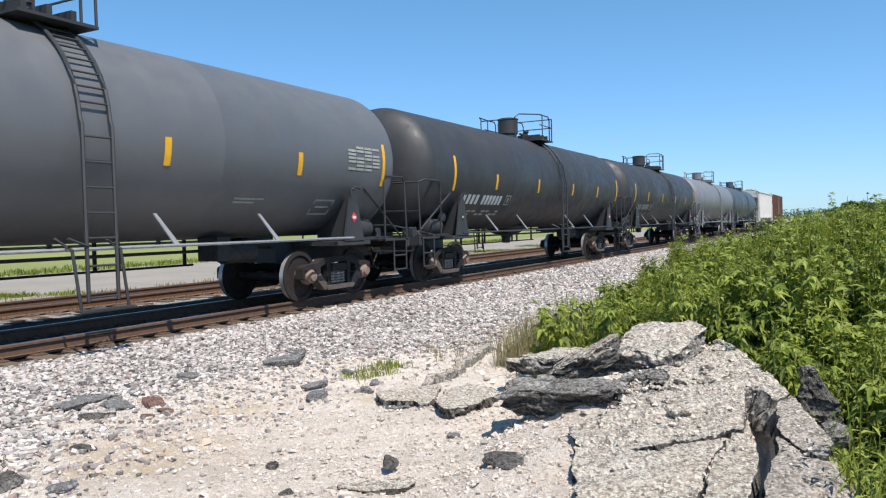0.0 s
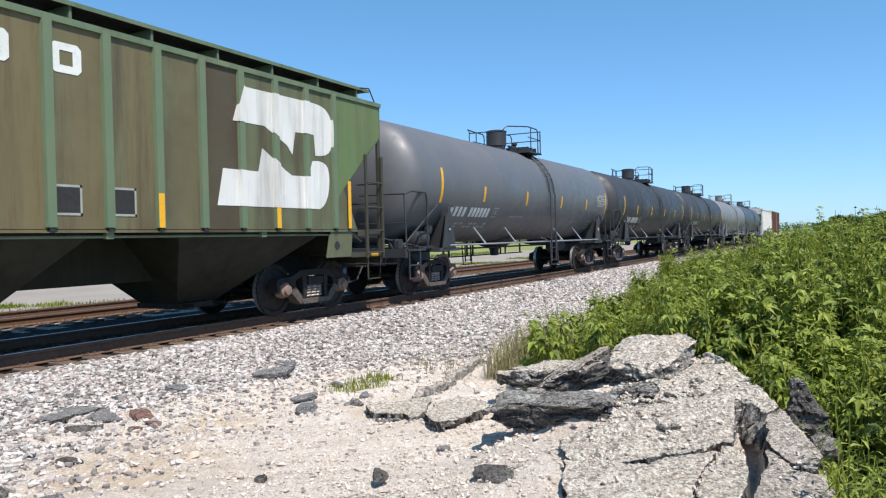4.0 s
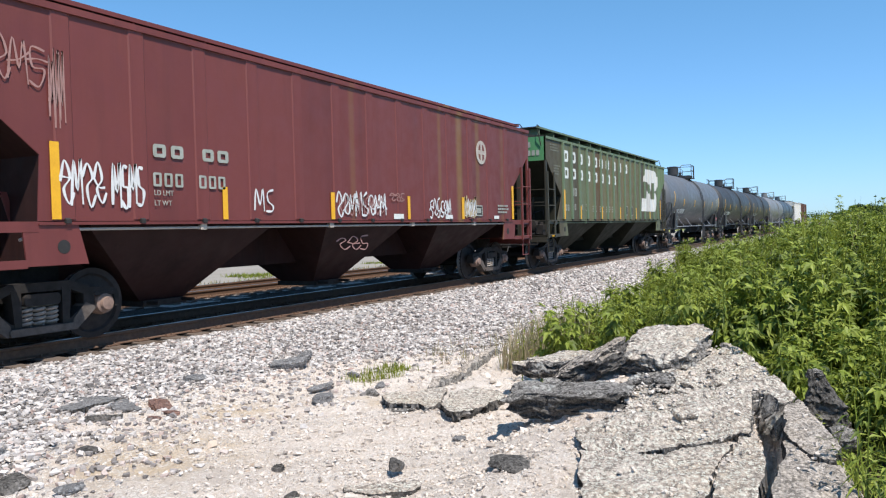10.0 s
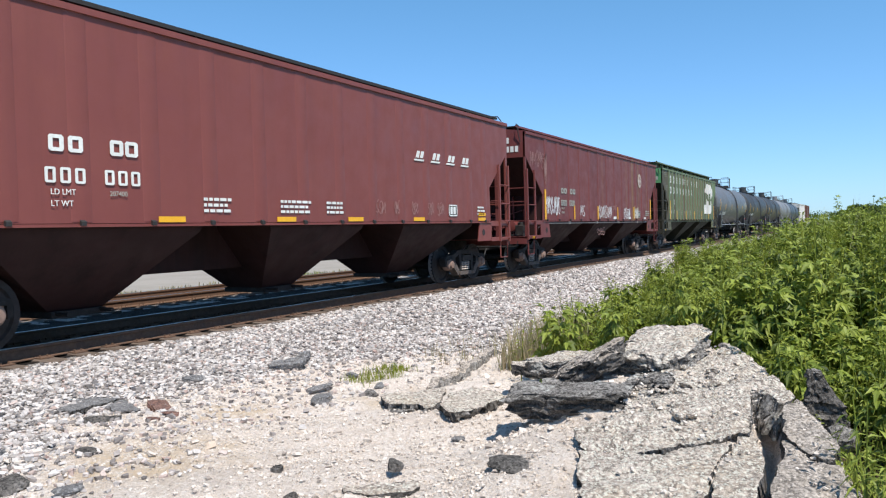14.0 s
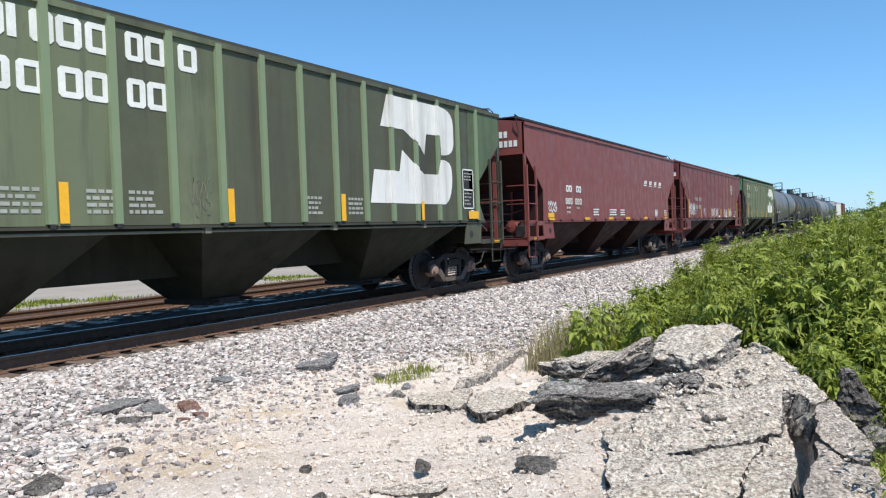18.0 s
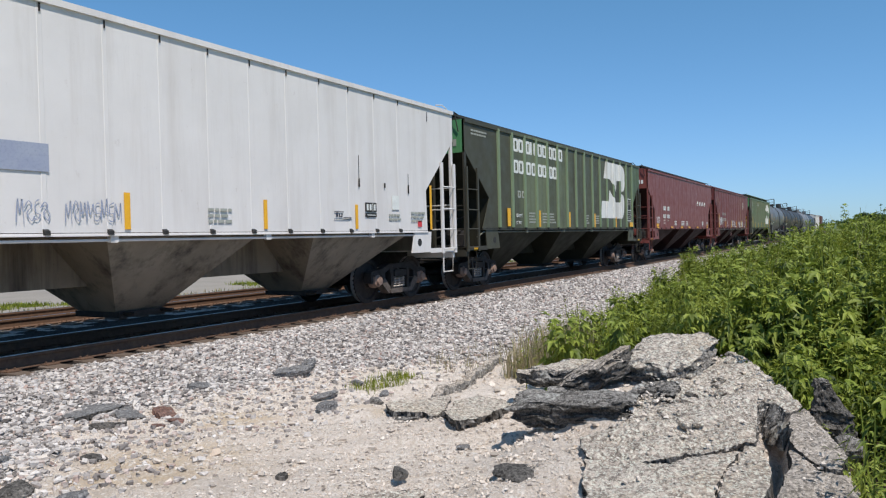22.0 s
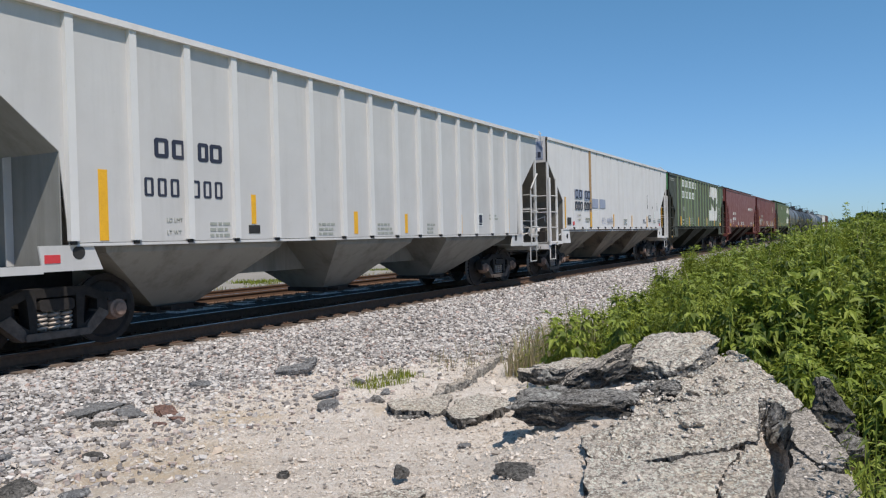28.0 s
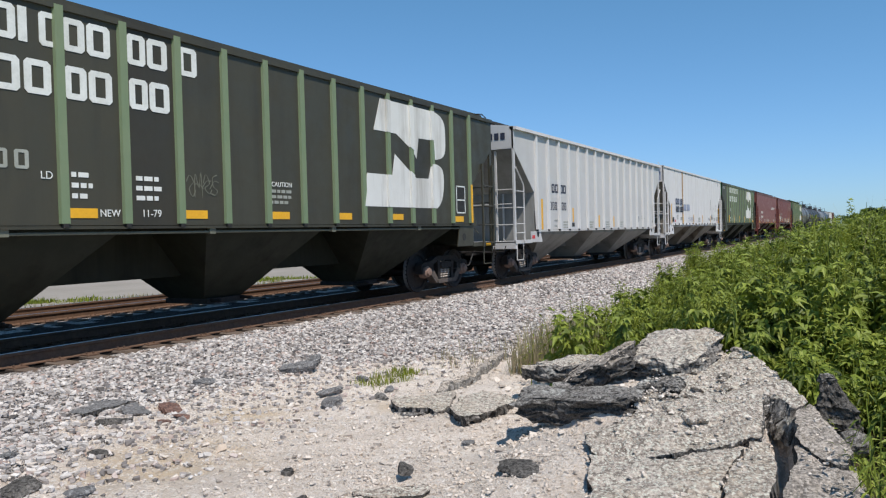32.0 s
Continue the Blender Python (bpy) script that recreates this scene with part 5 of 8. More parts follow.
frame_bars(car, Y, [(4.75, 4.78, 1.65, 1.92), (5.15, 5.18, 1.65, 1.92), (4.75, 5.18, 1.65, 1.68), (4.75, 5.18, 1.89, 1.92), (4.83, 4.94, 1.70, 1.87), (4.98, 5.10, 1.70, 1.87)], MARK)

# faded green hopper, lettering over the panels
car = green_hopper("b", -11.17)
end_panel(car, 8.27, 3.80, None, MARK_DIM)
block_letters(car, SY - 0.002, [-5.30, -4.95, -4.40, -4.08, -3.82, -3.50, -3.12, -2.56, -2.26, -1.72], 3.68, 0.33, 0.37, MARK, "large white capital letters")
block_letters(car, SY - 0.002, [-5.30, -4.95, -4.40, -4.00, -3.50, -3.15, -2.56, -2.25], 3.08, 0.33, 0.37, MARK, "large white capital letters")
emblem(car, 2.69, 5.93, 1.92, 4.05, EMBLEM_WHITE, [-6.33 + 0.888 * k for k in range(16)], 0.045, 0.066)
yellow_marks(car, SY - 0.043, [(-5.88, -5.68, 1.60, 2.09), (-3.58, -3.46, 1.58, 2.07), (-0.94, -0.82, 1.58, 2.07), (1.74, 1.86, 1.58, 2.06), (4.43, 4.53, 1.58, 1.97), (6.48, 6.95, 1.60, 1.78)])
words(car, "LD LMT", -5.2, 1.86, 0.13, SY, MARK)
words(car, "LT WT", -5.2, 1.66, 0.13, SY, MARK)
block_letters(car, SY, [-5.05, -4.75], 2.40, 0.2, 0.2, MARK_DIM, "faded mark blocks")
for x in (-4.25, -3.2, -2.6, 0.75, 2.0):
    small_print(car, SY, x, 2.0, 0.45, 4, MARK_DIM)
small_print(car, SY, -7.9, 4.0, 0.9, 2, MARK_DIM)
scrawl(car, SY, -1.62, 1.65, 0.4, 0.6, 44, MARK_FAINT, 0.02, 4)
bars(car, "stencil_panel", SY, [(6.32, 6.78, 1.86, 2.26), (6.32, 6.78, 2.28, 2.72)], BLACK_PANEL, "black data panel with a white frame")
frame_bars(car, SY - 0.003, [(6.29, 6.32, 1.83, 2.75), (6.78, 6.81, 1.83, 2.75), (6.29, 6.81, 1.83, 1.86), (6.29, 6.81, 2.255, 2.285), (6.29, 6.81, 2.72, 2.75)], MARK)
small_print(car, SY - 0.004, 6.36, 2.66, 0.36, 3, MARK_DIM, 0.03, 0.07)
small_print(car, SY - 0.004, 6.36, 2.20, 0.30, 4, MARK_DIM, 0.03, 0.08)
bars(car, "white_tag", SY - 0.002, [(6.66, 6.80, 1.70, 1.80)], MARK, "small white tag")

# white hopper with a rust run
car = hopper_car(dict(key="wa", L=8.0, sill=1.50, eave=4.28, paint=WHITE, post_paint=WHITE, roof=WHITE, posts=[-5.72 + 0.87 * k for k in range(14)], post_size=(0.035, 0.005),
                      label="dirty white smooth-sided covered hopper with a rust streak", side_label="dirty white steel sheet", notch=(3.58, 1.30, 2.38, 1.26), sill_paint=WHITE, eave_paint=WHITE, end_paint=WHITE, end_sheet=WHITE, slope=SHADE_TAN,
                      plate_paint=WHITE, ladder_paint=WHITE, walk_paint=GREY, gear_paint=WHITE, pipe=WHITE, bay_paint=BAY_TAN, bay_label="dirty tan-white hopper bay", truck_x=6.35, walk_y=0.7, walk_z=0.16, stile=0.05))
place(car, -28.05)
end_panel(car, 8.0, 3.92, PATCH_BLUE, MARK_DARK)
Y = SY - 0.012
for x in [-5.72 + 0.87 * k for k in range(14)]:
    bars(car, "rust_tick", Y - 0.001, [(x - 0.012, x + 0.012, 4.10, 4.20)], TRUCK, "small rusty mark under the eave")
bars(car, "rust_streak", Y, [(-4.02, -3.80, 1.52, 4.22)], RUST_RUN, "orange rust streak down the side")
bars(car, "paint_patch", Y, [(-3.73, -3.05, 2.22, 2.54), (-2.85, -2.18, 2.22, 2.55), (-5.58, -4.75, 2.50, 2.80), (-4.60, -4.05, 2.46, 2.78)], PATCH_BLUE, "pale blue paint patch")
block_letters(car, Y - 0.004, [-5.52, -5.15, -4.52, -4.25], 2.50, 0.28, 0.30, MARK_DARK, "dark reporting mark blocks")
number_blocks(car, Y - 0.004, [(-5.55 + k * 0.27 + (0.14 if k > 2 else 0), -5.35 + k * 0.27 + (0.14 if k > 2 else 0), 2.12, 2.40) for k in range(6)], MARK_DARK, "dark number stencil")
yellow_marks(car, Y, [(-6.57, -6.49, 1.52, 2.51), (-1.15, -1.06, 1.54, 2.02), (1.48, 1.56, 1.54, 2.01), (4.00, 4.08, 1.54, 2.0)])
yellow_marks(car, Y - 0.004, [(-3.98, -3.85, 1.54, 2.05)])
words(car, "LD LMT", -5.35, 1.90, 0.10, Y, MARK_DIM)
words(car, "LT WT", -5.35, 1.75, 0.10, Y, MARK_DIM)
for x, n in ((-4.50, 2), (0.30, 3)):
    small_print(car, Y, x, 1.85, 0.45, n, MARK_DIM)
for k, x in enumerate((-2.60, -2.00, -1.60)):
    scrawl(car, Y, x, 1.62, 0.4, 0.3, 60 + k, PATCH_BLUE, 0.018, 4)
bars(car, "stencil_panel", Y, [(-6.35, -6.00, 1.62, 1.85), (4.33, 4.71, 1.87, 2.05), (4.33, 4.71, 1.77, 1.845)], DARK, "small black stencil panel")
bars(car, "stencil_block", Y - 0.004, [(4.37, 4.43, 1.90, 2.02), (4.47, 4.53, 1.90, 2.02), (4.57, 4.585, 1.88, 2.04), (4.62, 4.67, 1.90, 2.02), (4.38, 4.66, 1.80, 1.815)], MARK, "white stencil block")
bars(car, "red_tag", Y, [(-5.82, -5.66, 1.60, 1.72), (6.31, 6.47, 1.58, 1.71)], PLACARD, "small red tag")
bars(car, "paper_panel", Y - 0.001, [(5.29, 5.55, 1.93, 2.22)], MARK, "blank white panel")
bars(car, "logo_bar", Y, [(3.34, 3.62, 1.845, 1.86), (3.40, 3.44, 1.76, 1.84), (3.48, 3.58, 1.76, 1.775), (3.48, 3.50, 1.76, 1.83), (3.56, 3.58, 1.76, 1.83), (3.33, 3.88, 1.715, 1.725), (3.62, 3.86, 1.74, 1.755)], MARK_DARK, "dark stencilled mark")
small_print(car, Y, 5.17, 1.84, 0.42, 2, MARK_DIM)
small_print(car, Y, 6.04, 1.90, 0.52, 3, MARK_DIM)
bars(car, "side_latch", Y - 0.004, [(4.12, 4.16, 2.34, 2.50), (5.01, 5.05, 2.36, 2.46), (5.92, 5.96, 2.28, 2.46)], TRUCK, "small rusty latch")
bars(car, "run_streak", Y - 0.001, [(4.138, 4.145, 2.50, 2.95), (5.937, 5.943, 2.46, 2.70), (6.785, 6.795, 3.90, 4.12)], TRUCK, "thin dark run down the side")
yellow_marks(car, Y, [(6.84, 6.92, 1.52, 2.50)])

# light grey ribbed hopper
car = hopper_car(dict(key="gy", L=8.3, sill=1.36, eave=4.20, paint=GREY, post_paint=POST_GREY, roof=GREY, eave_out=0.10, posts=[-6.76 + 0.915 * k for k in range(16)], post_size=(0.065, 0.065),
                      label="light grey covered hopper with upright ribs", side_label="light grey steel sheet", notch=(3.62, 1.40, 2.46, 1.50), sill_paint=GREY, eave_paint=WHITE, end_paint=GREY, end_sheet=GREY, slope=SHADE_GREY,
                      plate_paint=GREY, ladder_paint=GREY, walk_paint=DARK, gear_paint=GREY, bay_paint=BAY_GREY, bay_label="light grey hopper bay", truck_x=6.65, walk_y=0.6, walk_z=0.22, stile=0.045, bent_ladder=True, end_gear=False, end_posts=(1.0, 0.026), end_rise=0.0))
place(car, -45.28)
for k in range(10):
    y = 0.62 - k * 0.19 - (0.12 if k > 3 else 0)
    part("number_bar", Shape().box(-8.312, -8.306, y - 0.13, y, 3.88, 4.06), MARK_DARK, car)
block_letters(car, SY, [-5.50, -5.20, -4.73, -4.50], 2.50, 0.24, 0.27, MARK_DARK, "dark reporting mark blocks")
number_blocks(car, SY, [(-5.68 + k * 0.22 + (0.16 if k > 2 else 0), -5.53 + k * 0.22 + (0.16 if k > 2 else 0), 1.97, 2.22) for k in range(6)], MARK_DARK, "dark number stencil")
yellow_marks(car, SY, [(-6.38, -6.25, 1.38, 2.28), (-3.66, -3.56, 1.60, 2.06), (-0.92, -0.80, 1.42, 1.84), (0.90, 1.00, 1.42, 1.82), (3.38, 3.49, 1.38, 1.83), (6.15, 6.25, 1.38, 2.30)])
words(car, "LD LMT", -5.33, 1.62, 0.085, SY, MARK_DIM)
words(car, "LT WT", -5.33, 1.45, 0.085, SY, MARK_DIM)
for x, w in ((-4.53, 0.4), (-1.98, 0.4), (-0.13, 0.5), (1.82, 0.3)):
    small_print(car, SY, x, 1.62, w, 3, MARK_DIM)
bars(car, "stencil_panel", SY, [(4.15, 4.62, 1.56, 1.88)], MARK, "white stencil panel with black blocks")
bars(car, "stencil_block", SY - 0.004, [(4.19, 4.39, 1.645, 1.85), (4.41, 4.58, 1.645, 1.85), (4.19, 4.58, 1.59, 1.63)], MARK_DARK)
small_print(car, SY, 5.01, 1.86, 0.52, 2, MARK_DIM)
bars(car, "stencil_panel", SY, [(-3.73, -3.48, 1.45, 1.58)], DARK, "small black stencil panel")
bars(car, "red_tag", SY - 0.004, [(-7.13, -6.93, 1.12, 1.22)], PLACARD)

# dark green hopper at the end
car = green_hopper("c", -63.27)
block_letters(car, SY - 0.002, [-5.40, -5.05, -4.48, -4.15, -3.90, -3.61, -3.28, -2.70, -2.38, -1.85], 3.66, 0.33, 0.40, MARK, "large white capital letters")
block_letters(car, SY - 0.002, [-5.40, -5.05, -4.48, -4.10, -3.60, -3.27, -2.68, -2.36], 3.08, 0.33, 0.40, MARK, "large white capital letters")
emblem(car, 2.54, 5.83, 1.90, 4.05, EMBLEM_WHITE, [-6.33 + 0.888 * k for k in range(16)], 0.045, 0.066)
yellow_marks(car, SY - 0.002, [(-3.59, -3.21, 1.64, 1.76), (-1.80, -1.40, 1.64, 1.76), (-0.06, 0.40, 1.64, 1.76), (1.71, 2.15, 1.64, 1.76), (3.49, 3.95, 1.64, 1.76), (6.19, 6.64, 1.60, 1.73)])
yellow_marks(car, SY - 0.050, [(6.97, 7.06, 1.58, 2.50)])
number_blocks(car, SY, [(-4.75, -4.58, 2.2, 2.42), (-4.5, -4.33, 2.2, 2.42), (-4.25, -4.08, 2.2, 2.42)], MARK_DIM, "faded number stencil")
words(car, "CAUTION", -0.02, 2.17, 0.11, SY, MARK)
small_print(car, SY, -0.04, 2.12, 0.5, 3, MARK_DIM, 0.05, 0.09)
words(car, "LD", -3.95, 2.10, 0.13, SY, MARK)
for x, w, n in ((-3.55, 0.26, 3), (-2.62, 0.40, 3)):
    small_print(car, SY, x, 2.20, w, n, MARK, 0.06, 0.13)
words(car, "11-79", -2.55, 1.66, 0.14, SY, MARK)
words(car, "NEW", -3.18, 1.66, 0.13, SY, MARK)
scrawl(car, SY, -1.78, 1.95, 0.6, 0.35, 70, MARK_FAINT, 0.018, 4)
frame_bars(car, SY, [(6.30, 6.33, 1.80, 2.45), (6.72, 6.75, 1.80, 2.45), (6.30, 6.75, 1.80, 1.83), (6.30, 6.75, 2.10, 2.13), (6.30, 6.75, 2.42, 2.45)], MARK)


def tank_car(mat, label, u, black=False):
    """A tank car: long tank with dished ends, saddles, side rail, ladder, platform with railing."""
    car = tagged(new("tank_car"), label, "freight car", "cars of the train")
    Lt, R, zc = 8.0, 1.51, 2.73
    prof = []
    for k in range(0, 9):
        a = k / 8 * math.pi / 2
        prof.append((-Lt - 0.62 * math.cos(a), max(0.02, R * math.sin(a))))
    prof += [(-Lt + 0.02, R), (-3.2, R), (-3.19, R + 0.004), (-3.16, R), (0, R), (3.16, R), (3.19, R + 0.004), (3.2, R), (Lt - 0.02, R)]
    for k in range(8, -1, -1):
        a = k / 8 * math.pi / 2
        prof.append((Lt + 0.62 * math.cos(a), max(0.02, R * math.sin(a))))
    part("tank", Shape().lathe(prof, 56, "x", (0, 0, zc)), mat, car, label)
    frame_mat = TANK_BLACK if black or mat is TANK_GREY else mat
    for d in (-1, 1):
        s = Shape().box(min(d * 5.6, d * 8.75), max(d * 5.6, d * 8.75), -0.36, 0.36, 0.72, 1.14)
        s.box(d * 8.70 - 0.06, d * 8.70 + 0.06, -1.45, 1.45, 0.92, 1.12)
        s.box(min(d * 7.8, d * 8.7), max(d * 7.8, d * 8.7), -1.45, 1.45, 1.06, 1.10)
        part("stub_sill", s, frame_mat, car)
        for side in (-1, 1):
            saddle = Shape().prism([(d * 6.62 - 0.34, 1.08), (d * 6.62 + 0.34, 1.08), (d * 6.62 + 0.10, 1.98), (d * 6.62 + 0.06, 2.07), (d * 6.62, 2.10), (d * 6.62 - 0.06, 2.07), (d * 6.62 - 0.10, 1.98)], side * 1.46 - 0.02, side * 1.46 + 0.02)
            saddle.box(d * 6.62 - 0.03, d * 6.62 + 0.03, min(side * 0.6, side * 1.46), max(side * 0.6, side * 1.46), 1.0, 1.9)
            saddle.box(d * 6.62 - 0.55, d * 6.62 + 0.55, min(side * 0.4, side * 1.48), max(side * 0.4, side * 1.48), 1.02, 1.10)
            part("saddle", saddle, frame_mat, car, "triangular body bolster plate")
            hook = Shape().tube([(d * 6.62 - 0.10, side * 1.49, 1.96), (d * 6.62 - 0.09, side * 1.49, 2.08), (d * 6.62 - 0.02, side * 1.49, 2.14), (d * 6.62 + 0.12, side * 1.49, 2.15), (d * 6.62 + 0.22, side * 1.49, 2.12)], 0.022, 6)
            part("lifting_lug", hook, frame_mat, car)
            hoop = Shape().tube([(d * 7.75, side * 1.47, 1.1), (d * 7.75, side * 1.47, 2.3), (d * 7.82, side * 1.47, 2.42), (d * 8.5, side * 1.47, 2.42), (d * 8.65, side * 1.40, 2.36), (d * 8.68, side * 1.0, 2.36), (d * 8.68, side * 0.2, 2.36)], 0.022, 6)
            hoop.tube([(d * 8.68, side * 1.40, 2.34), (d * 8.68, side * 1.44, 1.1)], 0.022, 6)
            hoop.tube([(d * 8.68, side * 1.40, 1.7), (d * 8.68, side * 0.2, 1.7)], 0.016, 5)
            part("end_railing", hoop, frame_mat, car)
            st = Shape()
            for x in (d * 8.1, d * 8.6):
                st.tube([(x, side * 1.46, 1.06), (x, side * 1.46, 0.42)], 0.02, 5)
            for z in (0.44, 0.74):
                st.tube([(d * 8.1, side * 1.46, z), (d * 8.6, side * 1.46, z)], 0.018, 5)
            part("sill_step", st, frame_mat, car)
            part("placard", Shape().prism([(d * 6.62, 1.66), (d * 6.62 + 0.10, 1.56), (d * 6.62, 1.46), (d * 6.62 - 0.10, 1.56)], side * 1.485 - 0.003, side * 1.485 + 0.003), PLACARD if d > 0 else DARK, car, "small diamond-shaped hazard placard")
            bars(car, "placard_panel", side * 1.49, [(d * 6.62 - 0.05, d * 6.62 + 0.05, 1.53, 1.585)], MARK if d > 0 else MARK_DIM)
        tankend = Shape().lathe([(-0.34, 0.10), (-0.30, 0.20), (0.26, 0.20), (0.31, 0.12)], 16, "x", (d * 7.42, -1.02, 1.33))
        tankend.lathe([(1.46, 0.10), (1.56, 0.125), (1.64, 0.11), (1.68, 0.05)], 12, "z", (d * 7.10, -1.12, 0))
        tankend.box(min(d * 6.95, d * 7.8), max(d * 6.95, d * 7.8), -1.25, -0.75, 1.10, 1.16)
        part("air_reservoir", tankend, frame_mat, car, "grey brake cylinder on the end platform")
        rods = Shape().tube([(d * 7.1, -1.40, 2.15), (d * 8.66, -1.30, 1.14)], 0.022, 5)
        rods.tube([(d * 7.75, -1.30, 1.14), (d * 8.6, -0.60, 1.40), (d * 8.66, 0.4, 1.40)], 0.018, 5)
        rods.tube([(d * 7.7, -0.70, 1.22), (d * 8.3, -0.75, 1.28), (d * 8.6, -1.20, 0.86)], 0.016, 5)
        rods.box(d * 8.2 - 0.10, d * 8.2 + 0.10, -1.0, -0.72, 1.10, 1.34, 0.03)
        part("brake_rod", rods, frame_mat, car)
        add_coupler(car, d * 8.74, d)
        add_truck(car, d * 6.62)
    for side in (-1, 1):
        rail = Shape().tube([(-6.6, side * 1.47, 1.16), (6.6, side * 1.47, 1.16)], 0.026, 6)
        part("side_handrail", rail, GALV if not black else frame_mat, car, "long grey pipe handrail")
        for x in (-4.4, -2.2, 2.2, 4.4):
            br = Shape().quad((x - 0.05, side * 1.47, 1.14), (x + 0.05, side * 1.47, 1.14), (x - 0.09, side * 1.14, 1.62), (x - 0.15, side * 1.14, 1.62), 0.02)
            part("rail_bracket", br, GALV, car, "pale slanted bracket")
        # ladder, curved over the flank of the tank
        lad = Shape()
        arc = [(side * (R + 0.06) * math.cos(a), zc + (R + 0.06) * math.sin(a)) for a in np.linspace(0.05, 1.12, 9)]
        lad.tube([(0.62, side * 1.60, 0.50), (0.62, side * 1.60, zc)] + [(0.62, y, z) for y, z in arc], 0.026, 6)
        lad = part("ladder", lad, frame_mat, car, "steel ladder curving over the tank")
        part("stile", lad.data, frame_mat, lad, "", (0.44, 0, 0))
        rung = shared("rung%s" % frame_mat.name, lambda: Shape().tube([(0.62, 0, 0), (1.06, 0, 0)], 0.015, 5), frame_mat)
        for z in (0.55, 0.95, 1.30, 1.62, 1.94, 2.26, 2.58):
            part("rung", rung, frame_mat, lad, "", (0, side * 1.60, z))
        for y, z in arc[1:]:
            part("rung", rung, frame_mat, lad, "", (0, y, z))
        br = Shape()
        for x in (0.40, 1.10):
            br.tube([(x, side * 1.30, 1.30), (x, side * 1.62, 1.16), (x + 0.10, side * 1.62, 0.40)], 0.022, 5)
        br.tube([(0.35, side * 1.62, 1.30), (0.62, side * 1.62, 1.20)], 0.02, 5)
        br.box(0.42, 1.20, side * 1.62 - 0.10, side * 1.62 + 0.02, 0.385, 0.41)
        part("ladder_step", br, frame_mat, car)
    # dome platform with railing and fittings
    xa, xb = -0.95, 1.35
    plat = Shape().box(0.2, xb, -1.05, -0.55, zc + R - 0.12, zc + R - 0.08)
    plat.box(0.2, xb, 0.55, 1.05, zc + R - 0.12, zc + R - 0.08)
    plat.box(1.05, xb, -0.55, 0.55, zc + R + 0.0, zc + R + 0.03)
    plat.box(1.05, xb, -1.0, 1.0, zc + R - 0.10, zc + R - 0.06)
    pipe = Shape().tube([(0.2, -0.30, zc + R + 0.12), (1.1, -0.30, zc + R + 0.12)], 0.045, 8)
    part("fitting_pipe", pipe, frame_mat, car)
    for x in (0.35, 0.7, 1.05):
        part("platform_support", Shape().box(x - 0.04, x + 0.04, -0.95, -0.15, zc + R - 0.08, zc + R + 0.08), frame_mat, car)
    part("platform", plat, frame_mat, car)
    rail = Shape()
    zt, zm, z0 = zc + R + 0.72, zc + R + 0.38, zc + R - 0.1
    for y in (-1.0, 1.0):
        rail.tube([(xa, y * 0.6, zt - 0.30), (xa, y * 0.6, zt - 0.18), (xa + 0.1, y * 0.7, zt - 0.08), (0.2, y, zt), (1.0, y, zt), (1.12, y, zt - 0.1), (1.12, y, z0)], 0.021, 6)
        rail.tube([(0.2, y, zm), (xb, y, zm)], 0.017, 5)
        rail.tube([(xb, y, z0), (xb, y, zt - 0.02)], 0.021, 6)
        rail.tube([(0.45, y, z0), (0.45, y, zt)], 0.019, 5)
    rail.tube([(xa, -0.6, zt - 0.22), (xa, 0.6, zt - 0.22)], 0.018, 5)
    rail.tube([(xa, -0.6, zt - 0.22), (xa, -0.6, z0)], 0.018, 5)
    rail.tube([(xa, 0.6, zt - 0.22), (xa, 0.6, z0)], 0.018, 5)
    rail.tube([(xa, -0.6, zm), (-0.4, -0.62, zm), (-0.3, -0.62, zm - 0.1), (-0.3, -0.62, z0)], 0.017, 5)
    rail.tube([(xb, -1.0, zt - 0.04), (xb, 1.0, zt - 0.04)], 0.018, 5)
    rail.tube([(xb, -1.0, zm), (xb, 1.0, zm)], 0.018, 5)
    part("platform_railing", rail, frame_mat, car, "open pipe railing")
    dome = Shape().lathe([(zc + R - 0.15, 0.29), (zc + R + 0.10, 0.29), (zc + R + 0.12, 0.33), (zc + R + 0.56, 0.33), (zc + R + 0.58, 0.35), (zc + R + 0.61, 0.35), (zc + R + 0.64, 0.24), (zc + R + 0.65, 0.04)], 26, "z", (-0.12, 0, 0))
    part("dome", dome, frame_mat, car, "round fittings housing")
    valve = Shape().lathe([(zc + R - 0.1, 0.07), (zc + R + 0.22, 0.07), (zc + R + 0.24, 0.10), (zc + R + 0.30, 0.10)], 12, "z", (0.85, -0.25, 0))
    valve.lathe([(zc + R - 0.1, 0.22), (zc + R + 0.10, 0.22), (zc + R + 0.14, 0.16)], 18, "z", (0.55, 0.25, 0))
    part("valve", valve, frame_mat, car)
    sump = Shape().lathe([(1.02, 0.28), (1.05, 0.42), (1.12, 0.55), (1.30, 0.75)], 22, "z", (-0.5, 0, 0))
    sump.lathe([(0.74, 0.10), (0.76, 0.15), (0.90, 0.15), (1.03, 0.20)], 14, "z", (-0.5, 0, 0))
    sump.tube([(-0.5, 0, 0.84), (-0.85, -0.2, 0.84)], 0.05, 8)
    part("bottom_sump", sump, frame_mat, car, "round outlet sump under the tank")
    outlet = Shape().lathe([(-0.38, 0.10), (-0.34, 0.20), (0.34, 0.20), (0.38, 0.1)], 14, "x", (4.4, -0.5, 0.98))
    outlet.box(3.7, 4.0, -0.75, -0.3, 0.85, 1.25)
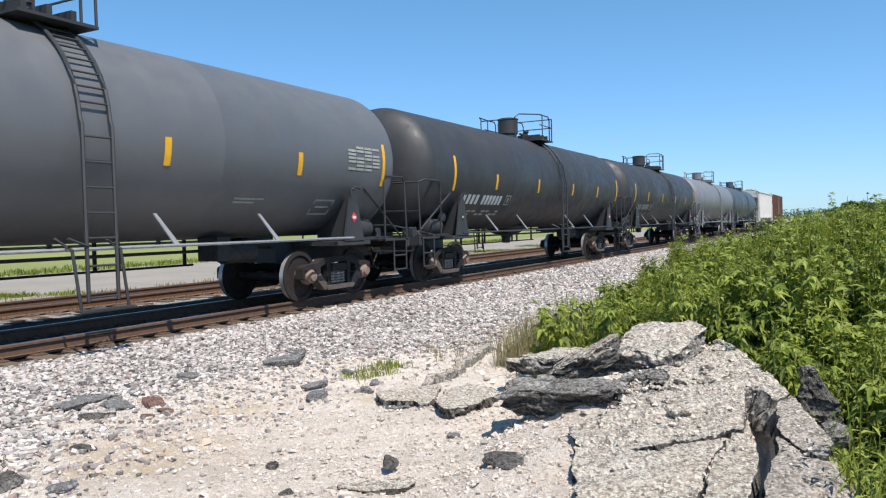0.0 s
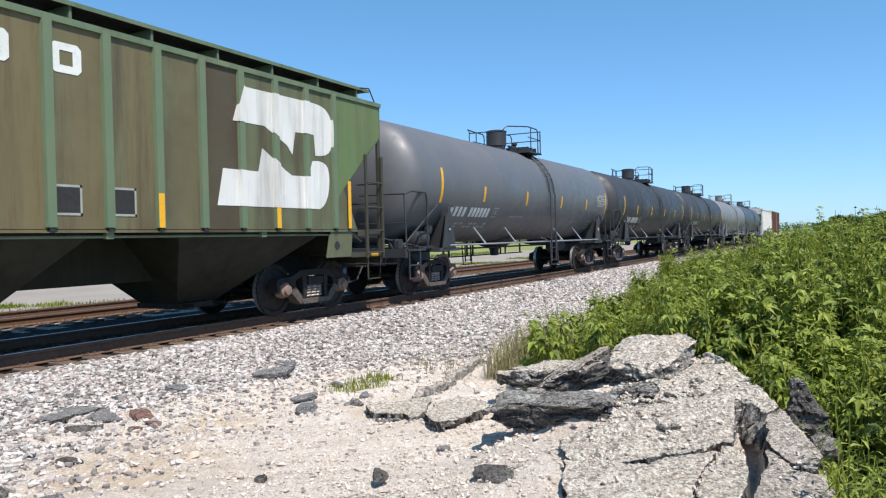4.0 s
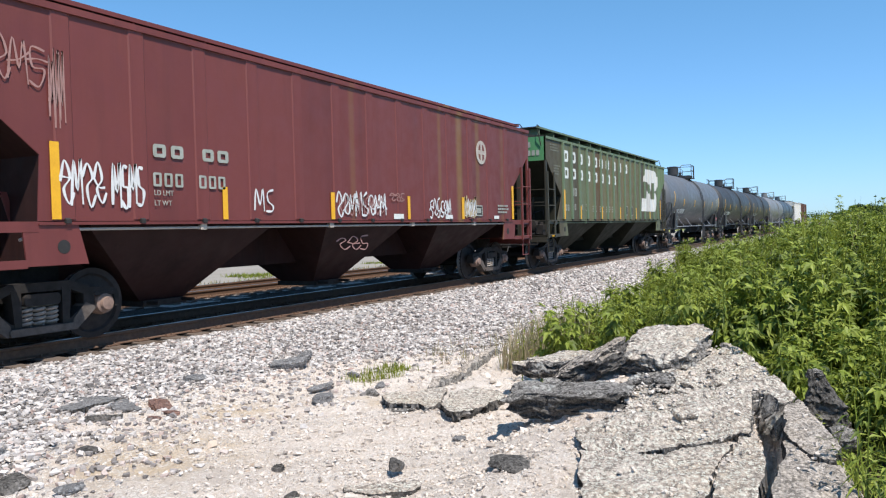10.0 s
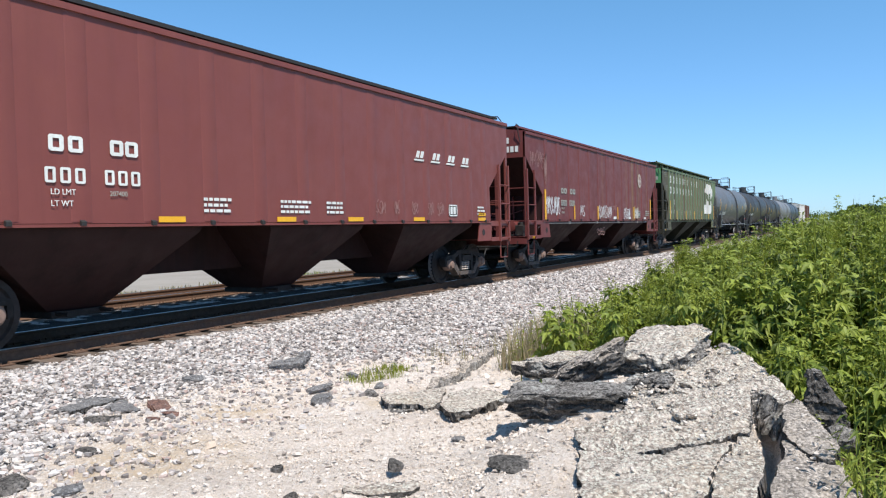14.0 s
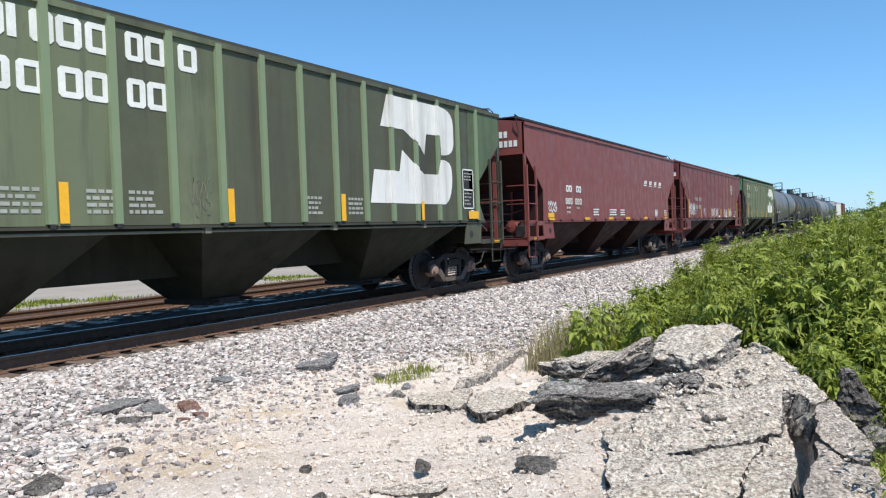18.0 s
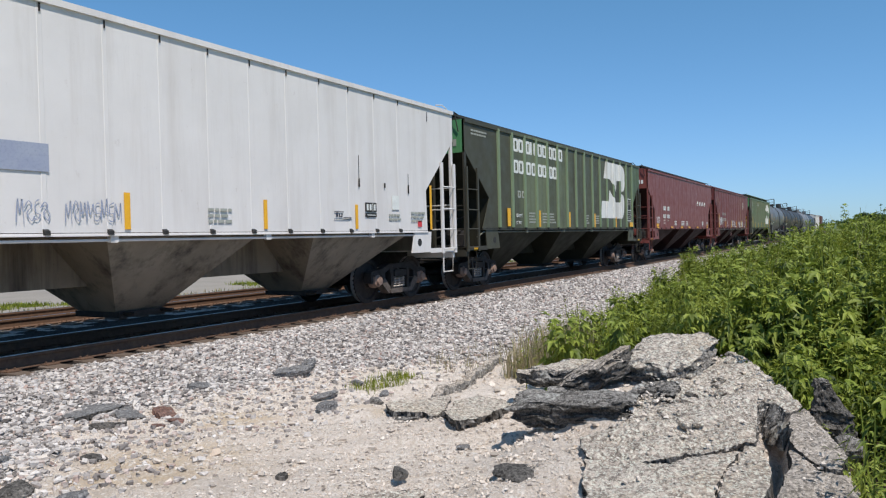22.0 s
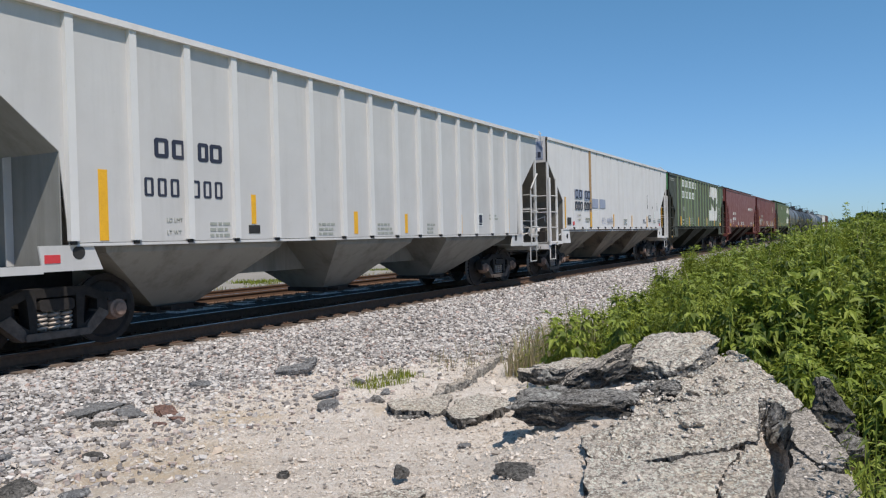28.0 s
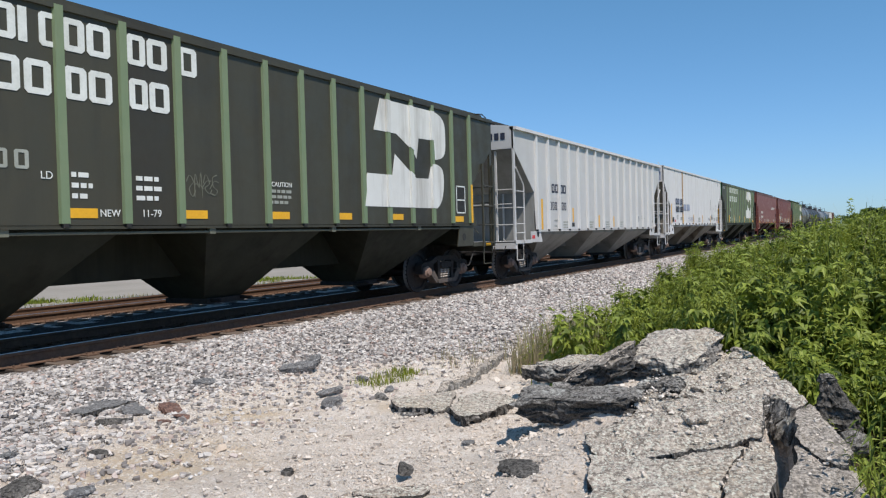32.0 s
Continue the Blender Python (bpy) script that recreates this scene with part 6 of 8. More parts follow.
    outlet.tube([(-5.6, -0.2, 1.02), (5.6, -0.2, 1.02)], 0.03, 6)
    outlet.tube([(-5.0, 1.2, 0.72), (5.0, 1.2, 0.72)], 0.024, 6)
    for x in (-4.9, -4.5, -1.81, -1.43, -0.06, 0.40, 2.84, 3.31, 4.8):
        outlet.box(x - 0.025, x + 0.025, 1.175, 1.225, 0.70, 1.75)
    part("under_gear", outlet, DARK, car)
    return place(car, u)


def curved_marks(car, items, mat, name, label="", R=1.515, zc=2.73, seg=6):
    """Strips that follow the round flank: x0, x1, z0, z1."""
    for x0, x1, z0, z1 in items:
        s = Shape()
        zs = np.linspace(z0, z1, seg)
        ys = [-math.sqrt(max(0.01, R * R - (z - zc) ** 2)) for z in zs]
        for k in range(seg - 1):
            s.quad((x0, ys[k], zs[k]), (x1, ys[k], zs[k]), (x1, ys[k + 1], zs[k + 1]), (x0, ys[k + 1], zs[k + 1]), 0.003)
        part(name, s, mat, car, label)


TANKS = [(TANK_GREY, "dark grey tank car with yellow strips", 60.98, False), (TANK_BLACK, "black tank car with white lettering", 78.95, True), (TANK_BLACK, "plain black tank car with faded marks", 96.9, True),
         (TANK_LIGHT, "pale grey tank car behind black ones", 114.8, False), (TANK_BLUE, "blue-grey tank car far down the line", 132.7, False)]
for k, (mat, label, u, black) in enumerate(TANKS):
    car = tank_car(mat, label, u, black)
    if k < 3:
        curved_marks(car, [(-7.05, -6.94, 2.21, 3.06), (-4.52, -4.40, 2.30, 2.72), (-1.33, -1.21, 2.30, 2.72), (2.0, 2.12, 2.30, 2.70), (4.95, 5.07, 2.30, 2.70), (7.66, 7.76, 2.2, 3.06)], YELLOW, "reflective_strip", "yellow reflective strip")
        xs = [-6.3 + 0.25 * i for i in range(4)] + [-5.15 + 0.22 * i for i in range(6)]
        curved_marks(car, [(x, x + 0.15, 1.90, 2.14) for x in xs], MARK if k < 2 else MARK_DIM, "number_bar", "white reporting mark bars", seg=3)
        curved_marks(car, [(-6.3 + 0.3 * i, -6.08 + 0.3 * i, z, z + 0.045) for i in range(9) for z in (1.70, 1.62) if (i * 7 + int(z * 100)) % 3], MARK_DIM, "stencil", "", seg=2)
        curved_marks(car, [(-3.62, -3.27, 1.90, 1.93), (-3.62, -3.27, 2.14, 2.17), (-3.62, -3.59, 1.90, 2.17), (-3.30, -3.27, 1.90, 2.17), (-3.50, -3.39, 1.97, 2.10)], MARK_DIM, "stencil_frame", "", seg=3)
    if k == 0:
        rows = [(6.45 + 0.28 * q, 6.70 + 0.28 * q, 2.90 - 0.07 * i, 2.945 - 0.07 * i) for i in range(7) for q in range(4) if (i + q * 3) % 5]
        curved_marks(car, rows, MARK_DIM, "stencil", "printed inspection table", seg=2)
        curved_marks(car, [(5.7, 6.3, 1.62, 1.65), (5.7, 6.3, 1.87, 1.90), (5.7, 5.73, 1.62, 1.90), (6.27, 6.3, 1.62, 1.90), (5.8, 6.2, 1.75, 1.78), (3.6, 4.3, 1.86, 1.89), (3.6, 4.1, 1.80, 1.83), (-2.3, -1.2, 1.93, 1.96)], MARK_DIM, "stencil_frame", "", seg=2)

# cars ahead, far down the line
far = hopper_car(dict(key="gy", L=8.3, sill=1.36, eave=4.20, paint=GREY, post_paint=POST_GREY, roof=GREY, eave_out=0.10, posts=[-6.76 + 0.915 * k for k in range(16)], post_size=(0.065, 0.065),
                      label="pale grey covered hopper far down the line", side_label="grey steel sheet", notch=(3.62, 1.40, 2.46, 1.50), sill_paint=GREY, eave_paint=WHITE, end_paint=GREY, end_sheet=GREY, slope=SHADE_GREY,
                      plate_paint=GREY, ladder_paint=GREY, walk_paint=DARK, gear_paint=GREY, bay_paint=BAY_GREY, bay_label="grey hopper bay", truck_x=6.65, walk_y=0.6, walk_z=0.22, stile=0.045))
place(far, 150.8)


def box_car(u):
    car = tagged(new("boxcar"), "brown boxcar far down the line", "freight car", "cars of the train")
    part("body", Shape().box(-7.7, 7.7, -1.55, 1.55, 1.1, 4.35), BROWN, car)
    part("roof", Shape().prism_x([(-1.6, 4.33), (1.6, 4.33), (1.6, 4.38), (0, 4.62), (-1.6, 4.38)], -7.75, 7.75), GREY, car)
    rib = shared("boxrib", lambda: Shape().box(-0.06, 0.06, -1.62, -1.545, 1.1, 4.33), BROWN)
    for x in np.arange(-7.4, 7.6, 1.14):
        part("side_post", rib, BROWN, car, "", (float(x), 0, 0))
    part("sliding_door", Shape().box(-1.5, 1.5, -1.66, -1.62, 1.15, 4.2), BROWN, car)
    part("underframe", Shape().box(-7.7, 7.7, -0.4, 0.4, 0.75, 1.1), DARK, car)
    for d in (-1, 1):
        add_coupler(car, d * 7.75, d)
        add_truck(car, d * 6.1)
    return place(car, u)


box_car(168.4)


# ---- rubble: broken slabs of old pavement ----
def slab_mesh(name, l, w, t, seed, top_mat, side_mat, n=30, rough=0.10):
    """An irregular broken slab, its top at z = 0, with crumbled, layered sides."""
    r = random.Random(seed)
    corners = sorted(2 * math.pi * (k + r.uniform(-0.3, 0.3)) / 7 for k in range(7))
    pts = []
    for a in corners:
        c, s_ = math.cos(a), math.sin(a)
        q = (abs(c) ** 4 + abs(s_) ** 4) ** (-1 / 4) * (1 + r.uniform(-rough, rough))
        pts.append((q * c * l / 2, q * s_ * w / 2))
    out = []
    for k in range(n):
        u = k / n * 7
        (ax, ay), (bx, by) = pts[int(u) % 7], pts[(int(u) + 1) % 7]
        f = u - int(u)
        j = 0.035 * min(l, w)
        out.append((ax + f * (bx - ax) + r.uniform(-j, j), ay + f * (by - ay) + r.uniform(-j, j)))
    ph = r.uniform(0, 9)
    wave = lambda x, y: 0.006 * math.sin(x * 9 + ph) * math.cos(y * 11 + ph) + 0.005 * math.sin(x * 23 + y * 19 + ph) + r.uniform(-0.006, 0.006)
    verts, faces, mats = [(0, 0, 0)], [], []
    for q in (0.2, 0.4, 0.6, 0.8, 0.95, 1.0):
        for x, y in out:
            j = 0.012 * (1.05 - q)
            verts.append((x * q + r.uniform(-j, j), y * q + r.uniform(-j, j), wave(x * q, y * q) - (0.014 * r.random() ** 2 if q == 1 else 0)))
    for frac, inset in ((0.12, 1.0), (0.40, 0.965), (0.50, 1.0), (0.78, 0.94), (1.0, 0.86)):
        for x, y in out:
            k = inset + r.uniform(-0.04, 0.03)
            verts.append((x * k, y * k, -t * frac + r.uniform(-0.018, 0.018)))
    for k in range(n):
        faces.append((0, 1 + k, 1 + (k + 1) % n))
        mats.append(0)
    for ring in range(10):
        o = 1 + ring * n
        for k in range(n):
            faces.append((o + k, o + n + k, o + n + (k + 1) % n, o + (k + 1) % n))
            mats.append(0 if ring < 5 else 1)
    o = 1 + 10 * n
    faces.append(tuple(o + k for k in range(n - 1, -1, -1)))
    mats.append(1)
    me = bpy.data.meshes.new(name)
    me.from_pydata(verts, [], faces)
    me.materials.append(top_mat)
    me.materials.append(side_mat)
    me.polygons.foreach_set("material_index", mats)
    return me


RIGHT = -61.4     # the turn that lays a slab's length across the view


def slab(name, x, y, z, l, w, t, turn, tx, ty, seed, top, side, label, category="rubble", group="broken pavement slabs", rough=0.10):
    ob = new(name, slab_mesh(name, l, w, t, seed, top, side, rough=rough))
    ob.matrix_world = pose(x, y, z, 0, 0, RIGHT + turn) @ pose(0, 0, 0, tx, ty, 0)
    return tagged(ob, label, category, group)


DARKS = "broken slab with a dark crumbling edge"


def inside(px, py, poly):
    hit = np.zeros(np.shape(px), bool)
    for (ax, ay), (bx, by) in zip(poly, poly[1:] + poly[:1]):
        cross = ((ay > py) != (by > py)) & (px < (bx - ax) * (py - ay) / (by - ay + 1e-12) + ax)
        hit ^= cross
    return hit


def crust(pts, t, seed, label, z0=-0.10, sx=0.18, sy=0.0, top=None, step=0.022, bite=0.014, relief=1.0, side=None):
    """A broken sheet of old pavement: rugged top on a sloping plane, torn edges, dark layered sides."""
    rng = np.random.default_rng(seed)
    xs = np.arange(min(p[0] for p in pts) - 0.06, max(p[0] for p in pts) + 0.06, step)
    ys = np.arange(min(p[1] for p in pts) - 0.06, max(p[1] for p in pts) + 0.06, step)
    gx, gy = np.meshgrid(xs, ys, indexing="ij")
    ph = rng.uniform(0, 6, 4)
    wx = bite * (np.sin(gx * 17 + ph[0]) + np.sin(gy * 29 + ph[1])) / 2 + rng.normal(0, bite * 0.35, gx.shape)
    wy = bite * (np.sin(gy * 19 + ph[2]) + np.sin(gx * 31 + ph[3])) / 2 + rng.normal(0, bite * 0.35, gx.shape)
    mid = inside((gx + wx)[:-1, :-1] + step / 2, (gy + wy)[:-1, :-1] + step / 2, pts)
    jx, jy = gx + rng.uniform(-0.34, 0.34, gx.shape) * step, gy + rng.uniform(-0.34, 0.34, gx.shape) * step
    gz = z0 + sx * (jx - 5.0) + sy * (jy - 1.0)
    gz = gz + relief * (0.010 * np.sin(jx * 7 + ph[0]) * np.cos(jy * 8 + ph[2]) + 0.006 * np.sin(jx * 19 + jy * 13 + ph[1]) + rng.normal(0, 0.0022, gx.shape))
    full = np.zeros(gx.shape, int)
    for a, b in ((0, 0), (0, 1), (1, 0), (1, 1)):
        full[a:a + mid.shape[0], b:b + mid.shape[1]] += mid
    gz = gz - np.where(full < 4, rng.uniform(0.0, 0.009, gx.shape), 0)
    # torn outline: the rim is drawn onto the polygon, with a wander that neighbours share
    rim = (full > 0) & (full < 4)
    for i, k in zip(*np.nonzero(rim)):
        p, best = np.array([jx[i, k], jy[i, k]]), None
        for a, b in zip(pts, pts[1:] + pts[:1]):
            a, b = np.array(a), np.array(b)
            q = a + (b - a) * np.clip((p - a) @ (b - a) / ((b - a) @ (b - a) + 1e-12), 0, 1)
            if best is None or np.sum((q - p) ** 2) < np.sum((best - p) ** 2):
                best = q
        w1, w2 = noise.noise_vector(Vector((*best, 0.3)) * 7.0), noise.noise_vector(Vector((*best, 1.7)) * 27.0)
        jx[i, k], jy[i, k] = best[0] + 0.030 * w1.x + 0.012 * w2.x, best[1] + 0.030 * w1.y + 0.012 * w2.y
    ny = gx.shape[1]
    idx = lambda i, k: i * ny + k
    verts = np.stack([jx, jy, gz], -1).reshape(-1, 3).tolist()
    faces, mats, low = [], [], {}

    def lower(v, d):
        if (v, d) not in low:
            x, y, z = verts[v]
            q = 1 - 0.05 * d + 0.035 * math.sin(23 * x + 31 * y + 2.1 * d + ph[0]) + 0.02 * math.sin(47 * y - 39 * x + 4 * d)
            cx, cy = sum(p[0] for p in pts) / len(pts), sum(p[1] for p in pts) / len(pts)
            low[(v, d)] = len(verts)
            verts.append((cx + (x - cx) * q + rng.normal(0, 0.017), cy + (y - cy) * q + rng.normal(0, 0.017), z - t * d / 3 + 0.02 * math.sin(19 * x - 27 * y + 1.7 * d) + rng.normal(0, 0.010)))
        return low[(v, d)]

    for i, k in zip(*np.nonzero(mid)):
        faces.append((idx(i, k), idx(i + 1, k), idx(i + 1, k + 1), idx(i, k + 1)))
        mats.append(0)
        for di, dk, a, b in ((-1, 0, (i, k + 1), (i, k)), (1, 0, (i + 1, k), (i + 1, k + 1)), (0, -1, (i, k), (i + 1, k)), (0, 1, (i + 1, k + 1), (i, k + 1))):
            u, w = i + di, k + dk
            if not (0 <= u < mid.shape[0] and 0 <= w < mid.shape[1] and mid[u, w]):
                va, vb = idx(*a), idx(*b)
                for d in (1, 2, 3):
                    la, lb = lower(va, d), lower(vb, d)
                    ua, ub = (va, vb) if d == 1 else (lower(va, d - 1), lower(vb, d - 1))
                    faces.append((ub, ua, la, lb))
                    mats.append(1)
    me = bpy.data.meshes.new("pavement_slab")
    me.from_pydata(verts, [], faces)
    me.materials.append(top or SLAB)
    me.materials.append(side or SLAB_DARK)
    me.polygons.foreach_set("material_index", mats)
    bm = bmesh.new()
    bm.from_mesh(me)
    bmesh.ops.delete(bm, geom=[v for v in bm.verts if not v.link_faces], context="VERTS")
    bmesh.ops.recalc_face_normals(bm, faces=bm.faces)
    bm.to_mesh(me)
    bm.free()
    return tagged(new("pavement_slab", me), label, "rubble", "broken pavement slabs")


def crag(name, x, y, z, rx, ry, rz, seed, mat, label, turn=0.0):
    """A faceted lump of broken rock."""
    rng = np.random.default_rng(seed)
    bm = bmesh.new()
    bmesh.ops.create_icosphere(bm, subdivisions=3, radius=1.0)
    cuts = rng.normal(size=(11, 3))
    cuts /= np.linalg.norm(cuts, axis=1)[:, None]
    for v in bm.verts:
        p = np.array(v.co)
        for c in cuts:
            over = p @ c - 0.66
            if over > 0:
                p = p - c * over
        p = p * (1 + rng.normal(0, 0.035))
        v.co = (p[0] * rx, p[1] * ry, p[2] * rz)
    me = bpy.data.meshes.new(name)
    bm.to_mesh(me)
    bm.free()
    me.materials.append(mat)
    ob = new(name, me)
    ob.matrix_world = pose(x, y, z, 8, -6, turn)
    return tagged(ob, label, "rock")


def rug(name, x, y, z, hx, hy, hz, seed, top, side, label, rx=0.0, ry=0.0, rz=0.0, taper=0.0, skew=0.0, cat="rubble", group="broken pavement slabs"):
    """A torn block of old pavement: blunt corners, crumbling layered sides, a lighter weathered top."""
    bm = bmesh.new()
    bmesh.ops.create_cube(bm, size=2.0)
    bmesh.ops.subdivide_edges(bm, edges=bm.edges, cuts=17, use_grid_fill=True)
    at = Vector((seed * 3.7, seed * 1.3, seed * 0.7))
    size = Vector((hx, hy, hz))
    for v in bm.verts:
        p = v.co.copy()
        r = max(abs(p.x), abs(p.y))
        flat = abs(p.z) > 0.99 and r < 0.8
        p *= (1.0 / max(1.0, (abs(p.x) ** 7 + abs(p.y) ** 7 + abs(p.z) ** 7) ** (1 / 7)))
        k = 1 - taper * (p.z + 1) / 2
        p.x, p.y = p.x * k, p.y * k + skew * (p.z + 1) / 2
        w = Vector((p.x * hx, p.y * hy, p.z * hz))
        big = noise.noise_vector(w * 4.2 + at)
        mid = noise.noise_vector(w * 13 + at)
        fine = noise.noise_vector(w * 40 + at)
        soft = 0.35 if flat else 1.0
        ledge = 0.022 * round(2.2 * noise.noise(Vector((w.x * 6, w.y * 6, w.z * 26)) + at))
        out = Vector((p.x, p.y, 0)) * ledge * (0 if flat else 1)
        v.co = w + Vector((big.x, big.y, 0.4 * big.z)) * 0.070 + mid * 0.022 * soft + fine * 0.017 + out
    bm.normal_update()
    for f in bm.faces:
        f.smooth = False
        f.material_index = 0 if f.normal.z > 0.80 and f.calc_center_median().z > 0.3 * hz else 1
    me = bpy.data.meshes.new(name)
    bm.to_mesh(me)
    bm.free()
    me.materials.append(top)
    me.materials.append(side)
    ob = new(name, me)
    ob.matrix_world = pose(x, y, z, rx, ry, rz)
    return tagged(ob, label, cat, group)


def curb(pts, w, h, seed, top, side, label):
    """A long narrow strip of broken curb that bends over the ground."""
    rng = np.random.default_rng(seed)
    path = np.array(pts)
    ts = np.linspace(0, len(pts) - 1, 46)
    px, py = (np.interp(ts, np.arange(len(pts)), path[:, k]) for k in (0, 1))
    px, py = (np.convolve(np.pad(q, 4, mode="edge"), np.ones(9) / 9, "valid") for q in (px, py))
    dx, dy = np.gradient(px), np.gradient(py)
    l = np.hypot(dx, dy)
    nx, ny = -dy / l, dx / l
    prof = [(-0.5, 0.0), (-0.5, 0.55), (-0.42, 0.92), (-0.1, 1.0), (0.25, 1.0), (0.44, 0.9), (0.5, 0.5), (0.5, 0.0)]
    verts, faces, mats = [], [], []
    base = ground_height(px, py) - 0.03
    for i in range(len(px)):
        k = 1.0 - 0.75 * max(0, 1 - i / 4) - 0.5 * max(0, 1 - (len(px) - 1 - i) / 5)
        for a, b in prof:
            a, b = a * w * (0.6 + 0.4 * k) + rng.normal(0, 0.012), b * h * k + 0.03 + rng.normal(0, 0.008)
            verts.append((px[i] + nx[i] * a, py[i] + ny[i] * a, base[i] + b))
    m = len(prof)
    for i in range(len(px) - 1):
        for k in range(m - 1):
            faces.append((i * m + k, (i + 1) * m + k, (i + 1) * m + k + 1, i * m + k + 1))
            mats.append(0 if 2 <= k <= 4 else 1)
    for o in (0, (len(px) - 1) * m):
        faces.append(tuple(o + k for k in range(m)))
        mats.append(1)
    me = bpy.data.meshes.new("curb_strip")
    me.from_pydata(verts, [], faces)
    me.materials.append(top)
    me.materials.append(side)
    me.polygons.foreach_set("material_index", mats)
    return tagged(new("curb_strip", me), label, "rubble", "broken pavement slabs")


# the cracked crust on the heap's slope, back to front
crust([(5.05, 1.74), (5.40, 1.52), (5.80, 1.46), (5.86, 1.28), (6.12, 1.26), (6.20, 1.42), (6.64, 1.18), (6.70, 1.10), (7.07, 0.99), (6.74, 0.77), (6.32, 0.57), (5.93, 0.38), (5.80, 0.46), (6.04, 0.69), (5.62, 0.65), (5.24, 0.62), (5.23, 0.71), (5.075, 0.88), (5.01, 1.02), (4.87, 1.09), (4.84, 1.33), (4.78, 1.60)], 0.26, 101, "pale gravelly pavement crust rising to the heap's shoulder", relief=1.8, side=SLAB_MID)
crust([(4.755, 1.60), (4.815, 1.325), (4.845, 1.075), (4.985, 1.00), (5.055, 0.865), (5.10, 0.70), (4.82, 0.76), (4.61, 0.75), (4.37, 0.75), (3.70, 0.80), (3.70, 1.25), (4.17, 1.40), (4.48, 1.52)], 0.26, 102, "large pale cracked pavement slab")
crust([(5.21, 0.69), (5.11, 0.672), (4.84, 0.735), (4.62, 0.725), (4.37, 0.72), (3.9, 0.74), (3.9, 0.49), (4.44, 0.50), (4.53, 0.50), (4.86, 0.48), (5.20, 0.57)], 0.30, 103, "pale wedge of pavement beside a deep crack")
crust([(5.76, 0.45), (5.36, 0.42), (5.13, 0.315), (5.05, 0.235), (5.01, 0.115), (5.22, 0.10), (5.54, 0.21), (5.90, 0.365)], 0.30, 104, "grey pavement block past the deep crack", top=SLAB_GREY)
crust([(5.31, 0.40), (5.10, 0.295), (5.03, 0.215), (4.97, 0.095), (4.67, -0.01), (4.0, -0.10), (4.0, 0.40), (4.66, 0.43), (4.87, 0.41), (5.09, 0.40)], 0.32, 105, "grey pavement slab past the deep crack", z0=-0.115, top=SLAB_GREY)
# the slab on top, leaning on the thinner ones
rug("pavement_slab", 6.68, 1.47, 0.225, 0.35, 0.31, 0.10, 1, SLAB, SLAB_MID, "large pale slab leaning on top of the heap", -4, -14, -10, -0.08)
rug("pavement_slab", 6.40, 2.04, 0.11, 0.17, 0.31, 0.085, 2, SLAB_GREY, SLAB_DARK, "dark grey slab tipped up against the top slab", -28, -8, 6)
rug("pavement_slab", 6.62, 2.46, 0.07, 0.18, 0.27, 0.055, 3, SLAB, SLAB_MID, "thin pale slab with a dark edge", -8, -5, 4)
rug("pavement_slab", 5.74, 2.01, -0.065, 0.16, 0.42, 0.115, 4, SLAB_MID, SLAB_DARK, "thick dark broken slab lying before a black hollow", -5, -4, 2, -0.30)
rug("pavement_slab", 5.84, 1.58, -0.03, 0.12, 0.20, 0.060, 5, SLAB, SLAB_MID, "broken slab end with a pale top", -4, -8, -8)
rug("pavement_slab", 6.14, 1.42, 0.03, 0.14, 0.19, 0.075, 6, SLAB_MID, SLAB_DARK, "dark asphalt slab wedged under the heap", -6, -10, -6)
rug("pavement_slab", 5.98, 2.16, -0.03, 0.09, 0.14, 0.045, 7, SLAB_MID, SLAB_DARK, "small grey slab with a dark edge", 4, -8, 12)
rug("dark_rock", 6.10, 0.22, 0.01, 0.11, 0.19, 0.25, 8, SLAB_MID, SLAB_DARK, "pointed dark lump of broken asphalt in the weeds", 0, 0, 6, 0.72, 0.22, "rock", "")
crag("dark_rock", 5.80, 0.10, -0.18, 0.10, 0.12, 0.13, 16, SLAB_MID, "dark broken lump of asphalt in the weeds", 60)
r = random.Random(77)
for k in range(34):
    u = r.random()
    x, y, size = (r.uniform(5.35, 6.35), r.uniform(0.92, 1.38), r.uniform(0.022, 0.05)) if u < 0.62 else (r.uniform(5.0, 5.7), r.uniform(1.2, 1.6), r.uniform(0.02, 0.04)) if u < 0.8 else (r.uniform(6.4, 6.9), r.uniform(0.8, 1.05), r.uniform(0.03, 0.06))
    crag("pavement_chunk", x, y, float(heap_plane(x)) + 0.012, size * 1.3, size * 1.1, size * 0.7, 200 + k, SLAB, "small pale chunk of broken pavement on the heap", 37 * k)
slab("pavement_slab", 7.05, 2.80, -0.02, 0.50, 0.34, 0.12, 0, 4, 0, 8, SLAB, SLAB_DARK, DARKS)
crust([(6.376, 4.253), (6.696, 3.956), (6.948, 3.929), (6.941, 3.789), (6.324, 3.519), (6.081, 3.505), (6.17, 3.649), (6.097, 3.952)], 0.13, 112, "flat pale slab broken across, lying on the gravel", z0=-0.325, sx=0.0, side=SLAB_MID)
crust([(6.033, 3.357), (6.563, 3.521), (6.838, 3.407), (6.793, 3.086), (6.526, 2.943), (6.167, 2.974), (5.826, 3.131)], 0.16, 113, "flat pale slab with a dark broken edge", z0=-0.275, sx=0.0)
crust([(6.30, 4.02), (6.52, 3.84), (6.30, 3.66), (6.04, 3.74), (6.02, 3.96)], 0.10, 114, "small grey slab with a dark broken edge", z0=-0.46, sx=0.08, top=SLAB_MID)
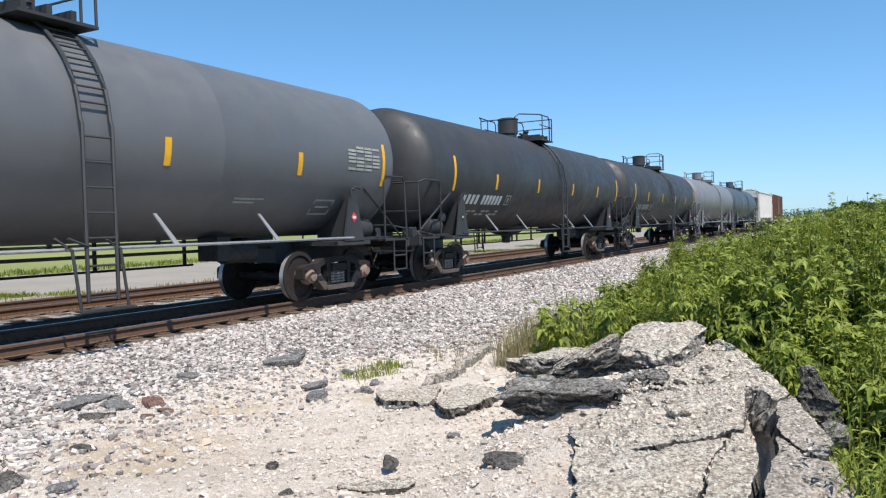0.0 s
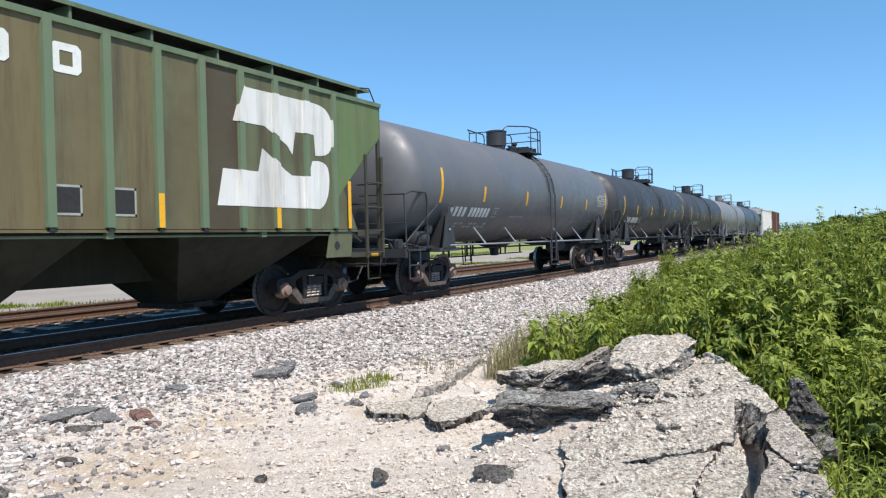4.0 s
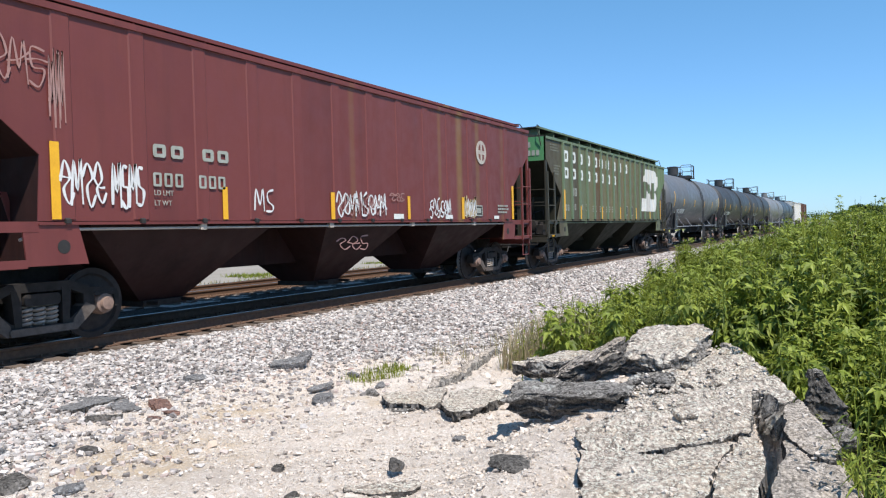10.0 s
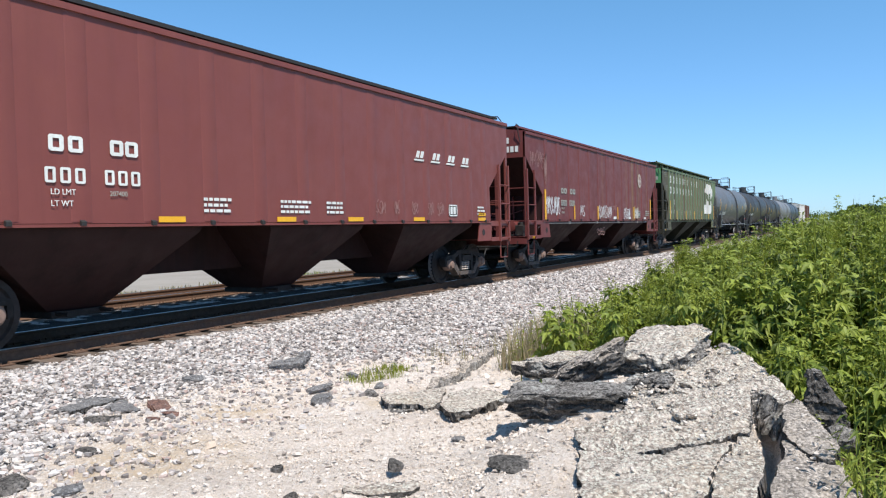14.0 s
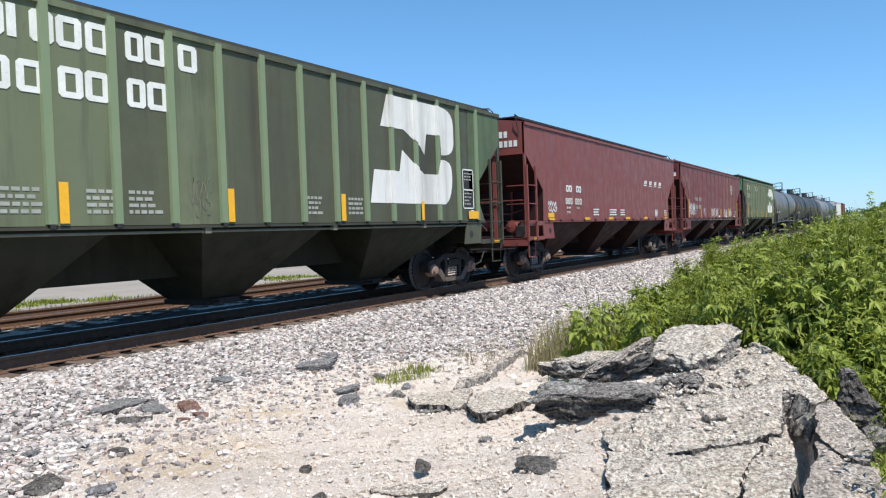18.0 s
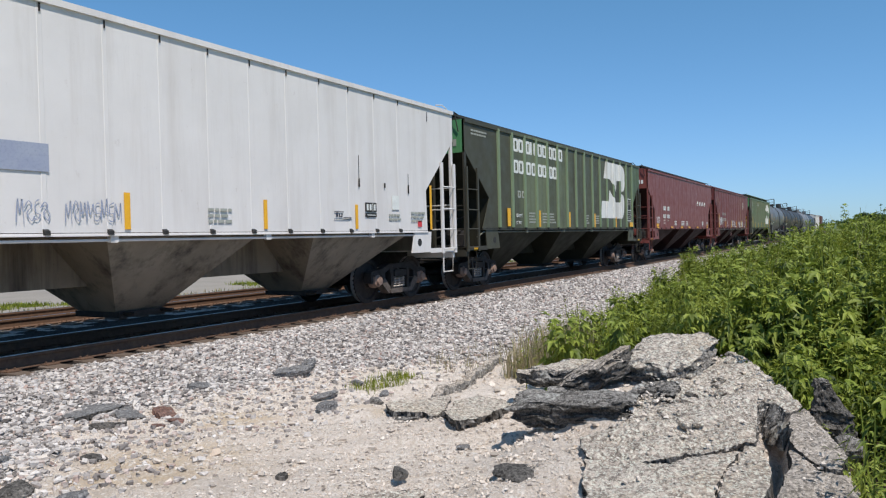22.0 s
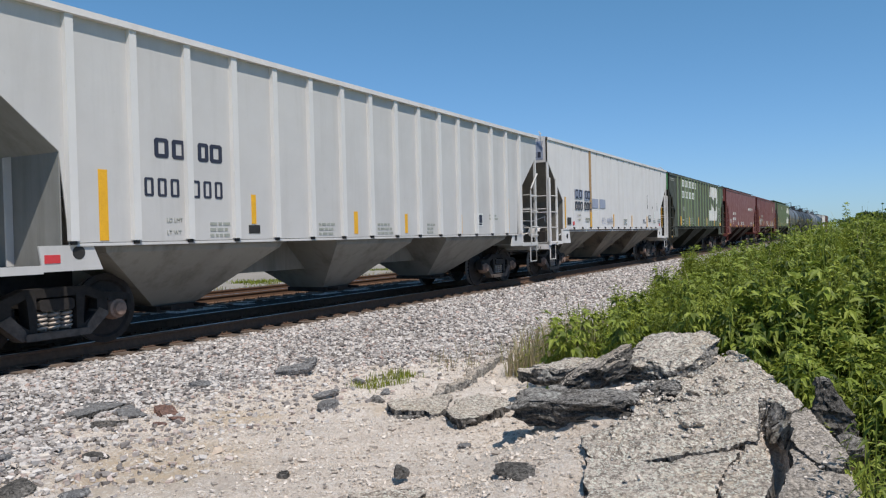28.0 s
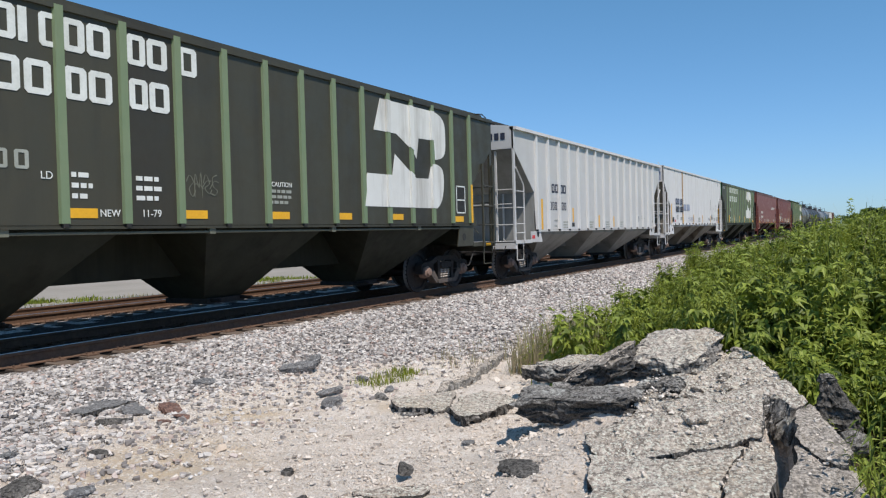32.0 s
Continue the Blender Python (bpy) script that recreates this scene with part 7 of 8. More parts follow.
curb([(6.70, 3.88), (7.22, 3.96), (7.70, 3.99), (8.33, 4.15), (9.10, 4.38), (9.75, 4.45)], 0.12, 0.10, 17, SLAB_GREY, SLAB_MID, "long curved strip of broken curb lying on gravel")
for k, (x, y, r, mat) in enumerate(((6.25, 4.85, 0.12, SLATE), (6.62, 4.50, 0.09, SLAB_MID), (3.98, 5.50, 0.09, SLAB_DARK), (5.00, 5.95, 0.06, BROWN_STONE), (3.55, 6.05, 0.09, SLATE), (3.90, 3.32, 0.05, SLAB_DARK), (5.55, 2.92, 0.05, SLATE), (7.15, 4.75, 0.07, SLATE), (7.40, 5.30, 0.08, SLATE))):
    crag("loose_rock", x, y, float(ground_height(x, y)) + r * 0.25, r * 1.35, r * 0.9, r * 0.6, 300 + k, mat, "dark rock lying in the gravel" if mat is SLAB_DARK else "grey rock lying in the gravel" if mat is not BROWN_STONE else "brown rock lying in the gravel", 53 * k)
crust([(4.712, 6.968), (4.939, 7.187), (5.215, 7.347), (5.419, 7.063), (5.379, 6.868), (4.918, 6.845), (4.738, 6.786)], 0.10, 118, "flat grey slate-like stone lying on the ballast", z0=-0.36, sx=0.0, top=SLATE, side=SLAB_DARK, bite=0.006, relief=0.4)
crust([(5.261, 6.934), (5.441, 7.058), (5.49, 6.938), (5.2, 6.357), (5.029, 6.522)], 0.08, 119, "thin grey stone on the ballast", z0=-0.395, sx=0.0, top=SLATE, side=SLATE, bite=0.006, relief=0.5)
crust([(5.538, 6.66), (5.673, 6.617), (5.532, 6.327), (5.18, 5.79), (5.179, 5.969), (5.364, 6.402)], 0.08, 120, "brown stone lying on gravel", z0=-0.40, sx=0.0, top=BROWN_STONE, side=BROWN_STONE, bite=0.006)
slab("flat_stone", 4.80, 6.40, -0.38, 0.34, 0.16, 0.12, 24, -14, 6, 21, SLAB_DARK, SLAB_DARK, "dark stone half buried in gravel")
slab("flat_stone", 6.36, 6.80, -0.32, 0.34, 0.16, 0.08, 60, 22, 10, 22, SLATE, SLATE, "grey stone tipped up on gravel")
slab("flat_stone", 7.62, 6.46, -0.32, 0.52, 0.24, 0.08, 4, 14, -6, 23, SLATE, SLATE, "grey stone tipped up on gravel")
slab("flat_stone", 7.95, 6.50, -0.30, 0.22, 0.16, 0.07, 30, 22, -26, 24, SLATE, SLATE, "grey stone tipped up on gravel")
crag("loose_rock", 4.56, 2.92, -0.35, 0.077, 0.066, 0.050, 25, SLAB_DARK, "small dark rock lying on gravel", 10)
crag("loose_rock", 3.14, 5.22, -0.38, 0.187, 0.143, 0.050, 28, SLAB_DARK, "dark grey rock in the gravel", 0)
crag("loose_rock", 3.30, 4.80, -0.40, 0.110, 0.088, 0.040, 29, SLATE, "grey rock in the gravel", 0)
slab("loose_rock", 4.20, 2.78, -0.385, 0.46, 0.20, 0.06, 0, 4, 0, 30, SLAB, SLAB_DARK, "pale flat stone in the gravel", "rock", "", 0.2)
crag("loose_rock", 4.62, 2.03, float(ground_height(4.62, 2.03)) + 0.006, 0.16, 0.175, 0.05, 31, SLAB_DARK, "flat dark stone at the foot of the heap", 10)
crag("loose_rock", 6.70, 5.25, -0.39, 0.165, 0.055, 0.040, 33, SLATE, "grey stone in the gravel", -30)
crag("loose_rock", 8.32, 8.20, -0.20, 0.121, 0.055, 0.035, 34, SLAB_DARK, "small dark rock on the ballast", 4)
slab("loose_rock", 4.25, 3.75, -0.385, 0.09, 0.08, 0.06, 0, 4, 0, 35, SLAB_DARK, SLAB_DARK, "small dark pebble on gravel", "rock", "", 0.2)


# ---- loose stones ----
def block():
    """A cube of triangles, the start of every angular stone."""
    v = np.array([(x, y, z) for z in (-1, 1) for y in (-1, 1) for x in (-1, 1)], float) / 3 ** 0.5
    f = np.array([(0, 2, 3), (0, 3, 1), (4, 5, 7), (4, 7, 6), (0, 1, 5), (0, 5, 4), (2, 6, 7), (2, 7, 3), (0, 4, 6), (0, 6, 2), (1, 3, 7), (1, 7, 5)])
    return v, f


def stones_mesh(name, xy, size, mat, rng, sink=0.25, flat=0.7):
    n = len(xy)
    bv, bf = block()
    v = bv[None] * (1.12 + rng.uniform(-0.40, 0.30, (n, 8, 1))) + rng.uniform(-0.16, 0.16, (n, 8, 3))
    v = v * np.stack([rng.uniform(0.85, 1.5, n), rng.uniform(0.7, 1.1, n), rng.uniform(flat - 0.25, flat + 0.12, n)], -1)[:, None]
    az, tip, way = rng.uniform(0, 2 * math.pi, n), rng.normal(0, 0.38, n), rng.uniform(0, 2 * math.pi, n)
    turn = lambda a, z: np.stack([np.stack([np.cos(a), -np.sin(a), 0 * a], -1), np.stack([np.sin(a), np.cos(a), 0 * a], -1), np.stack([0 * a, 0 * a, 1 + 0 * a], -1)], 1)
    tilt = np.stack([np.stack([1 + 0 * tip, 0 * tip, 0 * tip], -1), np.stack([0 * tip, np.cos(tip), -np.sin(tip)], -1), np.stack([0 * tip, np.sin(tip), np.cos(tip)], -1)], 1)
    spin = np.einsum("nij,njk,nkl->nil", turn(way, 0), tilt, turn(az, 0))
    v = np.einsum("nij,nkj->nki", spin, v) * (size / 2)[:, None, None]
    base = np.stack([xy[:, 0], xy[:, 1], ground_height(xy[:, 0], xy[:, 1]) + size * (0.5 - sink) * 0.8], -1)
    v = (v + base[:, None]).reshape(-1, 3)
    f = (bf[None] + 8 * np.arange(n)[:, None, None]).reshape(-1, 3)
    return raw_mesh(name, v, f, mat)


def raw_mesh(name, v, f, mat):
    me = bpy.data.meshes.new(name)
    me.vertices.add(len(v))
    me.vertices.foreach_set("co", np.ascontiguousarray(v, np.float32).ravel())
    k = f.shape[1]
    me.loops.add(f.size)
    me.loops.foreach_set("vertex_index", np.ascontiguousarray(f, np.int32).ravel())
    me.polygons.add(len(f))
    me.polygons.foreach_set("loop_start", np.arange(0, f.size, k, dtype=np.int32))
    me.update(calc_edges=True)
    me.shade_flat()
    me.materials.append(mat)
    return me


def scatter(rng, x0, x1, y0, y1, per_m2):
    n = int((x1 - x0) * (y1 - y0) * per_m2)
    return np.stack([rng.uniform(x0, x1, n), rng.uniform(y0, y1, n)], -1)


def ballast():
    rng = np.random.default_rng(11)
    sets = [scatter(rng, 2.2, 11, 4.3, 8.75, 760), scatter(rng, 11, 19, 3.2, 8.75, 420), scatter(rng, 19, 42, 3.2, 8.75, 200)]
    xy = np.concatenate(sets)
    edge = xy[:, 1] + 0.25 * ripple(xy[:, 0], xy[:, 1], 1.3, 0.9) + rng.normal(0, 0.16, len(xy))
    xy = xy[edge > 6.55 - 2.1 * smooth(7.6, 11.5, xy[:, 0]) - 0.9 * smooth(4.6, 3.6, xy[:, 0]) - 2.6 * rng.random(len(xy)) ** 7]
    size = (0.032 + 0.046 * rng.random(len(xy)) ** 1.6) * np.where(xy[:, 0] > 19, 1.5, np.where(xy[:, 0] > 11, 1.2, 1.0))
    tagged(new("ballast_stones", stones_mesh("ballast_stones", xy, size, BALLAST_STONE, rng)), "grey and white crushed ballast stones", "ballast", kind="stuff")


def chips():
    rng = np.random.default_rng(12)
    xy = np.concatenate([scatter(rng, 2.4, 6.5, -0.2, 6.9, 900), scatter(rng, 6.5, 11, 0.0, 6.0, 500), scatter(rng, 4.0, 7.2, 0.1, 2.6, 160), scatter(rng, 3.6, 6.2, 1.4, 3.2, 420)])
    keep = rng.random(len(xy)) < 0.35 + 0.65 * (ripple(xy[:, 0], xy[:, 1], 1.1, 0.3) > -0.2)
    xy = xy[keep & (xy[:, 1] > heap_side(xy[:, 0]) * (xy[:, 0] < 7.6))]
    size = 0.008 + 0.030 * rng.random(len(xy)) ** 4
    tagged(new("gravel_chips", stones_mesh("gravel_chips", xy, size, CHIP_STONE, rng, 0.3)), "pale limestone chips over the ground", "gravel", kind="stuff")
    xy = scatter(rng, 4.0, 7.0, 0.1, 1.56, 420)
    xy = xy[(xy[:, 1] > heap_side(xy[:, 0]) + 0.03) & (rng.random(len(xy)) < 0.25 + 0.75 * smooth(4.9, 5.5, xy[:, 0])) & (np.abs(xy[:, 1] - 0.47) > 0.10)]
    size = 0.008 + 0.034 * rng.random(len(xy)) ** 2.5
    me = stones_mesh("gravel_chips", xy, size, CHIP_STONE, rng, 0.3)
    co = np.zeros(len(me.vertices) * 3, np.float32)
    me.vertices.foreach_get("co", co)
    co = co.reshape(-1, 8, 3)
    co[:, :, 2] += (np.maximum(heap_plane(xy[:, 0]), ground_height(xy[:, 0], xy[:, 1])) - ground_height(xy[:, 0], xy[:, 1]))[:, None]
    me.vertices.foreach_set("co", co.ravel())
    tagged(new("gravel_chips", me), "pale chips strewn over the slabs", "gravel", kind="stuff")
    xy = np.concatenate([scatter(rng, 2.6, 10, 2.2, 6.8, 14), scatter(rng, 5.2, 7.0, 1.1, 3.0, 20)])
    size = 0.03 + 0.065 * rng.random(len(xy)) ** 2
    tagged(new("rubble_bits", stones_mesh("rubble_bits", xy, size, CHIP_STONE, rng, 0.3, 0.5)), "small broken bits of pavement", "rubble", kind="stuff")


def single_stones():
    """The nearest ballast stones, each a piece of its own."""
    rng = np.random.default_rng(13)
    bed = tagged(new("ballast_bed"), "coarse grey ballast stones by the track", "ballast", kind="structure")
    kinds = []
    for k in range(8):
        me = stones_mesh("stone", np.array([[0.0, 0.0]]), np.array([1.0]), BALLAST_STONE, rng, 0.5)
        co = np.zeros(24, np.float32)
        me.vertices.foreach_get("co", co)
        co = co.reshape(-1, 3)
        co[:, 2] -= ground_height(0, 0)
        me.vertices.foreach_set("co", co.ravel())
        kinds.append(me)
    for k in range(290):
        x, y = float(rng.uniform(3.4, 8.5)), float(rng.uniform(6.6, 8.6))
        ob = part("stone", kinds[k % 8], BALLAST_STONE, bed, "", (x, y, float(ground_height(x, y)) + 0.02))
        s = float(rng.uniform(0.05, 0.10))
        ob.scale = (s, s, s * 0.85)
        ob.rotation_euler.z = float(rng.uniform(0, 6.28))


ballast()
chips()


# ---- weeds ----
def weed_height(x, y):
    h = 0.80 + 0.79 * smooth(3.4, -0.3, y) + 0.40 * smooth(11, 19, x)
    return h * (0.88 + 0.15 * ripple(x, y, 0.9, 0.5) / 1.6 + 0.10 * ripple(x, y, 2.3, 1.7) / 1.6)


def left_edge(x):
    return 3.30 - 0.16 * smooth(10.2, 9.2, x) + 0.75 * smooth(11, 26, x) + 0.25 * np.sin(x * 1.3) + 0.15 * np.sin(x * 3.1 + 1)


def leaves(origins, dirs, ups, length, width, lobes=3):
    """Lobed leaves: each lobe a folded lance of four triangles."""
    n = len(origins)
    side = np.cross(dirs, ups)
    side /= np.linalg.norm(side, axis=1)[:, None] + 1e-9
    up = np.cross(side, dirs)
    vs, fs = [], []
    count = 0
    for a, k in ((0.0, 1.0), (0.75, 0.78), (-0.75, 0.78))[:lobes]:
        d = dirs * math.cos(a) + side * math.sin(a)
        s = np.cross(d, up)
        L, W = (length * k)[:, None], (width * k)[:, None]
        droop = -0.22 * L * np.array([0, 0, 1.0])
        base = origins
        mid = origins + d * L * 0.45 + up * 0.02 * L
        tip = origins + d * L + droop
        l, r = mid + s * W * 0.5 + up * W * 0.18, mid - s * W * 0.5 + up * W * 0.18
        v = np.stack([base, l, tip, r, mid], 1)
        vs.append(v.reshape(-1, 3))
        o = count + 5 * np.arange(n)[:, None, None]
        fs.append((np.array([(0, 1, 4), (1, 2, 4), (2, 3, 4), (3, 0, 4)])[None] + o).reshape(-1, 3))
        count += 5 * n
    return np.concatenate(vs), np.concatenate(fs)


def stalks(p0, p1, r):
    d = p1 - p0
    a = np.cross(d, np.array([0.3, 0.9, 0.1]))
    a /= np.linalg.norm(a, axis=1)[:, None] + 1e-9
    b = np.cross(d, a)
    b /= np.linalg.norm(b, axis=1)[:, None] + 1e-9
    ring = [a, -0.5 * a + 0.87 * b, -0.5 * a - 0.87 * b]
    v = np.stack([p0 + q * r[:, None] for q in ring] + [p1 + q * r[:, None] * 0.4 for q in ring], 1).reshape(-1, 3)
    o = 6 * np.arange(len(p0))[:, None, None]
    f = (np.array([(0, 1, 4), (0, 4, 3), (1, 2, 5), (1, 5, 4), (2, 0, 3), (2, 3, 5)])[None] + o).reshape(-1, 3)
    return v, f


def plants(name, xy, h, rng, mat, label, per_m=20, size=0.17, slim=0.42, lean=0.12, low=0.12, lobes=3, droop=0.30):
    """Upright leafy weeds, one mesh."""
    n = len(xy)
    z0 = ground_height(xy[:, 0], xy[:, 1]) - 0.03
    foot = np.column_stack([xy, z0])
    off = rng.normal(0, lean, (n, 2)) * h[:, None]
    top = foot + np.column_stack([off, h])
    v1, f1 = stalks(foot, top, 0.005 + 0.004 * h)
    k = np.maximum(4, (h * per_m).astype(int))
    idx = np.repeat(np.arange(n), k)
    u = low + (1 - low) * rng.random(len(idx)) ** 0.75
    o = foot[idx] + (top - foot)[idx] * u[:, None]
    az = rng.uniform(0, 2 * math.pi, len(idx))
    el = rng.uniform(-1.15, droop, len(idx)) + 0.7 * (u > 0.92)
    d = np.stack([np.cos(az) * np.cos(el), np.sin(az) * np.cos(el), np.sin(el)], -1)
    o = o + d * (0.04 + 0.10 * rng.random(len(idx)) * (1.1 - u))[:, None]
    up = np.tile([0, 0, 1.0], (len(idx), 1)) + rng.normal(0, 0.25, (len(idx), 3))
    s = size * rng.uniform(0.55, 1.25, len(idx)) * (1.15 - 0.45 * u)
    v2, f2 = leaves(o, d, up, s, s * slim, lobes)
    v = np.concatenate([v1, v2])
    f = np.concatenate([f1, f2 + len(v1)])
    return tagged(new(name, raw_mesh(name, v, f, mat)), label, "weeds", kind="stuff")


def grass(name, xy, h, rng, mat, label, blades=14, spread=0.07, width=0.006):
    n = len(xy)
    idx = np.repeat(np.arange(n), blades)
    m = len(idx)
    xyb = xy[idx] + rng.normal(0, spread, (m, 2))
    z = ground_height(xyb[:, 0], xyb[:, 1]) - 0.01
    p0 = np.column_stack([xyb, z])
    hh = h[idx] * rng.uniform(0.5, 1.15, m)
    az = rng.uniform(0, 6.28, m)
    bend = rng.uniform(0.1, 0.55, m) * hh
    d = np.stack([np.cos(az), np.sin(az), 0 * az], -1)
    s = np.stack([-np.sin(az), np.cos(az), 0 * az], -1) * width
    p1 = p0 + d * (bend * 0.35)[:, None] + np.array([0, 0, 1.0]) * (hh * 0.6)[:, None]
    p2 = p0 + d * bend[:, None] + np.array([0, 0, 1.0]) * hh[:, None]
    v = np.stack([p0 - s, p0 + s, p1 + s * 0.8, p1 - s * 0.8, p2], 1).reshape(-1, 3)
    o = 5 * np.arange(m)[:, None, None]
    f = (np.array([(0, 1, 2), (0, 2, 3), (3, 2, 4)])[None] + o).reshape(-1, 3)
    return tagged(new(name, raw_mesh(name, v, f, mat)), label, "grass", kind="stuff")


def clumped(xy, rng, gap, pull):
    """Draws scattered plants towards the middles of uneven clumps."""
    cell = np.floor(xy / gap).astype(int)
    key = np.sin(cell[:, 0] * 127.1 + cell[:, 1] * 311.7) * 43758.5453
    key2 = np.sin(cell[:, 0] * 269.5 + cell[:, 1] * 183.3) * 43758.5453
    mid = (cell + 0.25 + 0.5 * np.stack([key % 1, key2 % 1], 1)) * gap
    return mid + (xy - mid) * (1 - pull), 0.80 + 0.36 * (key2 % 1)


def weeds():
    rng = np.random.default_rng(21)
    edge = lambda p: (p[:, 1] < left_edge(p[:, 0])) & (p[:, 1] > -0.10 * p[:, 0] - 0.9)
    near = scatter(rng, 7.5, 15.5, -2.6, 4.6, 27)
    near = near[edge(near) & (near[:, 0] + 0.5 * near[:, 1] > 8.15 + 0.8 * smooth(1.3, 3.5, near[:, 1]))]
    near, grown = clumped(near, rng, 0.62, 0.45)
    tall = weed_height(near[:, 0], near[:, 1]) * rng.uniform(0.66, 1.10, len(near)) * grown
    pick = rng.random(len(near)) < 0.75
    plants("weed_thicket", near[pick], tall[pick], rng, WEED, "dense tall green weeds with drooping lobed leaves", 29, 0.18, 0.38, droop=-0.10)
    plants("weed_thicket", near[~pick], tall[~pick], rng, WEED, "tall green weeds with long narrow leaves", 30, 0.17, 0.20, 0.10, 0.15, 1)
    mid = scatter(rng, 15.5, 30, -3.5, 5.2, 15)
    mid = mid[(mid[:, 1] < left_edge(mid[:, 0])) & (mid[:, 1] > -0.10 * mid[:, 0] - 0.6)]
    plants("weed_thicket", mid, weed_height(mid[:, 0], mid[:, 1]) * rng.uniform(0.8, 1.15, len(mid)), rng, WEED, "dense tall green weeds further along the track", 18, 0.18, 0.34)
    far = scatter(rng, 30, 75, -7, 5.6, 4)
    far = far[far[:, 1] < left_edge(far[:, 0]) + 0.3]
    plants("weed_thicket", far, weed_height(far[:, 0], far[:, 1]) * rng.uniform(0.7, 1.0, len(far)), rng, WEED, "green weeds far along the track", 8, 0.30)
    light = scatter(rng, 7.8, 22, -2.2, 4.8, 20)
    light = light[(light[:, 1] < left_edge(light[:, 0]) + 0.25) & (light[:, 1] > -0.10 * light[:, 0] - 0.6) & (light[:, 0] + 0.5 * light[:, 1] > 8.3 + 0.6 * smooth(1.3, 3.5, light[:, 1]))]
    light, grown = clumped(light, rng, 0.62, 0.5)
    plants("weed_thicket", light, weed_height(light[:, 0], light[:, 1]) * grown * rng.uniform(0.78, 1.04, len(light)), rng, WEED_LIGHT, "pale yellow-green weed tops among the thicket", 44, 0.105, 0.26, 0.07, 0.42, 1, 0.8)
    side = scatter(rng, 3.9, 8.2, -1.6, 1.0, 46)
    side = side[side[:, 1] < heap_side(side[:, 0]) - 0.03]
    open_ = (side[:, 0] > 5.0) & (side[:, 0] < 6.35) & (side[:, 1] > -0.30)
    low = side[open_]
    plants("weed_thicket", low, rng.uniform(0.12, 0.26, len(low)), rng, WEED, "low weeds round the dark rock", 90, 0.11, 0.22, 0.2, 0.05, 1)
    side = side[~open_]
    front = side[side[:, 0] < 5.9]
    side = side[side[:, 0] >= 5.7]
    plants("weed_thicket", front, rng.uniform(0.34, 0.70, len(front)), rng, WEED, "low green weeds at the foot of the rubble", 50, 0.13, 0.20, 0.12, 0.05, 1)
    gold = rng.random(len(side)) < 0.16
    plants("weed_thicket", side[gold], rng.uniform(0.45, 0.85, int(gold.sum())), rng, WEED_LIGHT, "feathery yellow-green weeds beside the rubble", 60, 0.11, 0.17, 0.10, 0.3, 1, 0.6)
    side = side[~gold]
    plants("weed_thicket", side, rng.uniform(0.35, 0.80, len(side)), rng, WEED, "dark green drooping weeds beside the rubble", 30, 0.17, 0.30, 0.12, 0.1, 3)
    step = scatter(rng, 6.9, 8.6, -1.4, 1.5, 26)
    rise = step[:, 0] + 0.5 * step[:, 1]
    keep = (rise > 7.25) & (rise < 8.4) & (step[:, 1] < heap_side(step[:, 0]) - 0.05) & (step[:, 1] > -1.3)
    step, rise = step[keep], rise[keep]
    plants("weed_thicket", step, (0.60 + 0.75 * smooth(7.3, 8.4, rise)) * rng.uniform(0.75, 1.15, len(step)), rng, WEED, "green lobed weeds rising behind the rubble", 24, 0.20, 0.34, 0.12, 0.08)
    g = scatter(rng, 8.3, 9.7, 3.15, 3.85, 70)
    grass("dry_grass", g, rng.uniform(0.30, 0.70, len(g)), rng, DRY, "dry tan grass tuft beside the slabs", 13, 0.07, 0.005)
    g = scatter(rng, 9.2, 11.4, 3.10, 4.00, 60)
    grass("dry_grass", g, rng.uniform(0.25, 0.62, len(g)), rng, DRY, "dry tan grass at the edge of the weeds", 14, 0.07)
    g = scatter(rng, 7.2, 8.0, 4.75, 5.3, 110)
    grass("grass_tuft", g, rng.uniform(0.06, 0.16, len(g)), rng, WEED_LIGHT, "small green grass tuft in the gravel", 12, 0.05, 0.004)
    g = scatter(rng, 8.5, 10.5, 4.2, 5.3, 8)
    grass("grass_tuft", g, rng.uniform(0.12, 0.3, len(g)), rng, DRY, "thin dry grass on the gravel", 10, 0.06, 0.004)
    g = scatter(rng, 14, 60, 3.6, 4.5, 6)
    grass("verge_grass", g, rng.uniform(0.2, 0.5, len(g)), rng, WEED_LIGHT, "green grass along the ballast edge", 12, 0.12, 0.012)
    g = scatter(rng, 8, 60, 18.4, 20.2, 5)
    grass("verge_grass", g, rng.uniform(0.08, 0.22, len(g)), rng, DRY, "grass beyond the second track", 10, 0.15, 0.02)
    g = scatter(rng, 9, 70, 18.6, 23.5, 14)
    g = g[(ripple(g[:, 0], g[:, 1], 0.55, 1.1) + 0.5 * ripple(g[:, 0], g[:, 1], 1.7, 0.4) > 0.75)]
    grass("verge_grass", g, rng.uniform(0.06, 0.18, len(g)), rng, WEED_LIGHT, "patchy green grass on the gravel beyond the tracks", 12, 0.16, 0.016)
    g = scatter(rng, 10, 80, 34.5, 39, 3)
    grass("verge_grass", g, rng.uniform(0.12, 0.35, len(g)), rng, WEED, "grass at the field's edge", 10, 0.3, 0.03)
    # tall thin seed stalks against the sky
    s = scatter(rng, 12, 30, -1.5, 3.2, 1.6)
    h = weed_height(s[:, 0], s[:, 1]) * rng.uniform(1.05, 1.3, len(s))
    grass("seed_stalks", s, h, rng, DRY, "thin dry seed stalks above the weeds", 3, 0.1, 0.006)


weeds()


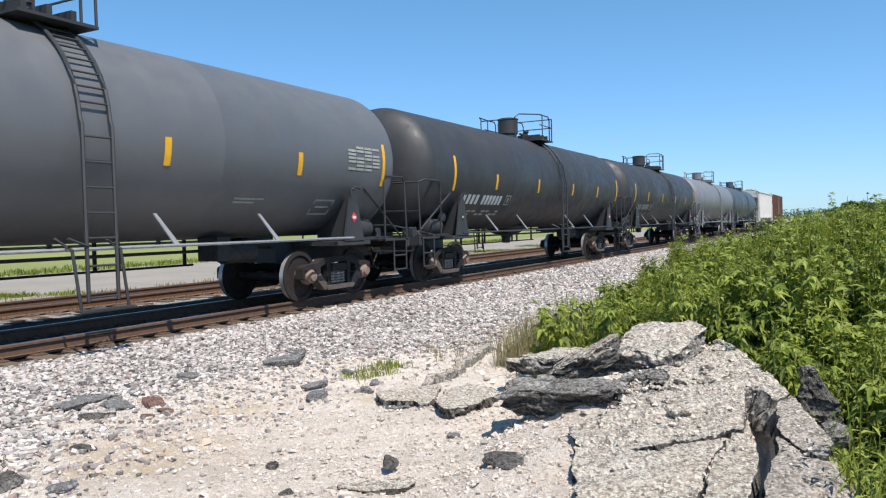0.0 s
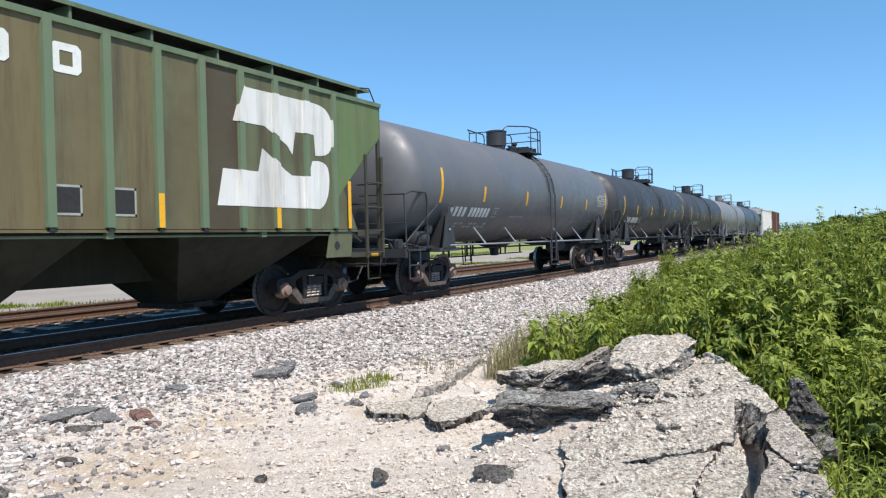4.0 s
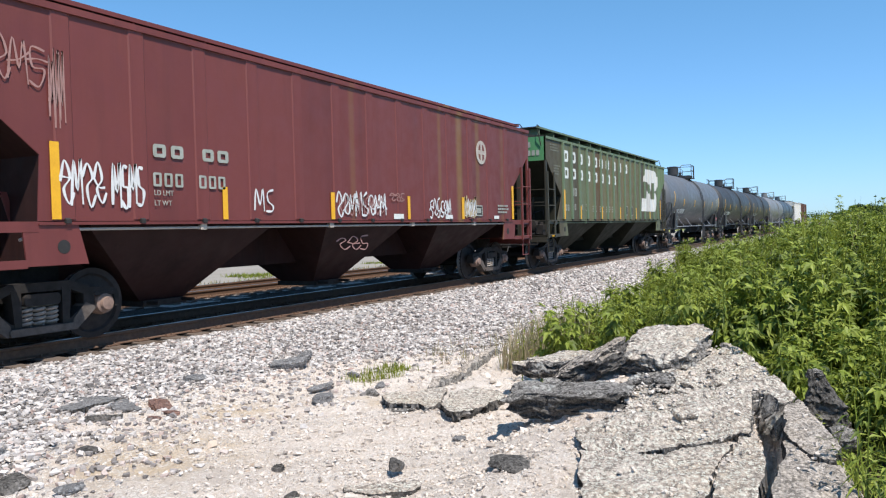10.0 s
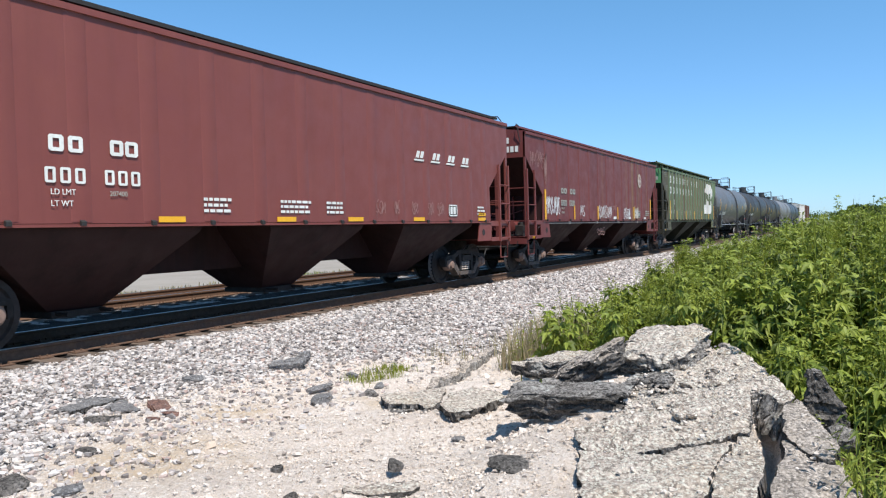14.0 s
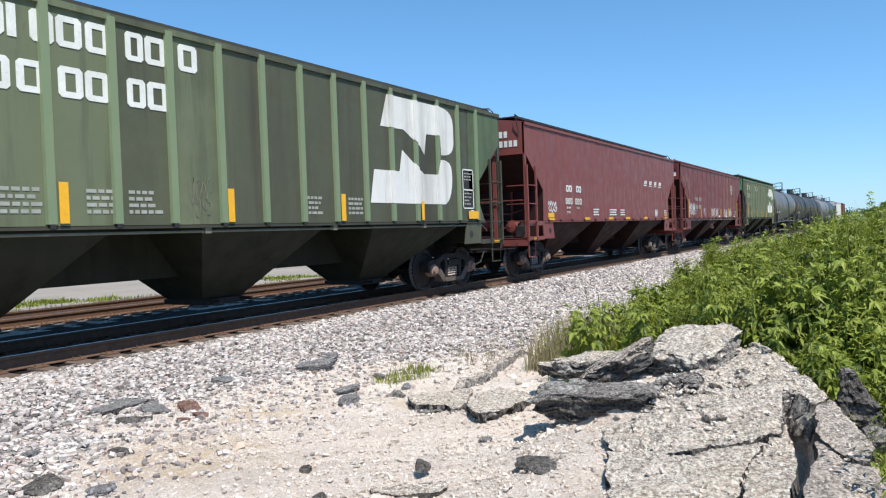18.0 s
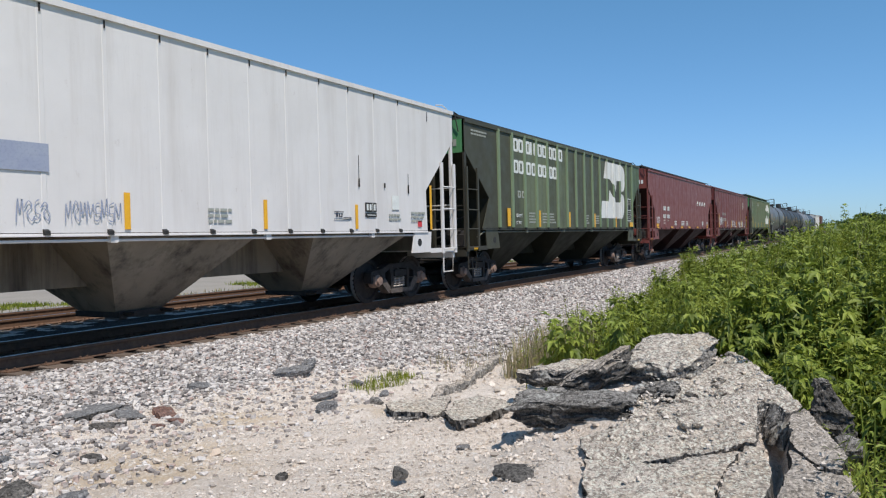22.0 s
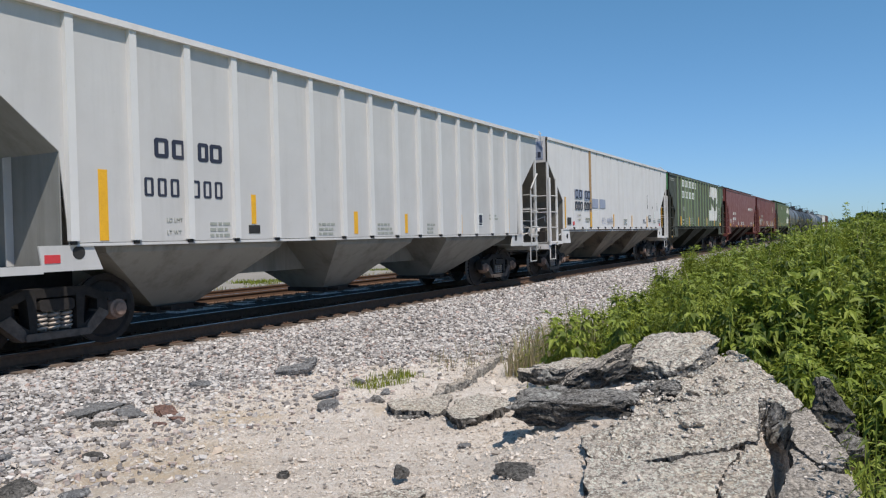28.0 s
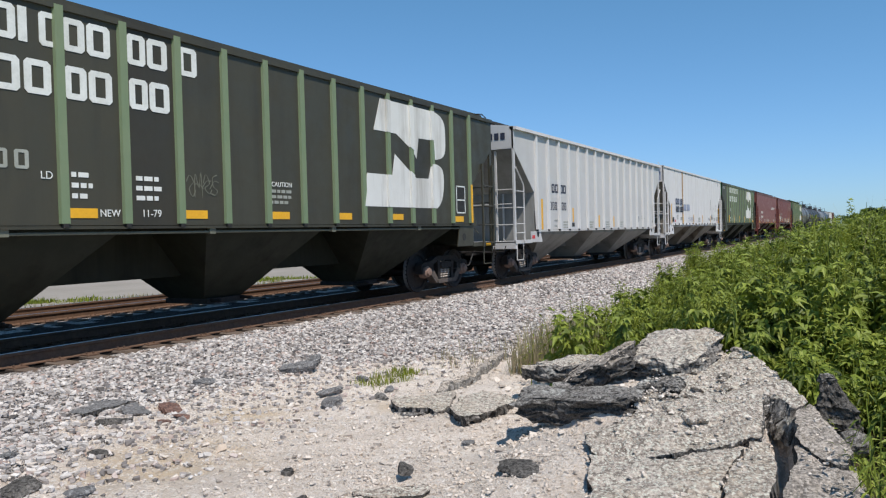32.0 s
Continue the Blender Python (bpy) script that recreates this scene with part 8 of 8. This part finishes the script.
# ---- trees ----
def tree(x, y, h, w, seed, label):
    r = random.Random(seed)
    rng = np.random.default_rng(seed)
    t = tagged(new("tree"), label, "tree", "distant trees")
    t.location = (x, y, float(ground_height(x, y)))
    s = Shape()
    s.tube([(0, 0, -0.2), (0.05, 0, h * 0.25), (0.0, 0.1, h * 0.6), (0, 0, h * 0.9)], h * 0.025, 7)
    for k in range(9):
        a, z = r.uniform(0, 6.28), h * r.uniform(0.2, 0.6)
        s.tube([(0, 0, z), (w * 0.25 * math.cos(a), w * 0.25 * math.sin(a), z + h * 0.12), (w * 0.42 * math.cos(a), w * 0.42 * math.sin(a), z + h * 0.26)], h * 0.010, 5)
    part("trunk", s, BARK, t)
    cl = 46
    cen = np.stack([rng.normal(0, w * 0.24, cl), rng.normal(0, w * 0.24, cl), h * (0.2 + 0.72 * rng.random(cl) ** 0.9)], -1)
    cen[:, :2] *= (1.15 - 0.75 * (cen[:, 2] / h - 0.3).clip(0) ** 1.3)[:, None]
    idx = np.repeat(np.arange(cl), 75)
    m = len(idx)
    o = cen[idx] + rng.normal(0, 1, (m, 3)) * np.array([w * 0.075, w * 0.075, h * 0.05])
    d = rng.normal(size=(m, 3))
    d /= np.linalg.norm(d, axis=1)[:, None]
    L = rng.uniform(0.04, 0.075, m) * w
    v, f = leaves(o, d, np.tile([0, 0.1, 1.0], (m, 1)), L, L * 0.8, 1)
    part("crown", raw_mesh("crown", v, f, TREE_LEAF), TREE_LEAF, t)
    return t


for x, y, h, w, seed in ((150, -2.2, 4.2, 7.0, 41), (158, -6.5, 4.2, 8.0, 42), (172, -11.0, 4.6, 8.5, 43), (140, -8.5, 4.6, 7.0, 44), (190, -3.5, 4.5, 9.0, 45), (215, 1.0, 4.2, 8.0, 46)):
    tree(x, y, h, w, seed, "dark green bushy tree far down the line")


def far_woods():
    rng = np.random.default_rng(31)
    vs, fs, c = [], [], 0
    for x, y, n, wid, h in ((420, 520, 130, 420, 9), (900, 500, 100, 500, 11), (90, 640, 110, 420, 9), (820, 40, 60, 120, 9), (700, -120, 80, 200, 9), (230, 60, 26, 26, 4)):
        ang = math.atan2(y, x)
        t = rng.uniform(-1, 1, n) * wid
        cx, cy = x - math.sin(ang) * t, y + math.cos(ang) * t + rng.normal(0, 8, n)
        idx = np.repeat(np.arange(n), 46)
        m = len(idx)
        hh = h * rng.uniform(0.5, 1.15, n)
        o = np.stack([cx[idx] + rng.normal(0, h * 0.5, m), cy[idx] + rng.normal(0, h * 0.5, m), -0.5 + hh[idx] * rng.random(m) ** 0.7], -1)
        d = rng.normal(size=(m, 3))
        d /= np.linalg.norm(d, axis=1)[:, None]
        L = rng.uniform(0.10, 0.22, m) * h
        v, f = leaves(o, d, np.tile([0, 0.1, 1.0], (m, 1)), L, L * 0.9, 1)
        vs.append(v)
        fs.append(f + c)
        c += len(v)
    tagged(new("far_woods", raw_mesh("far_woods", np.concatenate(vs), np.concatenate(fs), TREE_LEAF)), "dark green line of woods on the horizon", "woods", kind="stuff")


far_woods()
single_stones()


# ---- movement: the train rolls away, its wheels turn ----
def train_at(t):
    ts, ss = [r[0] for r in TRAIN], [r[1] for r in TRAIN]
    return float(np.interp(t, ts, ss))


def motions():
    rows = [(t, s) for t, s in TRAIN]
    for thing, u in CARS:
        walk(thing, [(t, pose(u + s, TRACK_Y, 0)) for t, s in rows])
    for wheel, d in WHEELS:
        walk(wheel, [(f / FPS, pose(d, 0, WHEEL_R, 0, math.degrees(train_at(f / FPS) / WHEEL_R), 0)) for f in range(0, 961, 4)])


motions()
